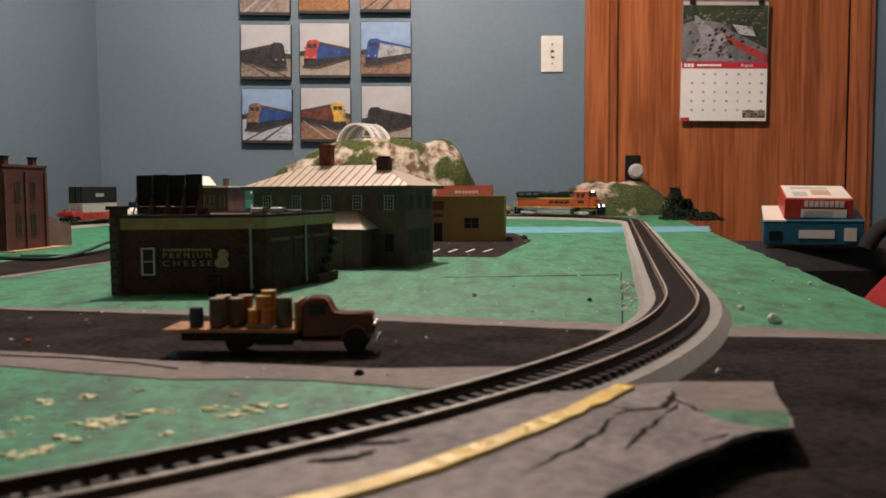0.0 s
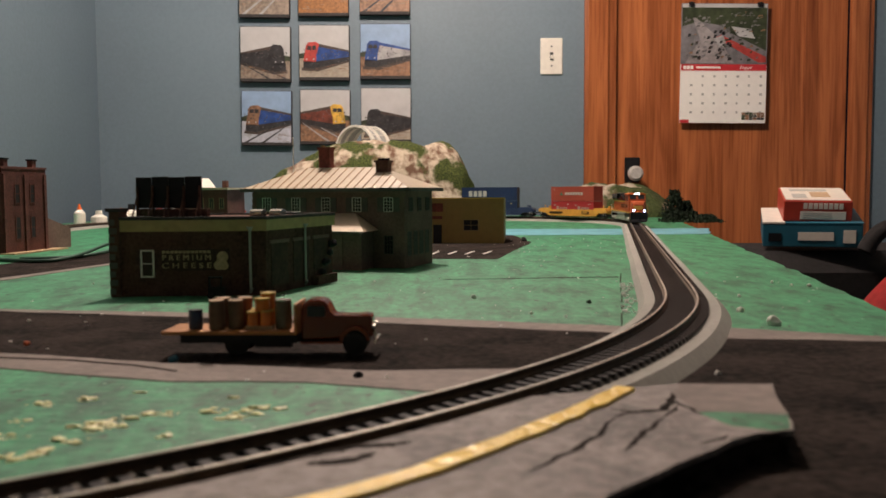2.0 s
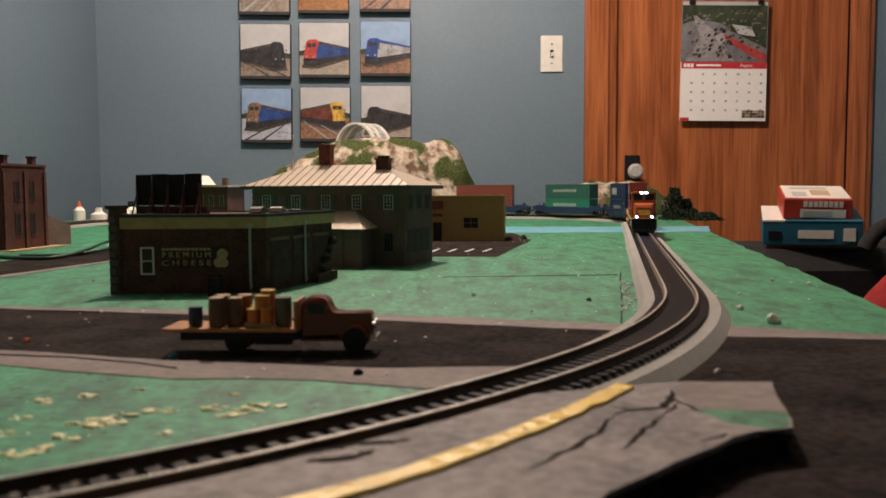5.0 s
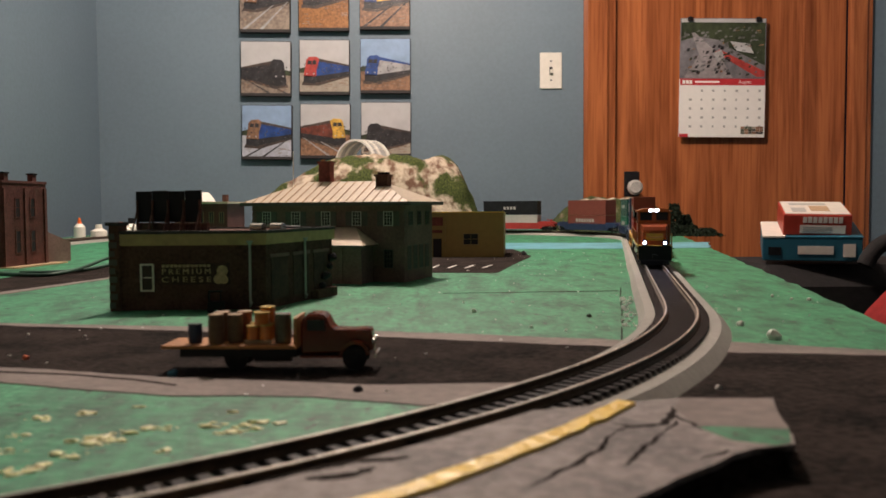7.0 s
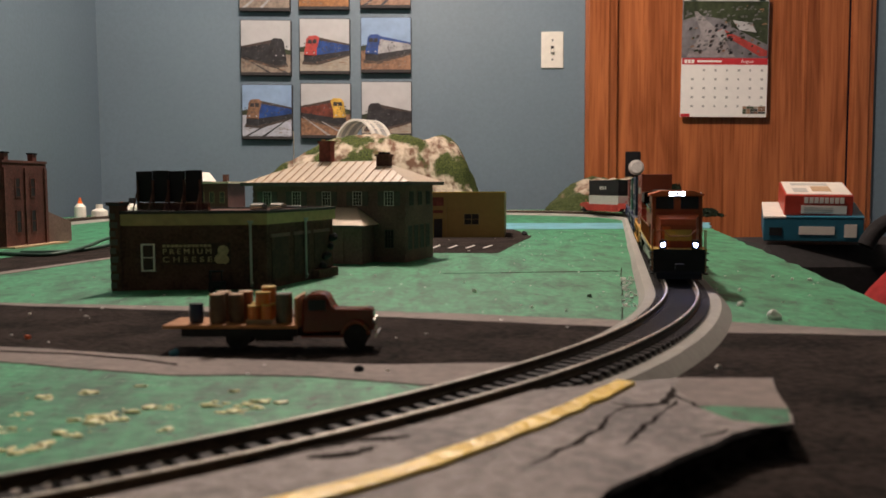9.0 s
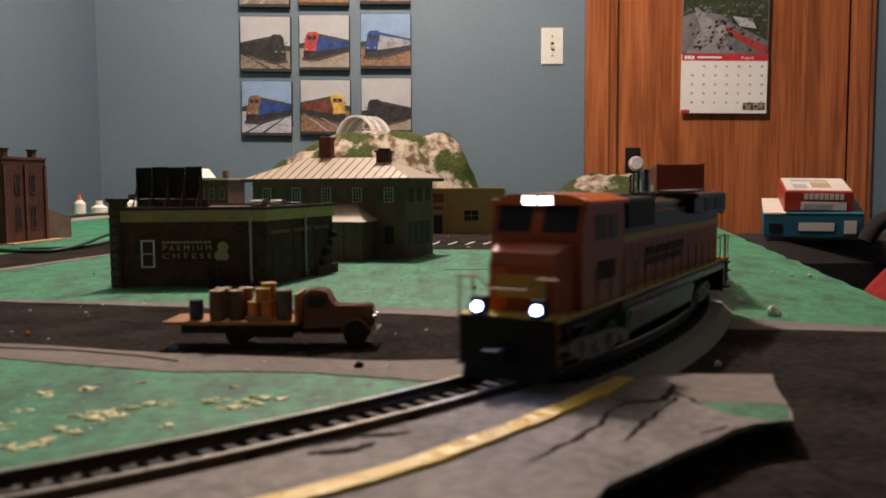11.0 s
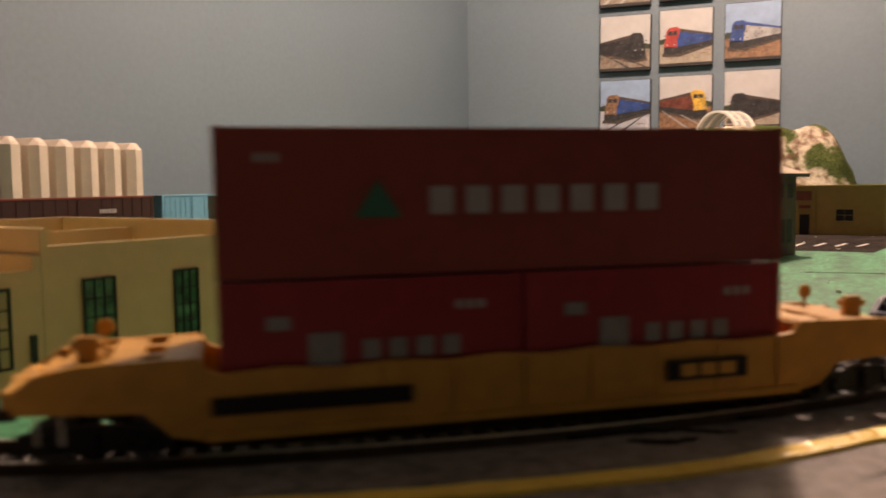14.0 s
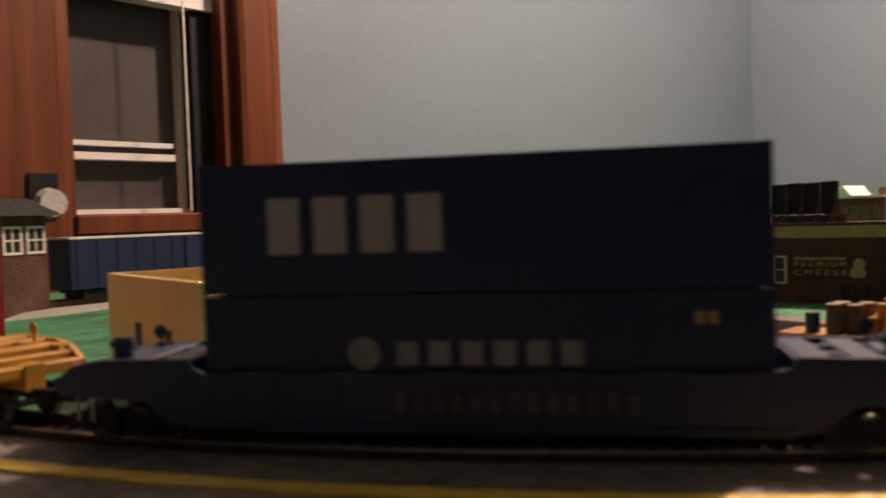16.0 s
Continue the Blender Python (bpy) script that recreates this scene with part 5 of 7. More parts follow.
def load():
    base = pose(-0.118, 0.372, 0.0012, 0, 0, -2.0)
    for x, y, r, h, bd, ld, lb in ((0.0085, 0.004, 0.0031, 0.0080, CBLUE, BLACK, "short dark blue drum on the truck bed"), (0.0185, 0.002, 0.0035, 0.0125, BARREL, BARRELTOP, "brown wooden barrel with pale lid"),
                                   (0.0190, 0.0105, 0.0035, 0.0125, BARREL, BARRELTOP, "brown wooden barrel with pale lid"), (0.0262, 0.0045, 0.0034, 0.0122, BARREL, BARRELTOP, "brown wooden barrel with pale lid"),
                                   (0.0285, 0.0120, 0.0034, 0.0125, KEGRED, BARRELTOP, "reddish wooden barrel with pale lid"), (0.0475, 0.0045, 0.0038, 0.0125, STEELDRUM, CHROME, "grey-brown steel drum with bright rim")):
        m = base @ pose(x, y, 0.0111)
        ob = barrel(0, 0, r, h, bd, ld, lb)
        ob.matrix_basis = m
    p = thing("orange_crate_stack", base @ pose(0.0375, 0.005, 0.0111), "stack of orange pails and cans on a pallet", "cans", "load of the truck")
    boxpart("pallet", p, BARRELTOP, -0.006, 0.006, -0.005, 0.007, 0, 0.0016)
    for x, y, z, r, h in ((-0.003, -0.002, 0.0017, 0.0028, 0.0055), (0.0028, -0.002, 0.0017, 0.0030, 0.0060), (-0.0025, 0.004, 0.0017, 0.0030, 0.0060), (0.0030, 0.004, 0.0017, 0.0028, 0.0060), (0.0008, -0.001, 0.0078, 0.0034, 0.0052), (0.0022, 0.0042, 0.0078, 0.0034, 0.0070)):
        bm = bmesh.new()
        cyl(bm, pose(x, y, z), r, r * 0.96, h, 14)
        part("pail", bm, AMBER, p)
        bm = bmesh.new()
        cyl(bm, pose(x, y, z + h), r * 1.03, r * 1.03, 0.0007, 14)
        part("pail_lid", bm, LOCOYEL, p)


KEGRED = mat("reddish_barrel", (0.22, 0.08, 0.045), 0.6, scale=200, vary=0.3)
STEELDRUM = mat("steel_drum", (0.12, 0.11, 0.085), 0.4, 0.4, scale=200, vary=0.3)


# ---------- the train ----------
RAILTOP = ROAD_TOP + 0.0022 + 0.0031
SPEED, START = 0.1586, 2.385


def blocks(parent, material, x0, x1, z0, z1, n, y, label, gap=0.30, side=1, slant=0.0):
    """A row of plain letter-sized bars on the side of a vehicle; slant: their lean per height."""
    w = (x1 - x0) / n
    bm = bmesh.new()
    lo, hi = sorted((y * side, (y + 0.00025) * side))
    for k in range(n):
        a, c = x0 + w * k + w * gap / 2, x0 + w * (k + 1) - w * gap / 2
        box(bm, a, c, lo, hi, z0, z1)
    for v in bm.verts:
        v.co.x += slant * (v.co.z - z0)
    part("lettering", bm, material, parent, label)


def container(parent, body, L, H, z0, x0=0.0, w=0.0282):
    """A corrugated container with corner posts, castings and door bars."""
    c = boxpart("container", parent, body, x0 - L / 2, x0 + L / 2, -w / 2, w / 2, z0 + 0.0004, z0 + H, bevel=0.0002)
    bm = bmesh.new()
    n = int(L / 0.0042)
    for s in (-1, 1):
        for k in range(n):
            x = x0 - L / 2 + 0.0028 + (L - 0.0056) * k / n
            lo, hi = sorted((s * (w / 2 - 0.0001), s * (w / 2 + 0.00011)))
            box(bm, x, x + 0.0022, lo, hi, z0 + 0.0018, z0 + H - 0.0016)
    tagged(part("corrugation", bm, body, c), kind="stuff")
    bm = bmesh.new()
    for sx in (-1, 1):
        for sy in (-1, 1):
            x, y = x0 + sx * (L / 2 - 0.0008), sy * (w / 2 - 0.0008)
            box(bm, x - 0.001, x + 0.001, y - 0.001, y + 0.001, z0 + 0.0003, z0 + H + 0.0004)
    for s in (-1, 1):
        lo, hi = sorted((s * (w / 2 - 0.0004), s * (w / 2 + 0.0003)))
        box(bm, x0 - L / 2, x0 + L / 2, lo, hi, z0 + H - 0.0014, z0 + H + 0.0002)
        box(bm, x0 - L / 2, x0 + L / 2, lo, hi, z0 + 0.0004, z0 + 0.0016)
    tagged(part("edge_frame", bm, body, c), kind="stuff")
    bm = bmesh.new()
    for y in (-0.009, -0.004, 0.004, 0.009):
        box(bm, x0 - L / 2 - 0.0007, x0 - L / 2 + 0.0001, y - 0.0003, y + 0.0003, z0 + 0.002, z0 + H - 0.002)
    part("door_bar", bm, STEEL, c)
    return c


def bogie(parent, x, axles, wheel_r, frame_mat, label=""):
    g = new("bogie")
    g.parent = parent
    g.location = (x, 0, 0)
    g.empty_display_size = 0.005
    tagged(g, label)
    span = axles[-1] - axles[0]
    for s in (-1, 1):
        bm = bmesh.new()
        lo, hi = sorted((s * 0.0118, s * 0.0140))
        pts = [(axles[0] - 0.006, wheel_r - 0.002), (axles[0] - 0.006, wheel_r + 0.0022), (axles[0] + 0.005, wheel_r + 0.0040), (axles[-1] - 0.005, wheel_r + 0.0040), (axles[-1] + 0.006, wheel_r + 0.0022),
               (axles[-1] + 0.006, wheel_r - 0.002), (axles[-1] - 0.005, wheel_r - 0.0015), (axles[-1] - 0.009, wheel_r - 0.0035), (axles[0] + 0.009, wheel_r - 0.0035), (axles[0] + 0.005, wheel_r - 0.0015)]
        prism(bm, pts, -hi, -lo, SIDE)
        for a in axles:
            cyl(bm, pose(a, lo if s < 0 else hi, wheel_r, 90 if s < 0 else -90, 0, 0), 0.0022, 0.0018, 0.0011, 10)
        for a in axles[:-1]:
            cyl(bm, pose(a + span / (2 * (len(axles) - 1)), s * 0.0142, wheel_r - 0.002), 0.0013, 0.0013, 0.005, 8)
        part("side_frame", bm, frame_mat, g)
    for a in axles:
        bm = bmesh.new()
        for s in (-1, 1):
            cyl(bm, pose(a, s * 0.0088 + 0.0012, wheel_r, 90, 0, 0), wheel_r, wheel_r, 0.0024, 20)
        cyl(bm, pose(a, 0.009, wheel_r, 90, 0, 0), 0.0012, 0.0012, 0.018, 8)
        part("wheelset", bm, STEEL, g)
    return g


def knuckle(parent, x, s):
    bm = bmesh.new()
    box(bm, min(x, x + s * 0.010), max(x, x + s * 0.010), -0.0014, 0.0014, 0.0082, 0.0108)
    box(bm, min(x + s * 0.008, x + s * 0.012), max(x + s * 0.008, x + s * 0.012), -0.0030, 0.0022, 0.0078, 0.0114)
    part("coupler", bm, BLACK, parent, "black knuckle coupler")


def shoulders(half, low, top, r, n=10):
    """The cross-section of a hood with rounded top corners, (across, up)."""
    turn = [math.pi / 2 * k / n for k in range(n + 1)]
    right = [(half - r + r * math.cos(a), top - r + r * math.sin(a)) for a in turn]
    return [(-half, low), (half, low)] + right + [(-x, z) for x, z in right[::-1]]


def locomotive():
    e = thing("diesel_locomotive", pose(0, 0, RAILTOP), "orange and black diesel locomotive model with lit headlights", "locomotive")
    F, R_ = 0.122, -0.124
    # frame, walkway and fuel tank
    boxpart("frame", e, BLACK, R_, F, -0.0150, 0.0150, 0.0150, 0.0185)
    boxpart("walkway", e, LOCOYEL, R_, F, -0.0172, 0.0172, 0.0185, 0.0196, label="walkway with yellow edge")
    bm = bmesh.new()
    prism(bm, [(-0.013, 0.0165), (-0.0156, 0.012), (-0.0146, 0.0050), (-0.010, 0.0016), (0.010, 0.0016), (0.0146, 0.0050), (0.0156, 0.012), (0.013, 0.0165)], -0.052, 0.046,
          Matrix(((0, 0, 1, 0), (1, 0, 0, 0), (0, 1, 0, 0), (0, 0, 0, 1))))
    part("fuel_tank", bm, TANKGREY, e, "grey fuel tank")
    for x in (-0.026, 0.014):
        for s in (-1, 1):
            bm = bmesh.new()
            cyl(bm, pose(x, s * 0.0128, 0.0165, 0, 90, 0), 0.0020, 0.0020, 0.020, 10)
            part("air_tank", bm, TANKGREY, e)
    for s in (-1, 1):
        bm = bmesh.new()
        cyl(bm, pose(-0.112, s * 0.0152, 0.0158, 0, 90, 0), 0.0019, 0.0019, 0.168, 12)
        part("air_pipe", bm, TANKGREY, e, "long grey pipe under the walkway", smooth=True)
    boxpart("green_valve_box", e, CGREEN, 0.0465, 0.0505, 0.0100, 0.0150, 0.0060, 0.0155, label="small pale green box")
    # long hood: orange below, gold stripe, black above
    hw = 0.0118
    boxpart("hood", e, ORANGE, R_ + 0.006, 0.058, -hw, hw, 0.0196, 0.0370, label="orange engine hood")
    boxpart("hood_stripe", e, LOCOYEL, R_ + 0.0055, 0.058, -hw - 0.0003, hw + 0.0003, 0.0370, 0.0398, label="gold stripe")
    bm = bmesh.new()
    prism(bm, shoulders(hw, 0.0398, 0.0512, 0.0040), R_ + 0.006, 0.058, Matrix(((0, 0, 1, 0), (1, 0, 0, 0), (0, 1, 0, 0), (0, 0, 0, 1))))
    part("hood_top", bm, LOCOBLACK, e, "black upper hood")
    # flared radiators at the rear, dynamic brake blister, fans, exhaust
    bm = bmesh.new()
    prism(bm, [(-hw, 0.0400)] + shoulders(0.0165, 0.0442, 0.0535, 0.0022)[::-1] + [(hw, 0.0400)], R_ + 0.008, R_ + 0.070, Matrix(((0, 0, 1, 0), (1, 0, 0, 0), (0, 1, 0, 0), (0, 0, 0, 1))))
    part("radiator_wing", bm, LOCOBLACK, e, "flared black radiator section")
    bm = bmesh.new()
    prism(bm, [(-0.0132, 0.0420), (0.0132, 0.0420), (0.0132, 0.0472), (0.0018, 0.0520), (-0.0018, 0.0520), (-0.0132, 0.0472)], -0.0520, 0.0080, Matrix(((0, 0, 1, 0), (1, 0, 0, 0), (0, 1, 0, 0), (0, 0, 0, 1))))
    part("blower_housing", bm, LOCOBLACK, e, "glossy black roof with sloping sides")
    bm = bmesh.new()
    prism(bm, shoulders(0.0134, 0.0420, 0.0532, 0.0024, 4), 0.0084, 0.0440, Matrix(((0, 0, 1, 0), (1, 0, 0, 0), (0, 1, 0, 0), (0, 0, 0, 1))))
    part("brake_housing", bm, BLACK, e, "boxy dull black housing behind the cab")
    for x in (0.0150, 0.0270, 0.0380):
        bm = bmesh.new()
        cyl(bm, pose(x, 0, 0.0532), 0.0052, 0.0052, 0.0010, 20)
        part("fan", bm, STEEL, e)
    for x in (-0.106, -0.088, -0.070):
        bm = bmesh.new()
        cyl(bm, pose(x, 0, 0.0535), 0.0078, 0.0078, 0.0010, 22)
        cyl(bm, pose(x, 0, 0.0545), 0.0066, 0.0020, 0.0004, 22)
        part("fan", bm, STEEL, e)
    boxpart("exhaust", e, STEEL, -0.026, -0.014, -0.004, 0.004, 0.0512, 0.0545)
    # hood doors, grilles and latches
    for s in (-1, 1):
        for k in range(19):
            x = -0.114 + k * 0.0088
            lo, hi = sorted((s * (hw - 0.0001), s * (hw + 0.0003)))
            bm = bmesh.new()
            box(bm, x, x + 0.0079, lo, hi, 0.0215, 0.0355)
            part("hood_door", bm, ORANGE, e)
        for x in (-0.108, -0.086, -0.064):
            lo, hi = sorted((s * 0.0163, s * 0.0168))
            boxpart("radiator_grille", e, STEEL, x, x + 0.018, lo, hi, 0.0450, 0.0512)
        lo, hi = sorted((s * (hw - 0.0001), s * (hw + 0.0004)))
        boxpart("air_grille", e, STEEL, 0.044, 0.056, lo, hi, 0.0405, 0.0475)
        # handrail posts and rails
        y = s * 0.0168
        for k in range(17):
            x = -0.116 + k * 0.0135
            if x > 0.088:
                continue
            bm = bmesh.new()
            cyl(bm, pose(x, y, 0.0196), 0.0003, 0.0003, 0.0115, 5)
            part("stanchion", bm, HANDRAIL, e)
        bm = bmesh.new()
        cyl(bm, pose(-0.116, y, 0.0310, 0, 90, 0), 0.0003, 0.0003, 0.176, 5)
        part("handrail", bm, HANDRAIL, e)
        # number and name as plain bars
        blocks(e, BLACK, -0.040 if s > 0 else -0.0204, 0.0204 if s > 0 else 0.040, 0.0265, 0.0335, 4, hw + 0.0005, "black railway name in plain leaning bars", 0.22, s, -0.5 * s)
        blocks(e, BLACK, 0.068, 0.086, 0.0275, 0.0335, 4, 0.0165, "black cab number in plain bars", 0.25, s)
    # cab
    bm = bmesh.new()
    prism(bm, [(0.058, 0.0196), (0.058, 0.0530), (0.0960, 0.0530), (0.1000, 0.0425), (0.1000, 0.0196)], -0.0162, 0.0162, SIDE)
    part("cab", bm, ORANGE, e, "orange wide cab")
    bm = bmesh.new()
    prism(bm, [(-0.0176, 0.0518), (-0.0176, 0.0530), (-0.010, 0.0552), (0.010, 0.0552), (0.0176, 0.0530), (0.0176, 0.0518)], 0.0565, 0.0980, Matrix(((0, 0, 1, 0), (1, 0, 0, 0), (0, 1, 0, 0), (0, 0, 0, 1))))
    part("cab_roof", bm, ORANGEROOF, e, "bright orange cab roof")
    for s in (-1, 1):
        lo, hi = sorted((s * 0.0160, s * 0.0165))
        boxpart("cab_window", e, GLASS, 0.0660, 0.0740, lo, hi, 0.0405, 0.0485)
        boxpart("cab_window", e, GLASS, 0.0780, 0.0880, lo, hi, 0.0405, 0.0485)
        boxpart("windscreen", e, GLASS, -0.0007, 0.0003, -0.0058, 0.0058, -0.0042, 0.0042, m=Matrix.Translation((0.0982, s * 0.0080, 0.0475)) @ Matrix.Rotation(math.radians(-20.85), 4, "Y"))
        boxpart("number_board", e, LAMPWARM, 0.0965, 0.0977, s * 0.0125 - 0.0030, s * 0.0125 + 0.0030, 0.0520, 0.0538, label="lit number board")
        boxpart("headlight_box", e, BLACK, 0.0963, 0.0985, s * 0.0028 - 0.0026, s * 0.0028 + 0.0026, 0.0516, 0.0550)
        boxpart("cab_headlight", e, CABLAMP, 0.0985, 0.0987, s * 0.0028 - 0.0022, s * 0.0028 + 0.0022, 0.0520, 0.0545, label="lit headlight")
    # nose
    bm = bmesh.new()
    prism(bm, [(0.1000, 0.0196), (0.1000, 0.0402), (0.1095, 0.0376), (0.1115, 0.0340), (0.1115, 0.0196)], -0.0140, 0.0140, SIDE)
    for v in bm.verts:
        if v.co.x > 0.105:
            v.co.y *= 0.80
    part("nose", bm, ORANGE, e, "orange sloped nose")
    bm = bmesh.new()
    prism(bm, [(0.1112, 0.0240), (0.1112, 0.0310), (0.1120, 0.0310), (0.1120, 0.0240)], -0.0085, 0.0085, SIDE)
    part("nose_emblem", bm, LOCOYEL, e, "gold and black winged emblem")
    boxpart("nose_door", e, ORANGEROOF, 0.1115, 0.1119, -0.0100, -0.0050, 0.0200, 0.0330)
    # pilot, ditch lights, steps, end rails, plow
    for s, x in ((1, F), (-1, R_)):
        boxpart("pilot", e, BLACK, x - 0.002 if s > 0 else x - 0.0005, x + 0.0005 if s > 0 else x + 0.002, -0.0160, 0.0160, 0.0050, 0.0195, label="black pilot plate")
        bm = bmesh.new()
        prism(bm, [(x, 0.0012), (x, 0.0068), (x + s * 0.0016, 0.0048), (x + s * 0.0028, 0.0012)], -0.0140, 0.0140, SIDE)
        part("plow", bm, BLACK, e)
        for t in (-1, 1):
            if s > 0:
                bm = bmesh.new()
                cyl(bm, pose(x + 0.0002, t * 0.0100, 0.0222, 0, 90, 0), 0.0014, 0.0014, 0.0003, 16)
                part("ditch_light", bm, LAMP, e, "lit ditch light")
                boxpart("ditch_light_box", e, BLACK, x - 0.004, x + 0.0003, t * 0.0100 - 0.0022, t * 0.0100 + 0.0022, 0.0196, 0.0250)
            for k in range(4):
                boxpart("step", e, BLACK, x - 0.009 if s > 0 else x + 0.001, x - 0.001 if s > 0 else x + 0.009, t * 0.0165 - 0.0018, t * 0.0165 + 0.0018, 0.0040 + k * 0.0042, 0.0046 + k * 0.0042)
            bm = bmesh.new()
            cyl(bm, pose(x - s * 0.0005, t * 0.0165, 0.0060), 0.00035, 0.00035, 0.0250, 5)
            cyl(bm, pose(x - s * 0.0095, t * 0.0165, 0.0060), 0.00035, 0.00035, 0.0250, 5)
            part("grab_rail", bm, WHITE if s < 0 else HANDRAIL, e, "thin grab rail")
        bm = bmesh.new()
        for a, b in (((-0.0165, 0.031), (-0.010, 0.031)), ((-0.010, 0.031), (-0.006, 0.0275)), ((-0.006, 0.0275), (0.006, 0.0275)), ((0.006, 0.0275), (0.010, 0.031)), ((0.010, 0.031), (0.0165, 0.031))):
            d = Vector((0, b[0] - a[0], b[1] - a[1]))
            cyl(bm, Matrix.Translation((x - s * 0.0008, a[0], a[1])) @ d.to_track_quat("Z", "Y").to_matrix().to_4x4(), 0.0003, 0.0003, d.length, 5)
        part("end_rail", bm, HANDRAIL, e)
        knuckle(e, x, s)
    for o in e.children:
        o.data.transform(Matrix.Diagonal((1, 1, 1.04, 1)))
    g = [bogie(e, 0.078, (-0.0195, 0.0, 0.0195), 0.0058, TANKGREY, "grey three-axle truck"), bogie(e, -0.078, (-0.0195, 0.0, 0.0195), 0.0058, TANKGREY, "grey three-axle truck")]
    return e, g


TANKGREY = mat("silver_grey_underframe", (0.40, 0.375, 0.34), 0.42, 0.1, scale=200, vary=0.3)
HANDRAIL = mat("orange_handrail", (0.30, 0.10, 0.03), 0.5, scale=200, vary=0.1)
ORANGEROOF = mat("bright_orange_roof", (0.66, 0.13, 0.025), 0.3, scale=150, vary=0.06)


def well_car(material, label):
    c = thing("well_car", pose(0, 0, RAILTOP), label, "well car", "cars of the train")
    for s in (-1, 1):
        bm = bmesh.new()
        pts = [(-0.0735, 0.0028), (0.0735, 0.0028), (0.0800, 0.0040), (0.0860, 0.0095), (0.1110, 0.0110), (0.1125, 0.0150), (0.1070, 0.0188), (0.0990, 0.0204), (0.0745, 0.0208), (0.0725, 0.0180)]
        for k in range(12):
            pts.append((0.0700 - k * 0.0127, 0.0176 if k % 2 else 0.0168))
        pts += [(-0.0725, 0.0180), (-0.0745, 0.0208), (-0.0990, 0.0204), (-0.1070, 0.0188), (-0.1125, 0.0150), (-0.1110, 0.0110), (-0.0860, 0.0095), (-0.0800, 0.0040)]
        lo, hi = sorted((s * 0.0152, s * 0.0170))
        prism(bm, [(u, v + 0.0020) for u, v in pts], -hi, -lo, SIDE)
        part("side_sill", bm, material, c)
        for x in np.linspace(-0.068, 0.068, 9):
            lo, hi = sorted((s * 0.0168, s * 0.0176))
            boxpart("rib", c, material, x - 0.0008, x + 0.0008, lo, hi, 0.0056, 0.0184)
        lo, hi = sorted((s * 0.0165, s * 0.0182))
        boxpart("bottom_chord", c, material, -0.0735, 0.0735, lo, hi, 0.0046, 0.0064)
    boxpart("well_floor", c, material, -0.0730, 0.0730, -0.0152, 0.0152, 0.0050, 0.0076)
    for s in (-1, 1):
        a = s * 0.0740
        boxpart("bulkhead", c, material, min(a, a + s * 0.0015), max(a, a + s * 0.0015), -0.0152, 0.0152, 0.0045, 0.0222)
        for x, top in ((0.0785, 0.0226), (0.0900, 0.0224), (0.0995, 0.0216), (0.1065, 0.0196), (0.1120, 0.0176)):
            boxpart("cross_bearer", c, material, s * x - (0.0036 if x < 0.1 else 0.0017), s * x + (0.0036 if x < 0.1 else 0.0017), -0.0152, 0.0152, top - 0.0036, top, bevel=0.0004)
        bm = bmesh.new()
        box(bm, -0.0024, 0.0024, -0.0010, 0.0010, 0, 0.0060, pose(s * 0.0975, 0.0075, 0.0212))
        box(bm, -0.0034, 0.0034, -0.0014, 0.0014, 0.0034, 0.0050, pose(s * 0.0975, 0.0075, 0.0212))
        part("brake_stand", bm, material, c)
        bm = bmesh.new()
        box(bm, min(a, s * 0.114), max(a, s * 0.114), -0.0030, 0.0030, 0.0100, 0.0178)
        part("centre_sill", bm, material, c)
        for t in (-1, 1):
            d = Vector((s * 0.030, t * 0.0105, -0.001))
            bm = bmesh.new()
            box(bm, -0.0014, 0.0014, -0.0010, 0.0010, 0, d.length, Matrix.Translation((s * 0.0760, t * 0.0030, 0.0214)) @ d.to_track_quat("Z", "Y").to_matrix().to_4x4())
            part("diagonal_brace", bm, material, c)
            bm = bmesh.new()
            cyl(bm, pose(s * 0.1070, t * 0.0150, 0.0060), 0.0003, 0.0003, 0.016, 5)
            cyl(bm, pose(s * 0.1020, t * 0.0165, 0.0060), 0.0003, 0.0003, 0.013, 5)
            part("ladder", bm, WHITE, c)
        bm = bmesh.new()
        cyl(bm, pose(s * 0.096, -0.010, 0.0205), 0.0005, 0.0005, 0.0065, 6)
        cyl(bm, pose(s * 0.096, -0.0095, 0.0265, 90, 0, 0), 0.0020, 0.0020, 0.0005, 14)
        part("brake_wheel", bm, material, c)
        knuckle(c, s * 0.1140, s)
    return c, [bogie(c, 0.094, (-0.0100, 0.0100), 0.0050, BLACK, "black two-axle truck"), bogie(c, -0.094, (-0.0100, 0.0100), 0.0050, BLACK, "black two-axle truck")]


LOWZ = 0.0078
BOX, HIGH, LEN = 0.0300, 0.0333, 0.1400


def both(parent, material, x0, x1, z0, z1, n, y, label, gap=0.36):
    """The same bars on both sides, each reading from its own left."""
    blocks(parent, material, x0, x1, z0, z1, n, y, label, gap, -1)
    blocks(parent, material, -x1, -x0, z0, z1, n, y, label, gap, 1)


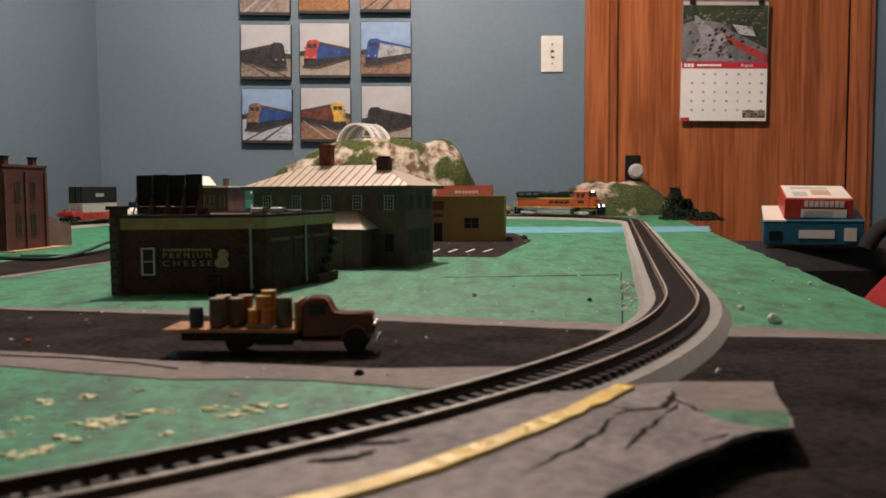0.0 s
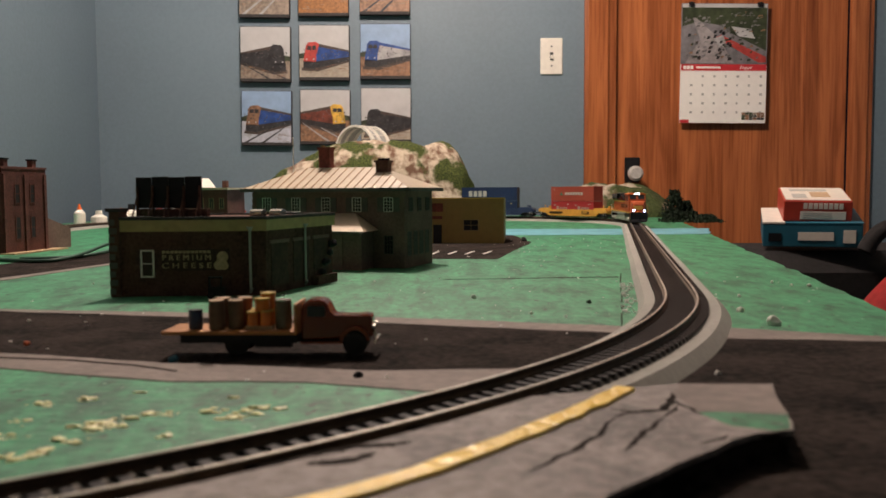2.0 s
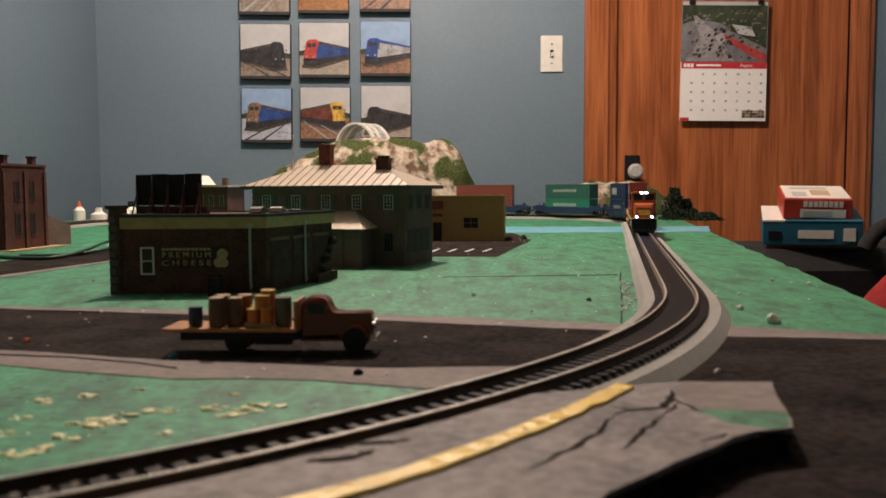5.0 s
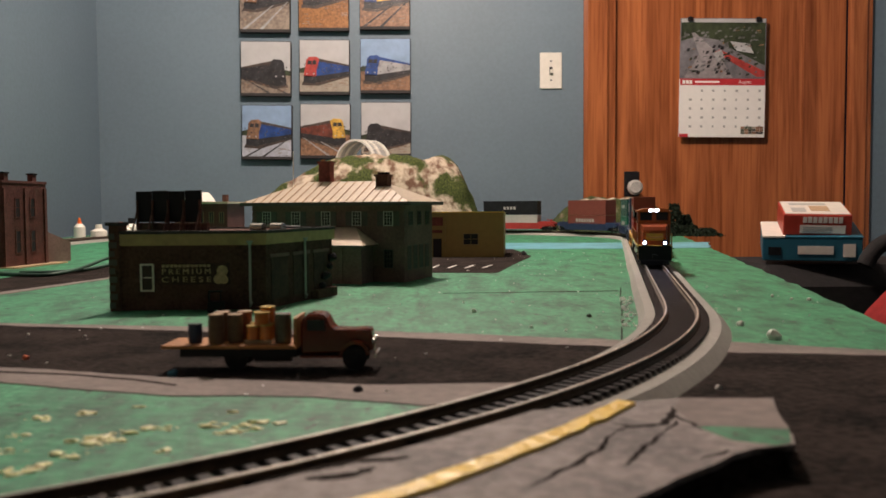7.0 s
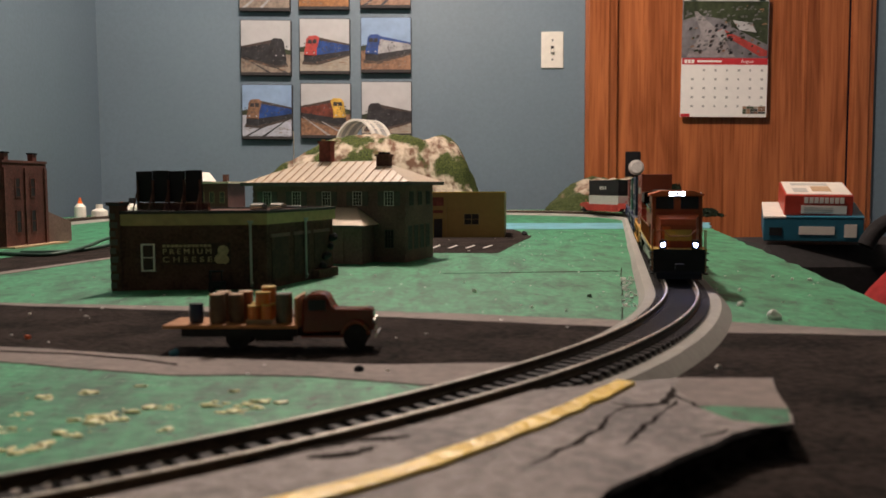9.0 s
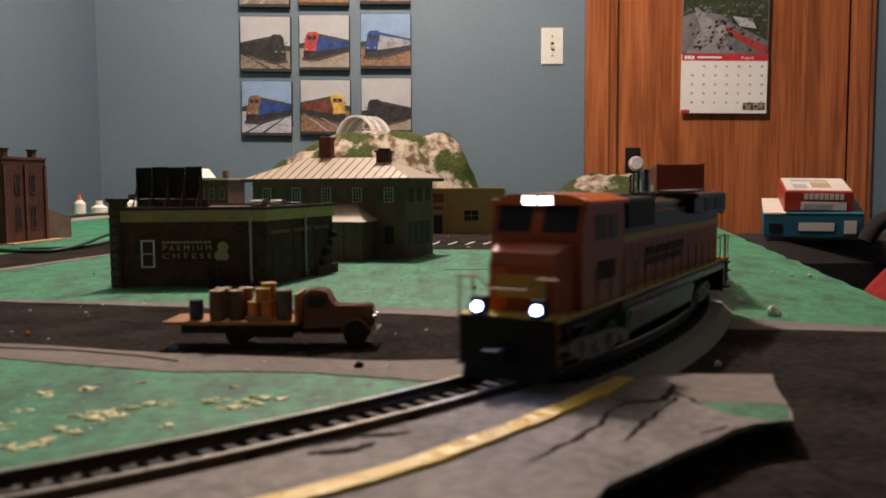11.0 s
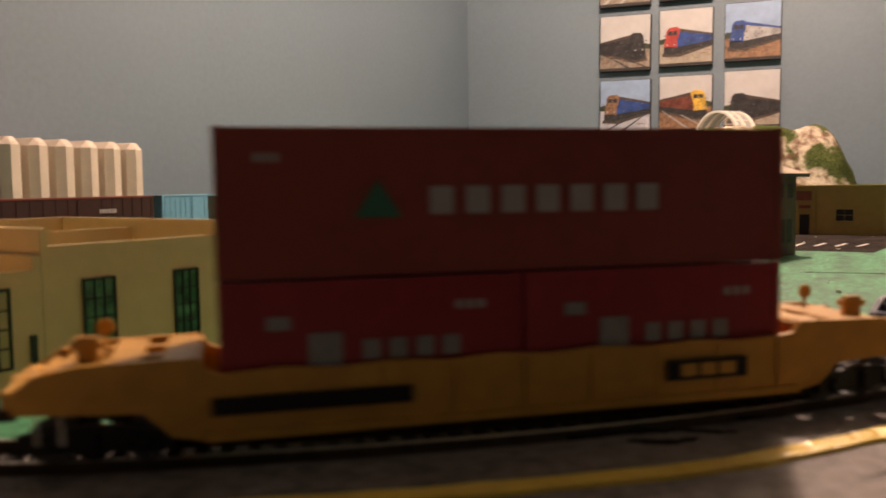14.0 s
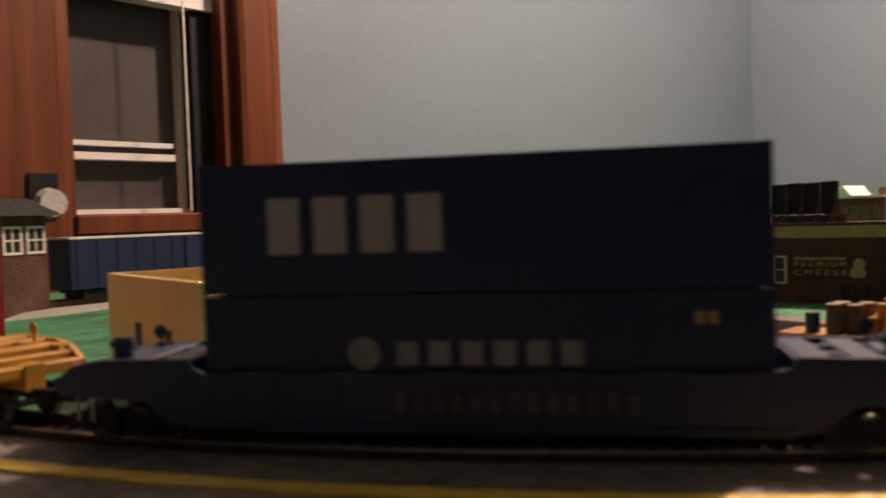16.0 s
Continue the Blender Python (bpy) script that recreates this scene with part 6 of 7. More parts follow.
def train():
    made = [locomotive()]
    w = 0.0145
    # yellow car: one long oxide-red container over two short deep-red ones
    car, g = well_car(WELLYEL, "yellow well car with red stacked containers")
    for x in (-0.0352, 0.0352):
        k = container(car, KRED, 0.0692, BOX, LOWZ, x)
        both(k, LETTERDIM, x - 0.0165, x - 0.0070, LOWZ + 0.0108, LOWZ + 0.0185, 1, w, "tall white initial as a plain bar", 0.2)
        both(k, LETTERDIM, x - 0.0045, x + 0.0205, LOWZ + 0.0120, LOWZ + 0.0165, 4, w, "white shipping line name in plain bars")
        both(k, LETTERDIM, x - 0.0250, x - 0.0190, LOWZ + 0.0195, LOWZ + 0.0225, 1, w, "small white mark", 0.1)
        both(k, LETTER, x + 0.018, x + 0.026, LOWZ + 0.0225, LOWZ + 0.0245, 3, w, "small white marks")
    k = container(car, CRED, LEN, HIGH, LOWZ + BOX + 0.0006)
    z = LOWZ + BOX
    both(k, LETTER, -0.0240, 0.0365, z + 0.0145, z + 0.0208, 7, w, "white shipping line name in plain bars")
    for s in (-1, 1):
        bm = bmesh.new()
        prism(bm, [(s * 0.0345 - 0.0055, z + 0.0140), (s * 0.0345 + 0.0055, z + 0.0140), (s * 0.0345, z + 0.0225)], w, w + 0.0003, Matrix(((-1, 0, 0, 0), (0, 0, 1, 0), (0, 1, 0, 0), (0, 0, 0, 1))) if s < 0 else Matrix(((-1, 0, 0, 0), (0, 0, -1, 0), (0, 1, 0, 0), (0, 0, 0, 1))))
        part("triangle_emblem", bm, LETTERGREEN, k, "green triangular emblem")
    both(k, LETTER, -0.062, -0.056, z + 0.0265, z + 0.0285, 3, w, "small white marks")
    for s in (-1, 1):
        lo, hi = sorted((s * 0.0176, s * 0.0184))
        boxpart("name_plate", car, BLACK, -0.058 if s > 0 else 0.036, -0.036 if s > 0 else 0.058, lo, hi, 0.0102, 0.0152, label="black name plate")
        blocks(car, WELLYEL, -0.055 if s > 0 else 0.039, -0.039 if s > 0 else 0.055, 0.0112, 0.0142, 3, 0.0184, "yellow owner name in plain bars", 0.2, s)
        boxpart("name_plate", car, BLACK, 0.028 if s > 0 else -0.072, 0.072 if s > 0 else -0.028, lo, hi, 0.0102, 0.0140, label="black data plate")
    made.append((car, g))
    # dark blue car
    car, g = well_car(WELLBLUE, "dark blue well car with navy stacked containers")
    k = container(car, CBLUE, LEN, BOX, LOWZ)
    both(k, LETTERDIM, -0.0205, 0.0280, LOWZ + 0.0128, LOWZ + 0.0188, 6, w, "white shipping line name in plain bars")
    for s in (-1, 1):
        bm = bmesh.new()
        cyl(bm, pose(s * 0.0275, s * (w + 0.0002) - (0.0003 if s < 0 else 0), LOWZ + 0.0158, -90, 0, 0), 0.0042, 0.0042, 0.0003, 22)
        part("round_emblem", bm, LETTERDIM, k, "pale round emblem")
    both(k, CREAM, 0.052, 0.058, LOWZ + 0.0225, LOWZ + 0.0255, 2, w, "small tan sticker")
    k = container(car, CBLUE, LEN, HIGH, LOWZ + BOX + 0.0006)
    z = LOWZ + BOX
    both(k, LETTER, -0.0535, -0.0050, z + 0.0110, z + 0.0252, 4, w, "large white shipping line name in plain bars", 0.3)
    both(car, STEEL, -0.020, 0.040, 0.0095, 0.0145, 13, 0.0178, "faint grey car name in plain bars")
    made.append((car, g))
    # green
    car, g = well_car(WELLBLUE, "dark blue well car with green stacked containers")
    k = container(car, CGREEN, LEN, BOX, LOWZ)
    both(k, LETTER, -0.045, 0.030, LOWZ + 0.0135, LOWZ + 0.0205, 9, w, "white line name in plain bars")
    k = container(car, CGREENDARK, LEN, HIGH, LOWZ + BOX + 0.0006)
    both(k, LETTER, -0.045, 0.030, LOWZ + BOX + 0.0165, LOWZ + BOX + 0.0225, 10, w, "white line name in plain bars")
    made.append((car, g))
    # brown
    car, g = well_car(WELLBLUE, "dark blue well car with brown stacked containers")
    k = container(car, CBROWN, LEN, BOX, LOWZ)
    both(k, LETTER, -0.040, 0.030, LOWZ + 0.0150, LOWZ + 0.0225, 7, w, "white line name in plain bars")
    container(car, CBROWN, LEN, HIGH, LOWZ + BOX + 0.0006)
    made.append((car, g))
    # red car with black over grey
    car, g = well_car(WELLRED, "red well car with black container over a grey one")
    container(car, CGREY, LEN, BOX, LOWZ)
    k = container(car, BLACK, LEN, HIGH, LOWZ + BOX + 0.0006)
    both(k, LETTER, -0.018, 0.016, LOWZ + BOX + 0.0135, LOWZ + BOX + 0.0205, 4, w, "white line name in plain bars")
    made.append((car, g))
    return made


CGREENDARK = mat("dark_green_container_paint", (0.025, 0.095, 0.070), 0.42, scale=150, vary=0.10)


def motions():
    half = [0.078] + [0.094] * (len(TRAIN) - 1)
    offset = [0.134, 0.388] + [0.636 + 0.245 * k for k in range(len(TRAIN) - 2)]
    for (ob, bogies), h, o in zip(TRAIN, half, offset):
        rows, turns = [], [[], []]
        for k in range(65):
            t = k * 0.25
            s = START + SPEED * t - o
            (a, ha), (b, hb) = along(s + h), along(s - h)
            d = a - b
            yaw = math.atan2(d.y, d.x)
            m = (a + b) / 2
            rows.append((t, pose(m.x, m.y, RAILTOP, 0, 0, math.degrees(yaw))))
            for j, hh in enumerate((ha, hb)):
                q = (hh - yaw + math.pi) % (2 * math.pi) - math.pi
                turns[j].append((t, pose(h if j == 0 else -h, 0, 0, 0, 0, math.degrees(q))))
        walk(ob, rows)
        for g, r in zip(bogies, turns):
            walk(g, r)


# ---------- standing cars, loose containers, bottles ----------
def boxcar(x, y, yaw, material, L, label, roof):
    c = thing("boxcar", pose(x, y, 0.0), label, "boxcar", "cars on the siding")
    boxpart("body", c, material, -L / 2, L / 2, -0.0165, 0.0165, 0.0180, 0.0600, bevel=0.0004)
    boxpart("roof", c, roof, -L / 2 - 0.001, L / 2 + 0.001, -0.0170, 0.0170, 0.0600, 0.0618)
    for s in (-1, 1):
        for k in range(14):
            xx = -L / 2 + 0.006 + (L - 0.012) * k / 13
            lo, hi = sorted((s * 0.0164, s * 0.0170))
            boxpart("rib", c, material, xx - 0.0006, xx + 0.0006, lo, hi, 0.0190, 0.0592)
        lo, hi = sorted((s * 0.0165, s * 0.0176))
        boxpart("sliding_door", c, material, -0.014, 0.014, lo, hi, 0.0190, 0.0585)
        blocks(c, LETTER, 0.022, 0.052, 0.0430, 0.0480, 6, 0.0171, "faded white reporting marks in plain bars", 0.3, s)
    for k in (-1, 1):
        boxpart("bogie", c, BLACK, k * (L / 2 - 0.028) - 0.016, k * (L / 2 - 0.028) + 0.016, -0.014, 0.014, 0.0095, 0.0165)
        for j in (-0.010, 0.010):
            bm = bmesh.new()
            cyl(bm, pose(k * (L / 2 - 0.028) + j, 0.010, 0.0148, 90, 0, 0), 0.0050, 0.0050, 0.020, 16)
            part("wheelset", bm, STEEL, c)
    boxpart("underframe", c, BLACK, -L / 2 + 0.004, L / 2 - 0.004, -0.008, 0.008, 0.0150, 0.0180)
    c.matrix_basis = pose(x, y, 0.0, 0, 0, yaw)
    return c


def siding():
    t = thing("siding_track", pose(-0.70, 0.35, 0, 0, 0, 97.5), "straight siding track on grey foam roadbed", "track")
    bm = bmesh.new()
    prism(bm, [(-0.027, -0.001), (-0.020, 0.0048), (0.020, 0.0048), (0.027, -0.001)], -0.45, 0.72, Matrix(((0, 0, 1, 0), (1, 0, 0, 0), (0, 1, 0, 0), (0, 0, 0, 1))))
    part("roadbed", bm, FOAM, t)
    for y in (-0.0088, 0.0088):
        boxpart("rail", t, RAIL, -0.45, 0.72, y - 0.0007, y + 0.0007, 0.0048, 0.0097)
    boxcar(-0.711, 0.435, 97.5, CBLUE, 0.26, "dark blue boxcar with pale roof on the siding", WHITE)
    boxcar(-0.744, 0.700, 97.5, CBROWNDARK, 0.25, "brown boxcar standing on the siding", CBROWN)
    boxcar(-0.771, 0.918, 97.5, CSKY, 0.16, "light blue boxcar standing on the siding", CSKY)


CBROWNDARK = mat("dark_brown_car_paint", (0.040, 0.016, 0.012), 0.5, scale=150, vary=0.15)


def loose_containers():
    # (place, length, height, z, paint, label)
    for x, y, yaw, L, z, m, lb in ((-0.640, 0.866, 8, 0.072, 0, CGREY, "grey container lying on the green table"), (-0.560, 0.875, 8, 0.070, 0, CGREY, "grey container lying on the green table"),
                                   (-0.545, 0.930, 80, 0.14, 0, CGREY, "grey container with a plain emblem"), (-0.660, 0.872, 8, 0.052, 0.0302, CGREY, "grey container stacked on another"),
                                   (-0.604, 0.874, 8, 0.040, 0.0302, CGREY, "grey container with short black name"), (-0.555, 0.882, 8, 0.056, 0.0302, CRED, "red container stacked on a grey one")):
        t = thing("container_stack", pose(x, y, z, 0, 0, yaw), lb, "container", "containers by the road")
        k = container(t, m, L, 0.0298, 0.0)
        if "black name" in lb:
            blocks(k, BLACK, -0.012, 0.012, 0.016, 0.023, 3, 0.0146, "short black line name in plain bars", 0.2, -1)


def bottles():
    for x, y, h, r, cap, lb in ((-0.788, 1.86, 0.062, 0.012, ORANGECAP, "white glue bottle with orange nozzle"), (-0.750, 1.87, 0.044, 0.017, WHITE, "squat white plastic bottle"), (-0.705, 1.88, 0.050, 0.019, ORANGECAP, "white bottle with orange label"), (-0.690, 1.90, 0.060, 0.016, BLACK, "bottle with black cap")):
        h *= 0.82
        b = thing("glue_bottle", pose(x, y, 0), lb, "bottle", "bottles at the table's back")
        bm = bmesh.new()
        cyl(bm, pose(0, 0, 0), r, r, h * 0.60, 16)
        cyl(bm, pose(0, 0, h * 0.60), r, r * 0.45, h * 0.15, 16)
        part("body", bm, WHITE, b)
        bm = bmesh.new()
        cyl(bm, pose(0, 0, h * 0.75), r * 0.45, r * (0.15 if cap is ORANGECAP else 0.42), h * 0.25, 12)
        part("cap", bm, cap, b)


def cable():
    cu = bpy.data.curves.new("cable", "CURVE")
    cu.dimensions, cu.bevel_depth, cu.bevel_resolution = "3D", 0.0021, 2
    sp = cu.splines.new("NURBS")
    pts = [(-0.60, 0.97, 0.0022), (-0.477, 0.920, 0.0022), (-0.422, 0.884, 0.0022), (-0.398, 0.893, 0.003), (-0.405, 0.981, 0.006), (-0.428, 1.087, 0.009), (-0.418, 1.135, 0.010), (-0.400, 1.075, 0.007), (-0.391, 0.988, 0.0030), (-0.410, 0.925, 0.0022), (-0.46, 0.93, 0.0022)]
    sp.points.add(len(pts) - 1)
    for q, p in zip(sp.points, pts):
        q.co = (*p, 1)
    sp.use_endpoint_u, sp.order_u = True, 4
    tmp = new("cable_curve", cu)
    me = bpy.data.meshes.new_from_object(tmp.evaluated_get(bpy.context.evaluated_depsgraph_get()))
    bpy.data.objects.remove(tmp)
    me.materials.append(CABLE)
    tagged(new("cable", me), "loose dark green cable lying on the table", "cable")


# ---------- boxes on the chair beside the table ----------
def boxes():
    c = thing("chair", pose(0.80, 1.74, FZ), "dark padded chair piled with a red cloth", "chair")
    boxpart("seat", c, CLOTH, -0.24, 0.30, -0.25, 0.25, 0.44, 0.52, bevel=0.02)
    boxpart("cushion", c, CLOTH, -0.20, 0.24, -0.10, 0.24, 0.52, 0.802, bevel=0.04)
    for x in (-0.2, 0.26):
        for y in (-0.2, 0.2):
            boxpart("leg", c, BLACK, x - 0.02, x + 0.02, y - 0.02, y + 0.02, 0, 0.44)
    bm = bmesh.new()
    n = 20
    ring = []
    for k in range(n + 1):
        a = math.pi * (-0.15 + 1.0 * k / n)
        p = Vector((0.055 + 0.06 * math.cos(a), -0.12, 0.765 + 0.085 * math.sin(a)))
        q = Vector((math.cos(a), 0, math.sin(a)))
        ring.append([bm.verts.new(p + q * (0.016 * math.cos(b)) + Vector((0, 0.016 * math.sin(b), 0))) for b in [2 * math.pi * j / 10 for j in range(10)]])
    for a, b in zip(ring, ring[1:]):
        for j in range(10):
            bm.faces.new((a[j], a[(j + 1) % 10], b[(j + 1) % 10], b[j]))
    part("armrest", bm, CLOTH, c, "rounded dark armrest", smooth=True)
    bm = bmesh.new()
    g = [[bm.verts.new((-0.215 + 0.02 * i, -0.64 + 0.010 * j, 0.715 + 0.0245 * min(i, 5) + 0.012 * noise.noise(Vector((i * 0.5, j * 0.5, 2))))) for j in range(16)] for i in range(12)]
    for i in range(11):
        for j in range(15):
            bm.faces.new((g[i][j], g[i + 1][j], g[i + 1][j + 1], g[i][j + 1]))
    bmesh.ops.solidify(bm, geom=bm.faces[:], thickness=0.01)
    part("throw", bm, REDCLOTH, c, "red cloth draped over the seat", smooth=True)
    b = thing("model_box", pose(0.717, 1.66, -0.040, 9, 0, -19), "blue model kit box with white end panel", "box", "model boxes on the chair")
    boxpart("base", b, BLUECARD, -0.107, 0.107, 0.0, 0.16, 0, 0.040, bevel=0.002)
    boxpart("lid", b, WHITECARD, -0.1075, -0.058, -0.0005, 0.1605, 0.0402, 0.043)
    boxpart("lid", b, BLUECARD, -0.0575, 0.1075, -0.0005, 0.1605, 0.0402, 0.042)
    boxpart("label", b, WHITECARD, -0.030, 0.046, -0.0012, -0.0003, 0.012, 0.026, label="pale paper label")
    boxpart("label", b, WHITECARD, 0.066, 0.092, -0.0012, -0.0003, 0.008, 0.030, label="pale paper label")
    boxpart("brand_shape", b, BLACK, -0.094, -0.066, -0.0012, -0.0003, 0.010, 0.024, label="dark oval brand mark")
    for o in b.children:
        o.data.transform(Matrix.Diagonal((0.84, 1, 1.15, 1)))
    r = thing("model_box", pose(0.728, 1.664, 0.0095, 11, 1.0, -16), "red and white model kit box with picture lid", "box", "model boxes on the chair")
    boxpart("base", r, REDCARD, -0.071, 0.071, 0.0, 0.13, 0, 0.036, bevel=0.0015)
    boxpart("lid", r, WHITECARD, -0.067, 0.067, 0.003, 0.127, 0.0362, 0.0372, label="pale picture lid")
    for x0, x1, y0, y1, m in ((-0.05, -0.02, 0.02, 0.06, CGREY), (-0.01, 0.03, 0.03, 0.08, BARRELTOP), (-0.05, 0.03, 0.09, 0.11, CGREY)):
        boxpart("lid_print", r, m, x0, x1, y0, y1, 0.0372, 0.0376)
    for k in range(8):
        boxpart("brand_shape", r, WHITECARD, -0.030 + k * 0.0105, -0.0218 + k * 0.0105, -0.0012, -0.0003, 0.022, 0.032, label="pale brand lettering as bars")
    boxpart("label", r, WHITECARD, -0.036, 0.058, -0.0012, -0.0003, 0.004, 0.018, label="pale paper label with print")
    for k in range(3):
        boxpart("print_line", r, CGREY, -0.030, 0.03, -0.0016, -0.0011, 0.006 + k * 0.0038, 0.0075 + k * 0.0038)
    for o in r.children:
        o.data.transform(Matrix.Diagonal((0.87, 1, 1.15, 1)))


# ---------- pictures and calendar on the wall ----------
SKYBLUE = mat("print_sky", (0.27, 0.38, 0.55), 0.35, scale=22, vary=0.2, big=5)
SKYGREY = mat("print_pale_sky", (0.50, 0.49, 0.49), 0.35, scale=22, vary=0.12, big=5)
GRAVEL = mat("print_gravel", (0.24, 0.19, 0.15), 0.4, scale=120, vary=0.45)
SANDY = mat("print_sand", (0.36, 0.31, 0.25), 0.4, scale=120, vary=0.2)
SNOW = mat("print_snow", (0.45, 0.46, 0.52), 0.4, scale=90, vary=0.2)
RUST = mat("print_rust", (0.24, 0.13, 0.075), 0.4, scale=120, vary=0.5)
FIELD = mat("print_field", (0.28, 0.12, 0.035), 0.4, scale=150, vary=0.5)
PBLACK = mat("print_black", (0.032, 0.030, 0.032), 0.35, scale=70, vary=0.6)
PGREY = mat("print_grey", (0.13, 0.125, 0.125), 0.35, scale=90, vary=0.5)
PDARK2 = mat("print_brown", (0.075, 0.055, 0.045), 0.35, scale=90, vary=0.5)
PBLUE = mat("print_blue", (0.025, 0.065, 0.23), 0.35, scale=70, vary=0.4)
PRED = mat("print_red", (0.45, 0.06, 0.05), 0.35, scale=70, vary=0.3)
PYEL = mat("print_yellow", (0.60, 0.36, 0.06), 0.35, scale=70, vary=0.4)
PSILVER = mat("print_silver", (0.36, 0.35, 0.35), 0.35, scale=70, vary=0.3)
PDARKRED = mat("print_dark_red", (0.16, 0.045, 0.03), 0.35, scale=70, vary=0.6)
PTREES = mat("print_foliage", (0.035, 0.045, 0.022), 0.4, scale=60, vary=0.7)
PROAD = mat("print_road", (0.19, 0.18, 0.19), 0.4, scale=60, vary=0.3)
CANVAS = mat("dark_canvas_edge", (0.030, 0.025, 0.025), 0.7, scale=200, vary=0.3)


def picture(x, z, label, sky, ground, loco, front, trackmat, horizon=0.45, flip=False, lean=0.0, top=0.82):
    """A square canvas print of a railway scene, built of flat printed shapes."""
    w, h = 0.158, 0.172
    p = thing("canvas_print", pose(x, BACK, z, 0, lean, 0), label, "picture", "prints on the wall")
    boxpart("canvas", p, CANVAS, 0, w, -0.022, 0.0, 0, h, bevel=0.0015)

    def shape(name, pts, material, d):
        bm = bmesh.new()
        prism(bm, [((w - u * w) if flip else u * w, v * h) for u, v in pts], 0.0215, 0.0222 + d * 0.0003, SIDE)
        part(name, bm, material, p)
    shape("print_sky", [(0.01, horizon), (0.99, horizon), (0.99, 0.99), (0.01, 0.99)], sky, 0)
    shape("print_ground", [(0.01, 0.06), (0.99, 0.06), (0.99, horizon), (0.01, horizon)], ground, 0)
    if loco:
        shape("print_woodland", [(0.01, horizon - 0.02), (0.99, horizon - 0.02), (0.99, horizon + 0.10), (0.8, horizon + 0.14), (0.6, horizon + 0.09), (0.35, horizon + 0.13), (0.01, horizon + 0.06)], PTREES, 1)
        hz = horizon
        shape("print_train", [(0.33, hz - 0.09), (0.99, hz + 0.00), (0.99, hz + 0.12), (0.66, hz + 0.18), (0.37, hz + 0.23)], loco, 2)
        shape("print_train_frame", [(0.30, hz - 0.21), (0.99, hz - 0.06), (0.99, hz + 0.01), (0.33, hz - 0.08)], PBLACK, 3)
        shape("print_roof", [(0.37, hz + 0.19), (0.66, hz + 0.145), (0.99, hz + 0.095), (0.99, hz + 0.125), (0.66, hz + 0.19), (0.37, hz + 0.245)], PDARK2 if loco is not PSILVER else PBLUE, 3)
        shape("print_pilot", [(0.09, hz - 0.19), (0.33, hz - 0.22), (0.34, hz - 0.08), (0.09, hz - 0.07)], PBLACK, 4)
        shape("print_train_nose", [(0.09, hz - 0.08), (0.34, hz - 0.10), (0.35, hz + 0.08), (0.12, hz + 0.08)], front, 4)
        shape("print_train_cab", [(0.12, hz + 0.07), (0.36, hz + 0.07), (0.40, hz + 0.23), (0.34, hz + 0.275), (0.19, hz + 0.265), (0.14, hz + 0.21)], front if loco is not PSILVER else PBLUE, 5)
        shape("print_window", [(0.16, hz + 0.13), (0.25, hz + 0.13), (0.25, hz + 0.20), (0.18, hz + 0.20)], PBLACK, 6)
        shape("print_window", [(0.265, hz + 0.13), (0.34, hz + 0.13), (0.345, hz + 0.20), (0.265, hz + 0.20)], PBLACK, 6)
        shape("print_shade", [(0.05, hz - 0.24), (0.36, hz - 0.26), (0.99, hz - 0.09), (0.99, hz - 0.05), (0.33, hz - 0.20), (0.07, hz - 0.18)], PDARK2, 1)
        for q in (0.14, 0.28):
            shape("print_lamp", [(q, hz - 0.05), (q + 0.025, hz - 0.05), (q + 0.025, hz - 0.025), (q, hz - 0.025)], SKYGREY, 6)
    rnd = random.Random(round(x * 1000) + round(z * 7000))
    dabs = []
    if loco:
        dabs += [(m2, 0.10, 0.97, horizon - 0.16, horizon + 0.20, 0.035, 0.022, d2, n2) for m2, d2, n2 in ((PBLACK, 5, 26), (PGREY, 5, 16), (PDARK2, 6, 20))]
        dabs += [(PTREES, 0.02, 0.98, horizon - 0.02, horizon + 0.12, 0.045, 0.035, 1, 34)]
    dabs += [(m2, 0.02, 0.97, 0.07, horizon - 0.12, 0.16, 0.010, 2, 14) for m2 in (GRAVEL, RUST if ground is not SNOW else PGREY)]
    for m2, u0, u1, v0, v1, du, dv, d, n in dabs:
        bm = bmesh.new()
        for _ in range(n):
            u, v = rnd.uniform(u0, u1), rnd.uniform(v0, v1)
            lean2 = rnd.uniform(-0.3, 0.3) * dv
            a, c = rnd.uniform(0.3, 1) * du, rnd.uniform(0.4, 1) * dv
            u = min(u, 0.98 - a)
            if loco and d > 2 and v > horizon + 0.30 - 0.18 * u:
                continue
            prism(bm, [((w - q * w) if flip else q * w, r * h) for q, r in ((u, v), (u + a, v + lean2), (u + a * 0.9, v + c + lean2), (u + a * 0.1, v + c * 0.8))], 0.0215, 0.02225 + d * 0.0003 + rnd.random() * 0.0002, SIDE)
        tagged(part("print_detail", bm, m2, p), kind="stuff")
    for a, b in ((0.06, 0.55), (0.40, 0.75)):
        if trackmat:
            shape("print_rail", [(a, 0.06), (a + 0.07, 0.06), (b + 0.22, horizon - 0.06), (b + 0.20, horizon - 0.06)], trackmat, 2)


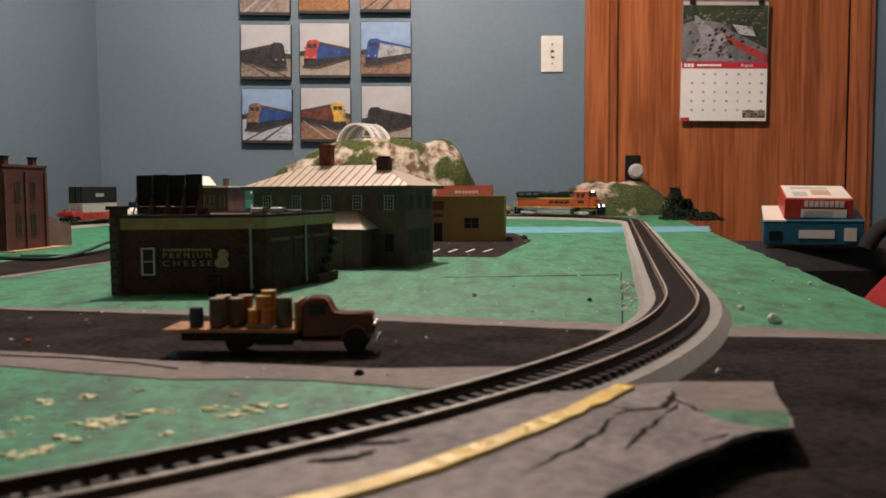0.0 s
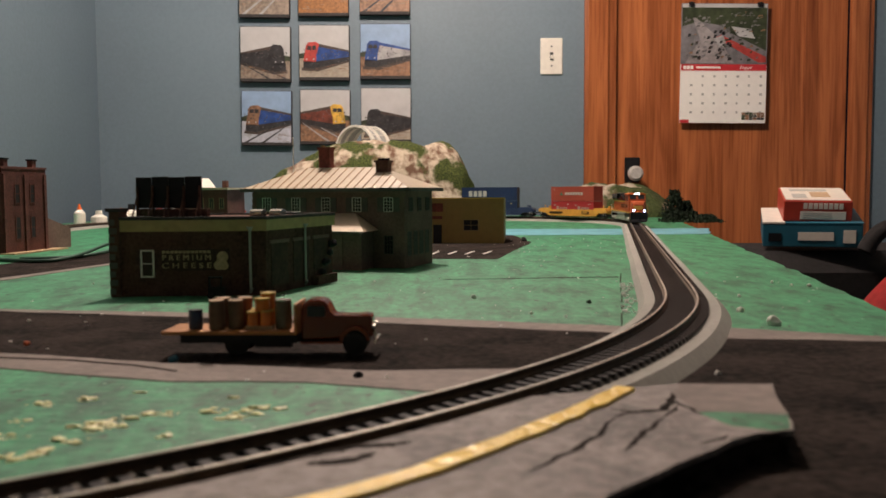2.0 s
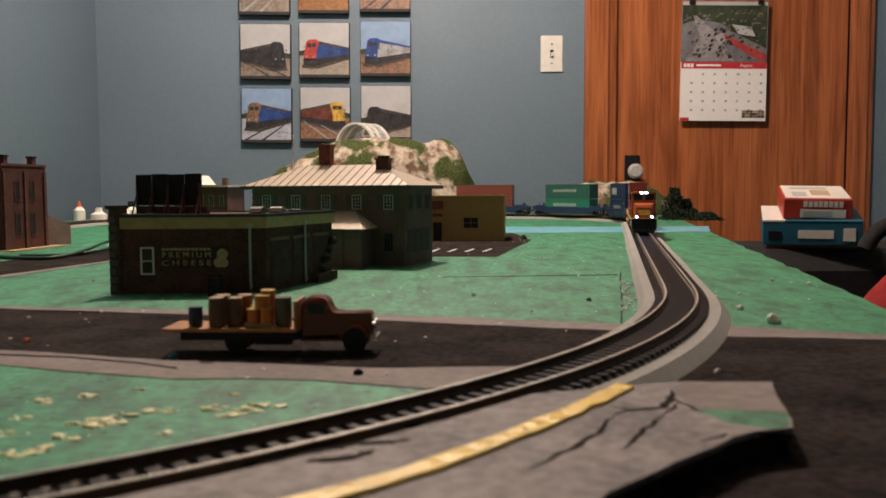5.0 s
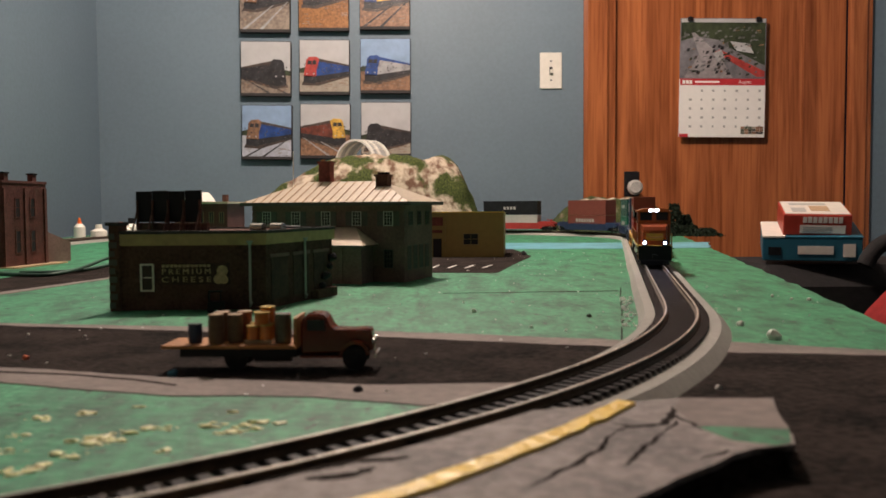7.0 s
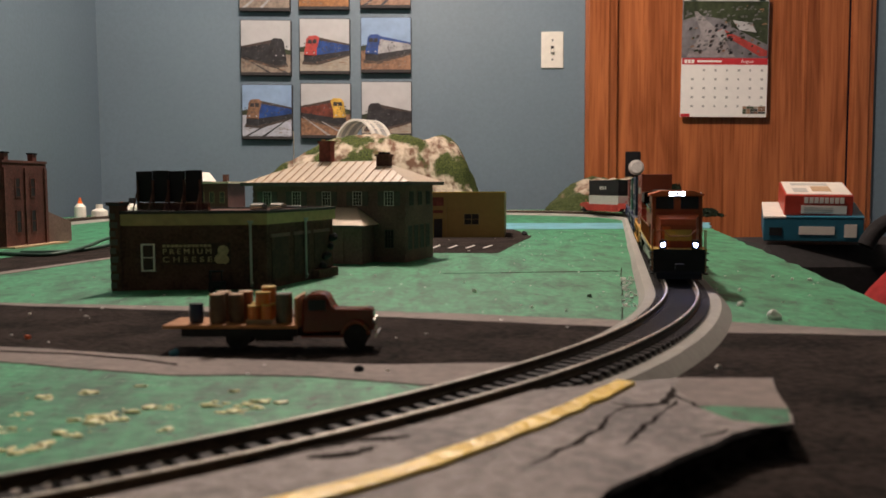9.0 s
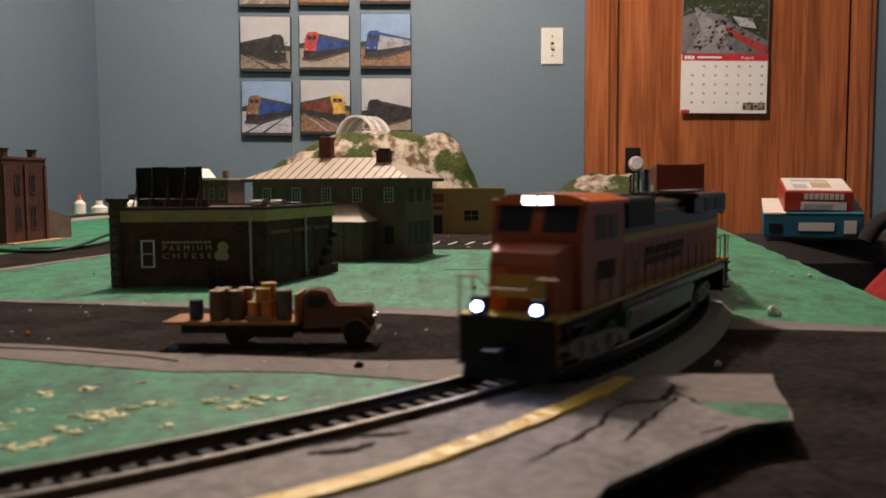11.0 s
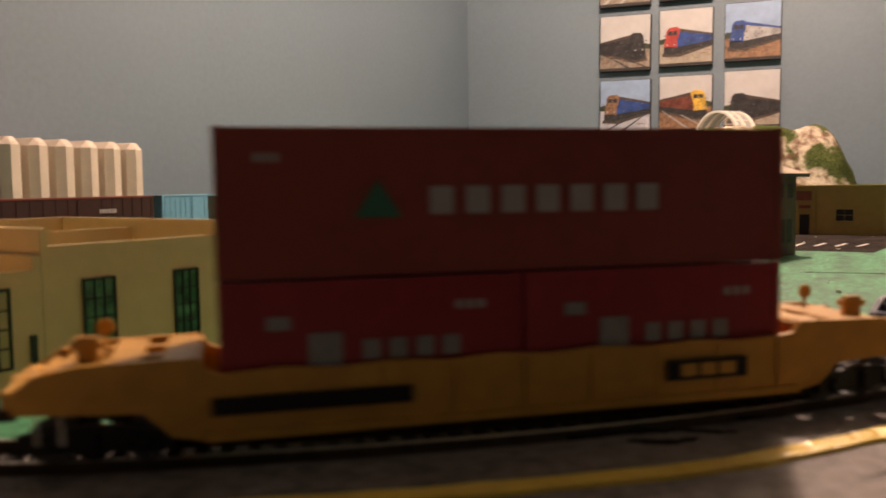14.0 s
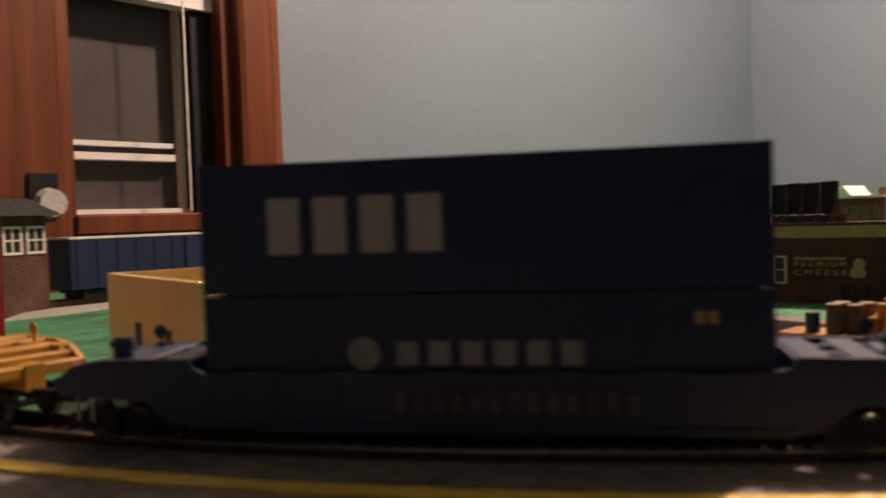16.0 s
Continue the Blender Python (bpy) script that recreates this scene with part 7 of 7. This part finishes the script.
def gallery():
    xs, zs = (-0.633, -0.448, -0.256), (0.222, 0.421, 0.620)
    top = 0.006
    picture(xs[0], zs[0], "canvas print of a blue locomotive on snowy tracks", SKYBLUE, SNOW, PBLUE, RUST, PBLACK, 0.46, lean=0.8)
    picture(xs[1], zs[0] + 0.002, "canvas print of a yellow and dark red locomotive", SKYGREY, RUST, PDARKRED, PYEL, PSILVER, 0.46, True, lean=0.6)
    picture(xs[2], zs[0] + top, "canvas print of a black locomotive among bare trees", SKYGREY, SANDY, PBLACK, PBLACK, None, 0.34, lean=0.4)
    picture(xs[0], zs[1], "canvas print of a dark locomotive under grey sky", SKYGREY, GRAVEL, PBLACK, PBLACK, PBLACK, 0.40, True, lean=0.8)
    picture(xs[1], zs[1] + 0.003, "canvas print of a red and blue locomotive", SKYGREY, SANDY, PBLUE, PRED, None, 0.42, lean=0.5)
    picture(xs[2], zs[1] + top, "canvas print of a silver and blue passenger locomotive", SKYBLUE, RUST, PSILVER, PBLUE, None, 0.42, lean=0.4)
    picture(xs[0], zs[2], "canvas print of a train at dusk over gravel", RUST, GRAVEL, PBLACK, RUST, PSILVER, 0.62, lean=0.8)
    picture(xs[1], zs[2] + 0.003, "canvas print of a train behind a brown field", PTREES, FIELD, PRED, PBLACK, None, 0.66, lean=0.5)
    picture(xs[2], zs[2] + top, "canvas print of an orange-lit locomotive by rails", SKYBLUE, RUST, PYEL, PBLUE, PBLACK, 0.58, lean=0.4)


def calendar():
    y = BACK - 0.016
    c = thing("wall_calendar", pose(0.750, BACK - 0.004, 0.285, 0, 0.6, 0), "open wall calendar with aerial street photo and red band", "calendar")
    w = 0.270
    boxpart("page", c, PAPER, 0, w, -0.014, -0.008, 0, 0.182, label="white calendar page")
    boxpart("photo_page", c, PROAD, 0, w, -0.012, -0.008, 0.184, 0.372, label="aerial photo of a street and train")
    boxpart("red_band", c, CALRED, 0.001, w - 0.001, -0.0148, -0.0139, 0.163, 0.183, label="red month band")

    def shape(name, pts, m, d):
        bm = bmesh.new()
        prism(bm, [(u * w, 0.184 + v * 0.188) for u, v in pts], 0.0118, 0.0122 + 0.0003 * d, SIDE)
        part(name, bm, m, c)
    shape("photo_sky", [(0.01, 0.93), (0.99, 0.93), (0.99, 0.99), (0.01, 0.99)], SKYGREY, 1)
    shape("photo_woodland", [(0.01, 0.62), (0.20, 0.70), (0.45, 0.64), (0.62, 0.48), (0.99, 0.22), (0.99, 0.93), (0.01, 0.93)], PTREES, 1)
    shape("photo_street", [(0.05, 0.01), (0.62, 0.01), (0.44, 0.42), (0.17, 0.76), (0.13, 0.76), (0.22, 0.40)], PROAD2, 2)
    shape("photo_train", [(0.40, 0.44), (0.46, 0.48), (0.99, 0.12), (0.99, 0.03), (0.90, 0.03)], PRED, 3)
    shape("photo_house", [(0.58, 0.62), (0.80, 0.58), (0.86, 0.42), (0.66, 0.46)], SKYGREY, 2)
    shape("photo_locomotive", [(0.38, 0.42), (0.48, 0.48), (0.52, 0.36), (0.44, 0.28)], PSILVER, 4)
    rnd = random.Random(3)
    for k in range(26):
        u, v = rnd.uniform(0.02, 0.60), rnd.uniform(0.05, 0.55)
        shape("photo_car", [(u, v), (u + 0.03, v), (u + 0.045, v + 0.05), (u + 0.012, v + 0.05)], rnd.choice((PBLACK, PGREY, PDARK2, PBLACK)), 4)
    for m2, n in ((PTREES, 46), (PGREY, 50), (PROAD, 40), (RUST, 26)):
        bm = bmesh.new()
        for _ in range(n):
            u, v = rnd.uniform(0.02, 0.93), rnd.uniform(0.04, 0.86)
            a, b = rnd.uniform(0.015, 0.06), rnd.uniform(0.015, 0.05)
            if 0.15 < u < 0.45 and m2 in (PTREES, RUST):
                continue
            prism(bm, [(q * w, 0.184 + r * 0.188) for q, r in ((u, v), (u + a, v + 0.01), (u + a * 0.9, v + b), (u + a * 0.2, v + b * 0.8))], 0.0118, 0.0133 + 0.0003 * rnd.random(), SIDE)
        tagged(part("photo_detail", bm, m2, c), kind="stuff")
    rnd = random.Random(9)
    for r in range(5):
        for k in range(7):
            if r == 0 and k < 1:
                continue
            x, z = 0.030 + k * 0.0365, 0.142 - r * 0.028
            boxpart("date_mark", c, CGREY, x, x + rnd.uniform(0.005, 0.009), -0.0145, -0.0139, z, z + 0.007)
    for k in range(3):
        for j in range(6):
            boxpart("month_thumbnail", c, rnd.choice((RUST, PTREES, SANDY, PBLACK)), 0.195 + j * 0.012, 0.206 + j * 0.012, -0.0146, -0.0139, 0.010 + k * 0.008, 0.0172 + k * 0.008)
    boxpart("corner_mark", c, CALRED, 0.0, 0.028, -0.0146, -0.0139, 0.0, 0.010)
    for k in range(3):
        boxpart("brand_shape", c, PAPER, 0.008 + k * 0.011, 0.017 + k * 0.011, -0.0152, -0.0147, 0.167, 0.178, label="white triangular brand mark")
    boxpart("band_text", c, PAPER, 0.048, 0.125, -0.0152, -0.0147, 0.170, 0.176)
    words("August", 0.014, pose(0.205, -0.0150, 0.173, 90, 0, 0), c, PAPER, "month_name")
    for x in (0.03, 0.245):
        bm = bmesh.new()
        cyl(bm, pose(x, -0.012, 0.372, 90, 0, 0), 0.006, 0.004, 0.008, 12)
        box(bm, x - 0.008, x + 0.008, -0.019, -0.010, 0.362, 0.374)
        part("binder_clip", bm, BLACK, c, "small black clip")


PROAD2 = mat("print_pale_road", (0.30, 0.27, 0.27), 0.4, scale=60, vary=0.3)


def signal_hut():
    s = thing("signal_hut", pose(-0.662, 0.247, 0, 0, 0, 20), "small dark brown signal hut model with grey roof", "model hut")
    boxpart("wall", s, BRICK, -0.05, 0.0, -0.06, 0.045, 0, 0.080)
    bm = bmesh.new()
    prism(bm, [(-0.070, 0.080), (0.055, 0.080), (0.020, 0.093), (-0.040, 0.093)], -0.058, 0.010, Matrix(((0, 0, 1, 0), (1, 0, 0, 0), (0, 1, 0, 0), (0, 0, 0, 1))))
    part("roof", bm, TARROOF, s)
    for y in (-0.04, -0.015, 0.012, 0.034):
        sash(s, pose(0.0004, y, 0.052, 0, 0, 90), 0.014, 0.018, 2, 2, 0.002, WHITE)
    boxpart("chimney", s, REDBRICK, -0.028, -0.020, -0.01, -0.002, 0.088, 0.104)


# ---------- build ----------
room()
door()
window()
radiator()
light_switch()
table()
ground_paint()
TRACK = track()
platform()
hill("rocky_hill", -0.215, 2.36, 0.325, 0.130, 0.205, 3.0, "rocky model mountain with patches of green turf", HILL,
     ((-0.56, 0.45), (-0.47, 0.60), (-0.42, 0.72), (-0.30, 0.92), (-0.20, 1.0), (0.05, 0.97), (0.11, 0.90)), 9.0, 0.05)
hill("low_hill", 0.480, 2.39, 0.195, 0.110, 0.092, 11.0, "low grassy model hill with exposed rock", LOWHILL,
     ((0.28, 0.70), (0.36, 0.90), (0.43, 1.0), (0.50, 0.92), (0.56, 0.95), (0.62, 0.70), (0.68, 0.40)), 4.0, 0.08)
arch_bridge()
bushes()
cheese_factory()
yard_loader()
billboard()
station()
tan_shed()
brick_tower()
far_depot()
cream_house()
siding()
loose_containers()
truck()
load()
bottles()
cable()
boxes()
gallery()
calendar()
signal_hut()
rubble()
TRAIN = train()
ties(TRACK)
motions()
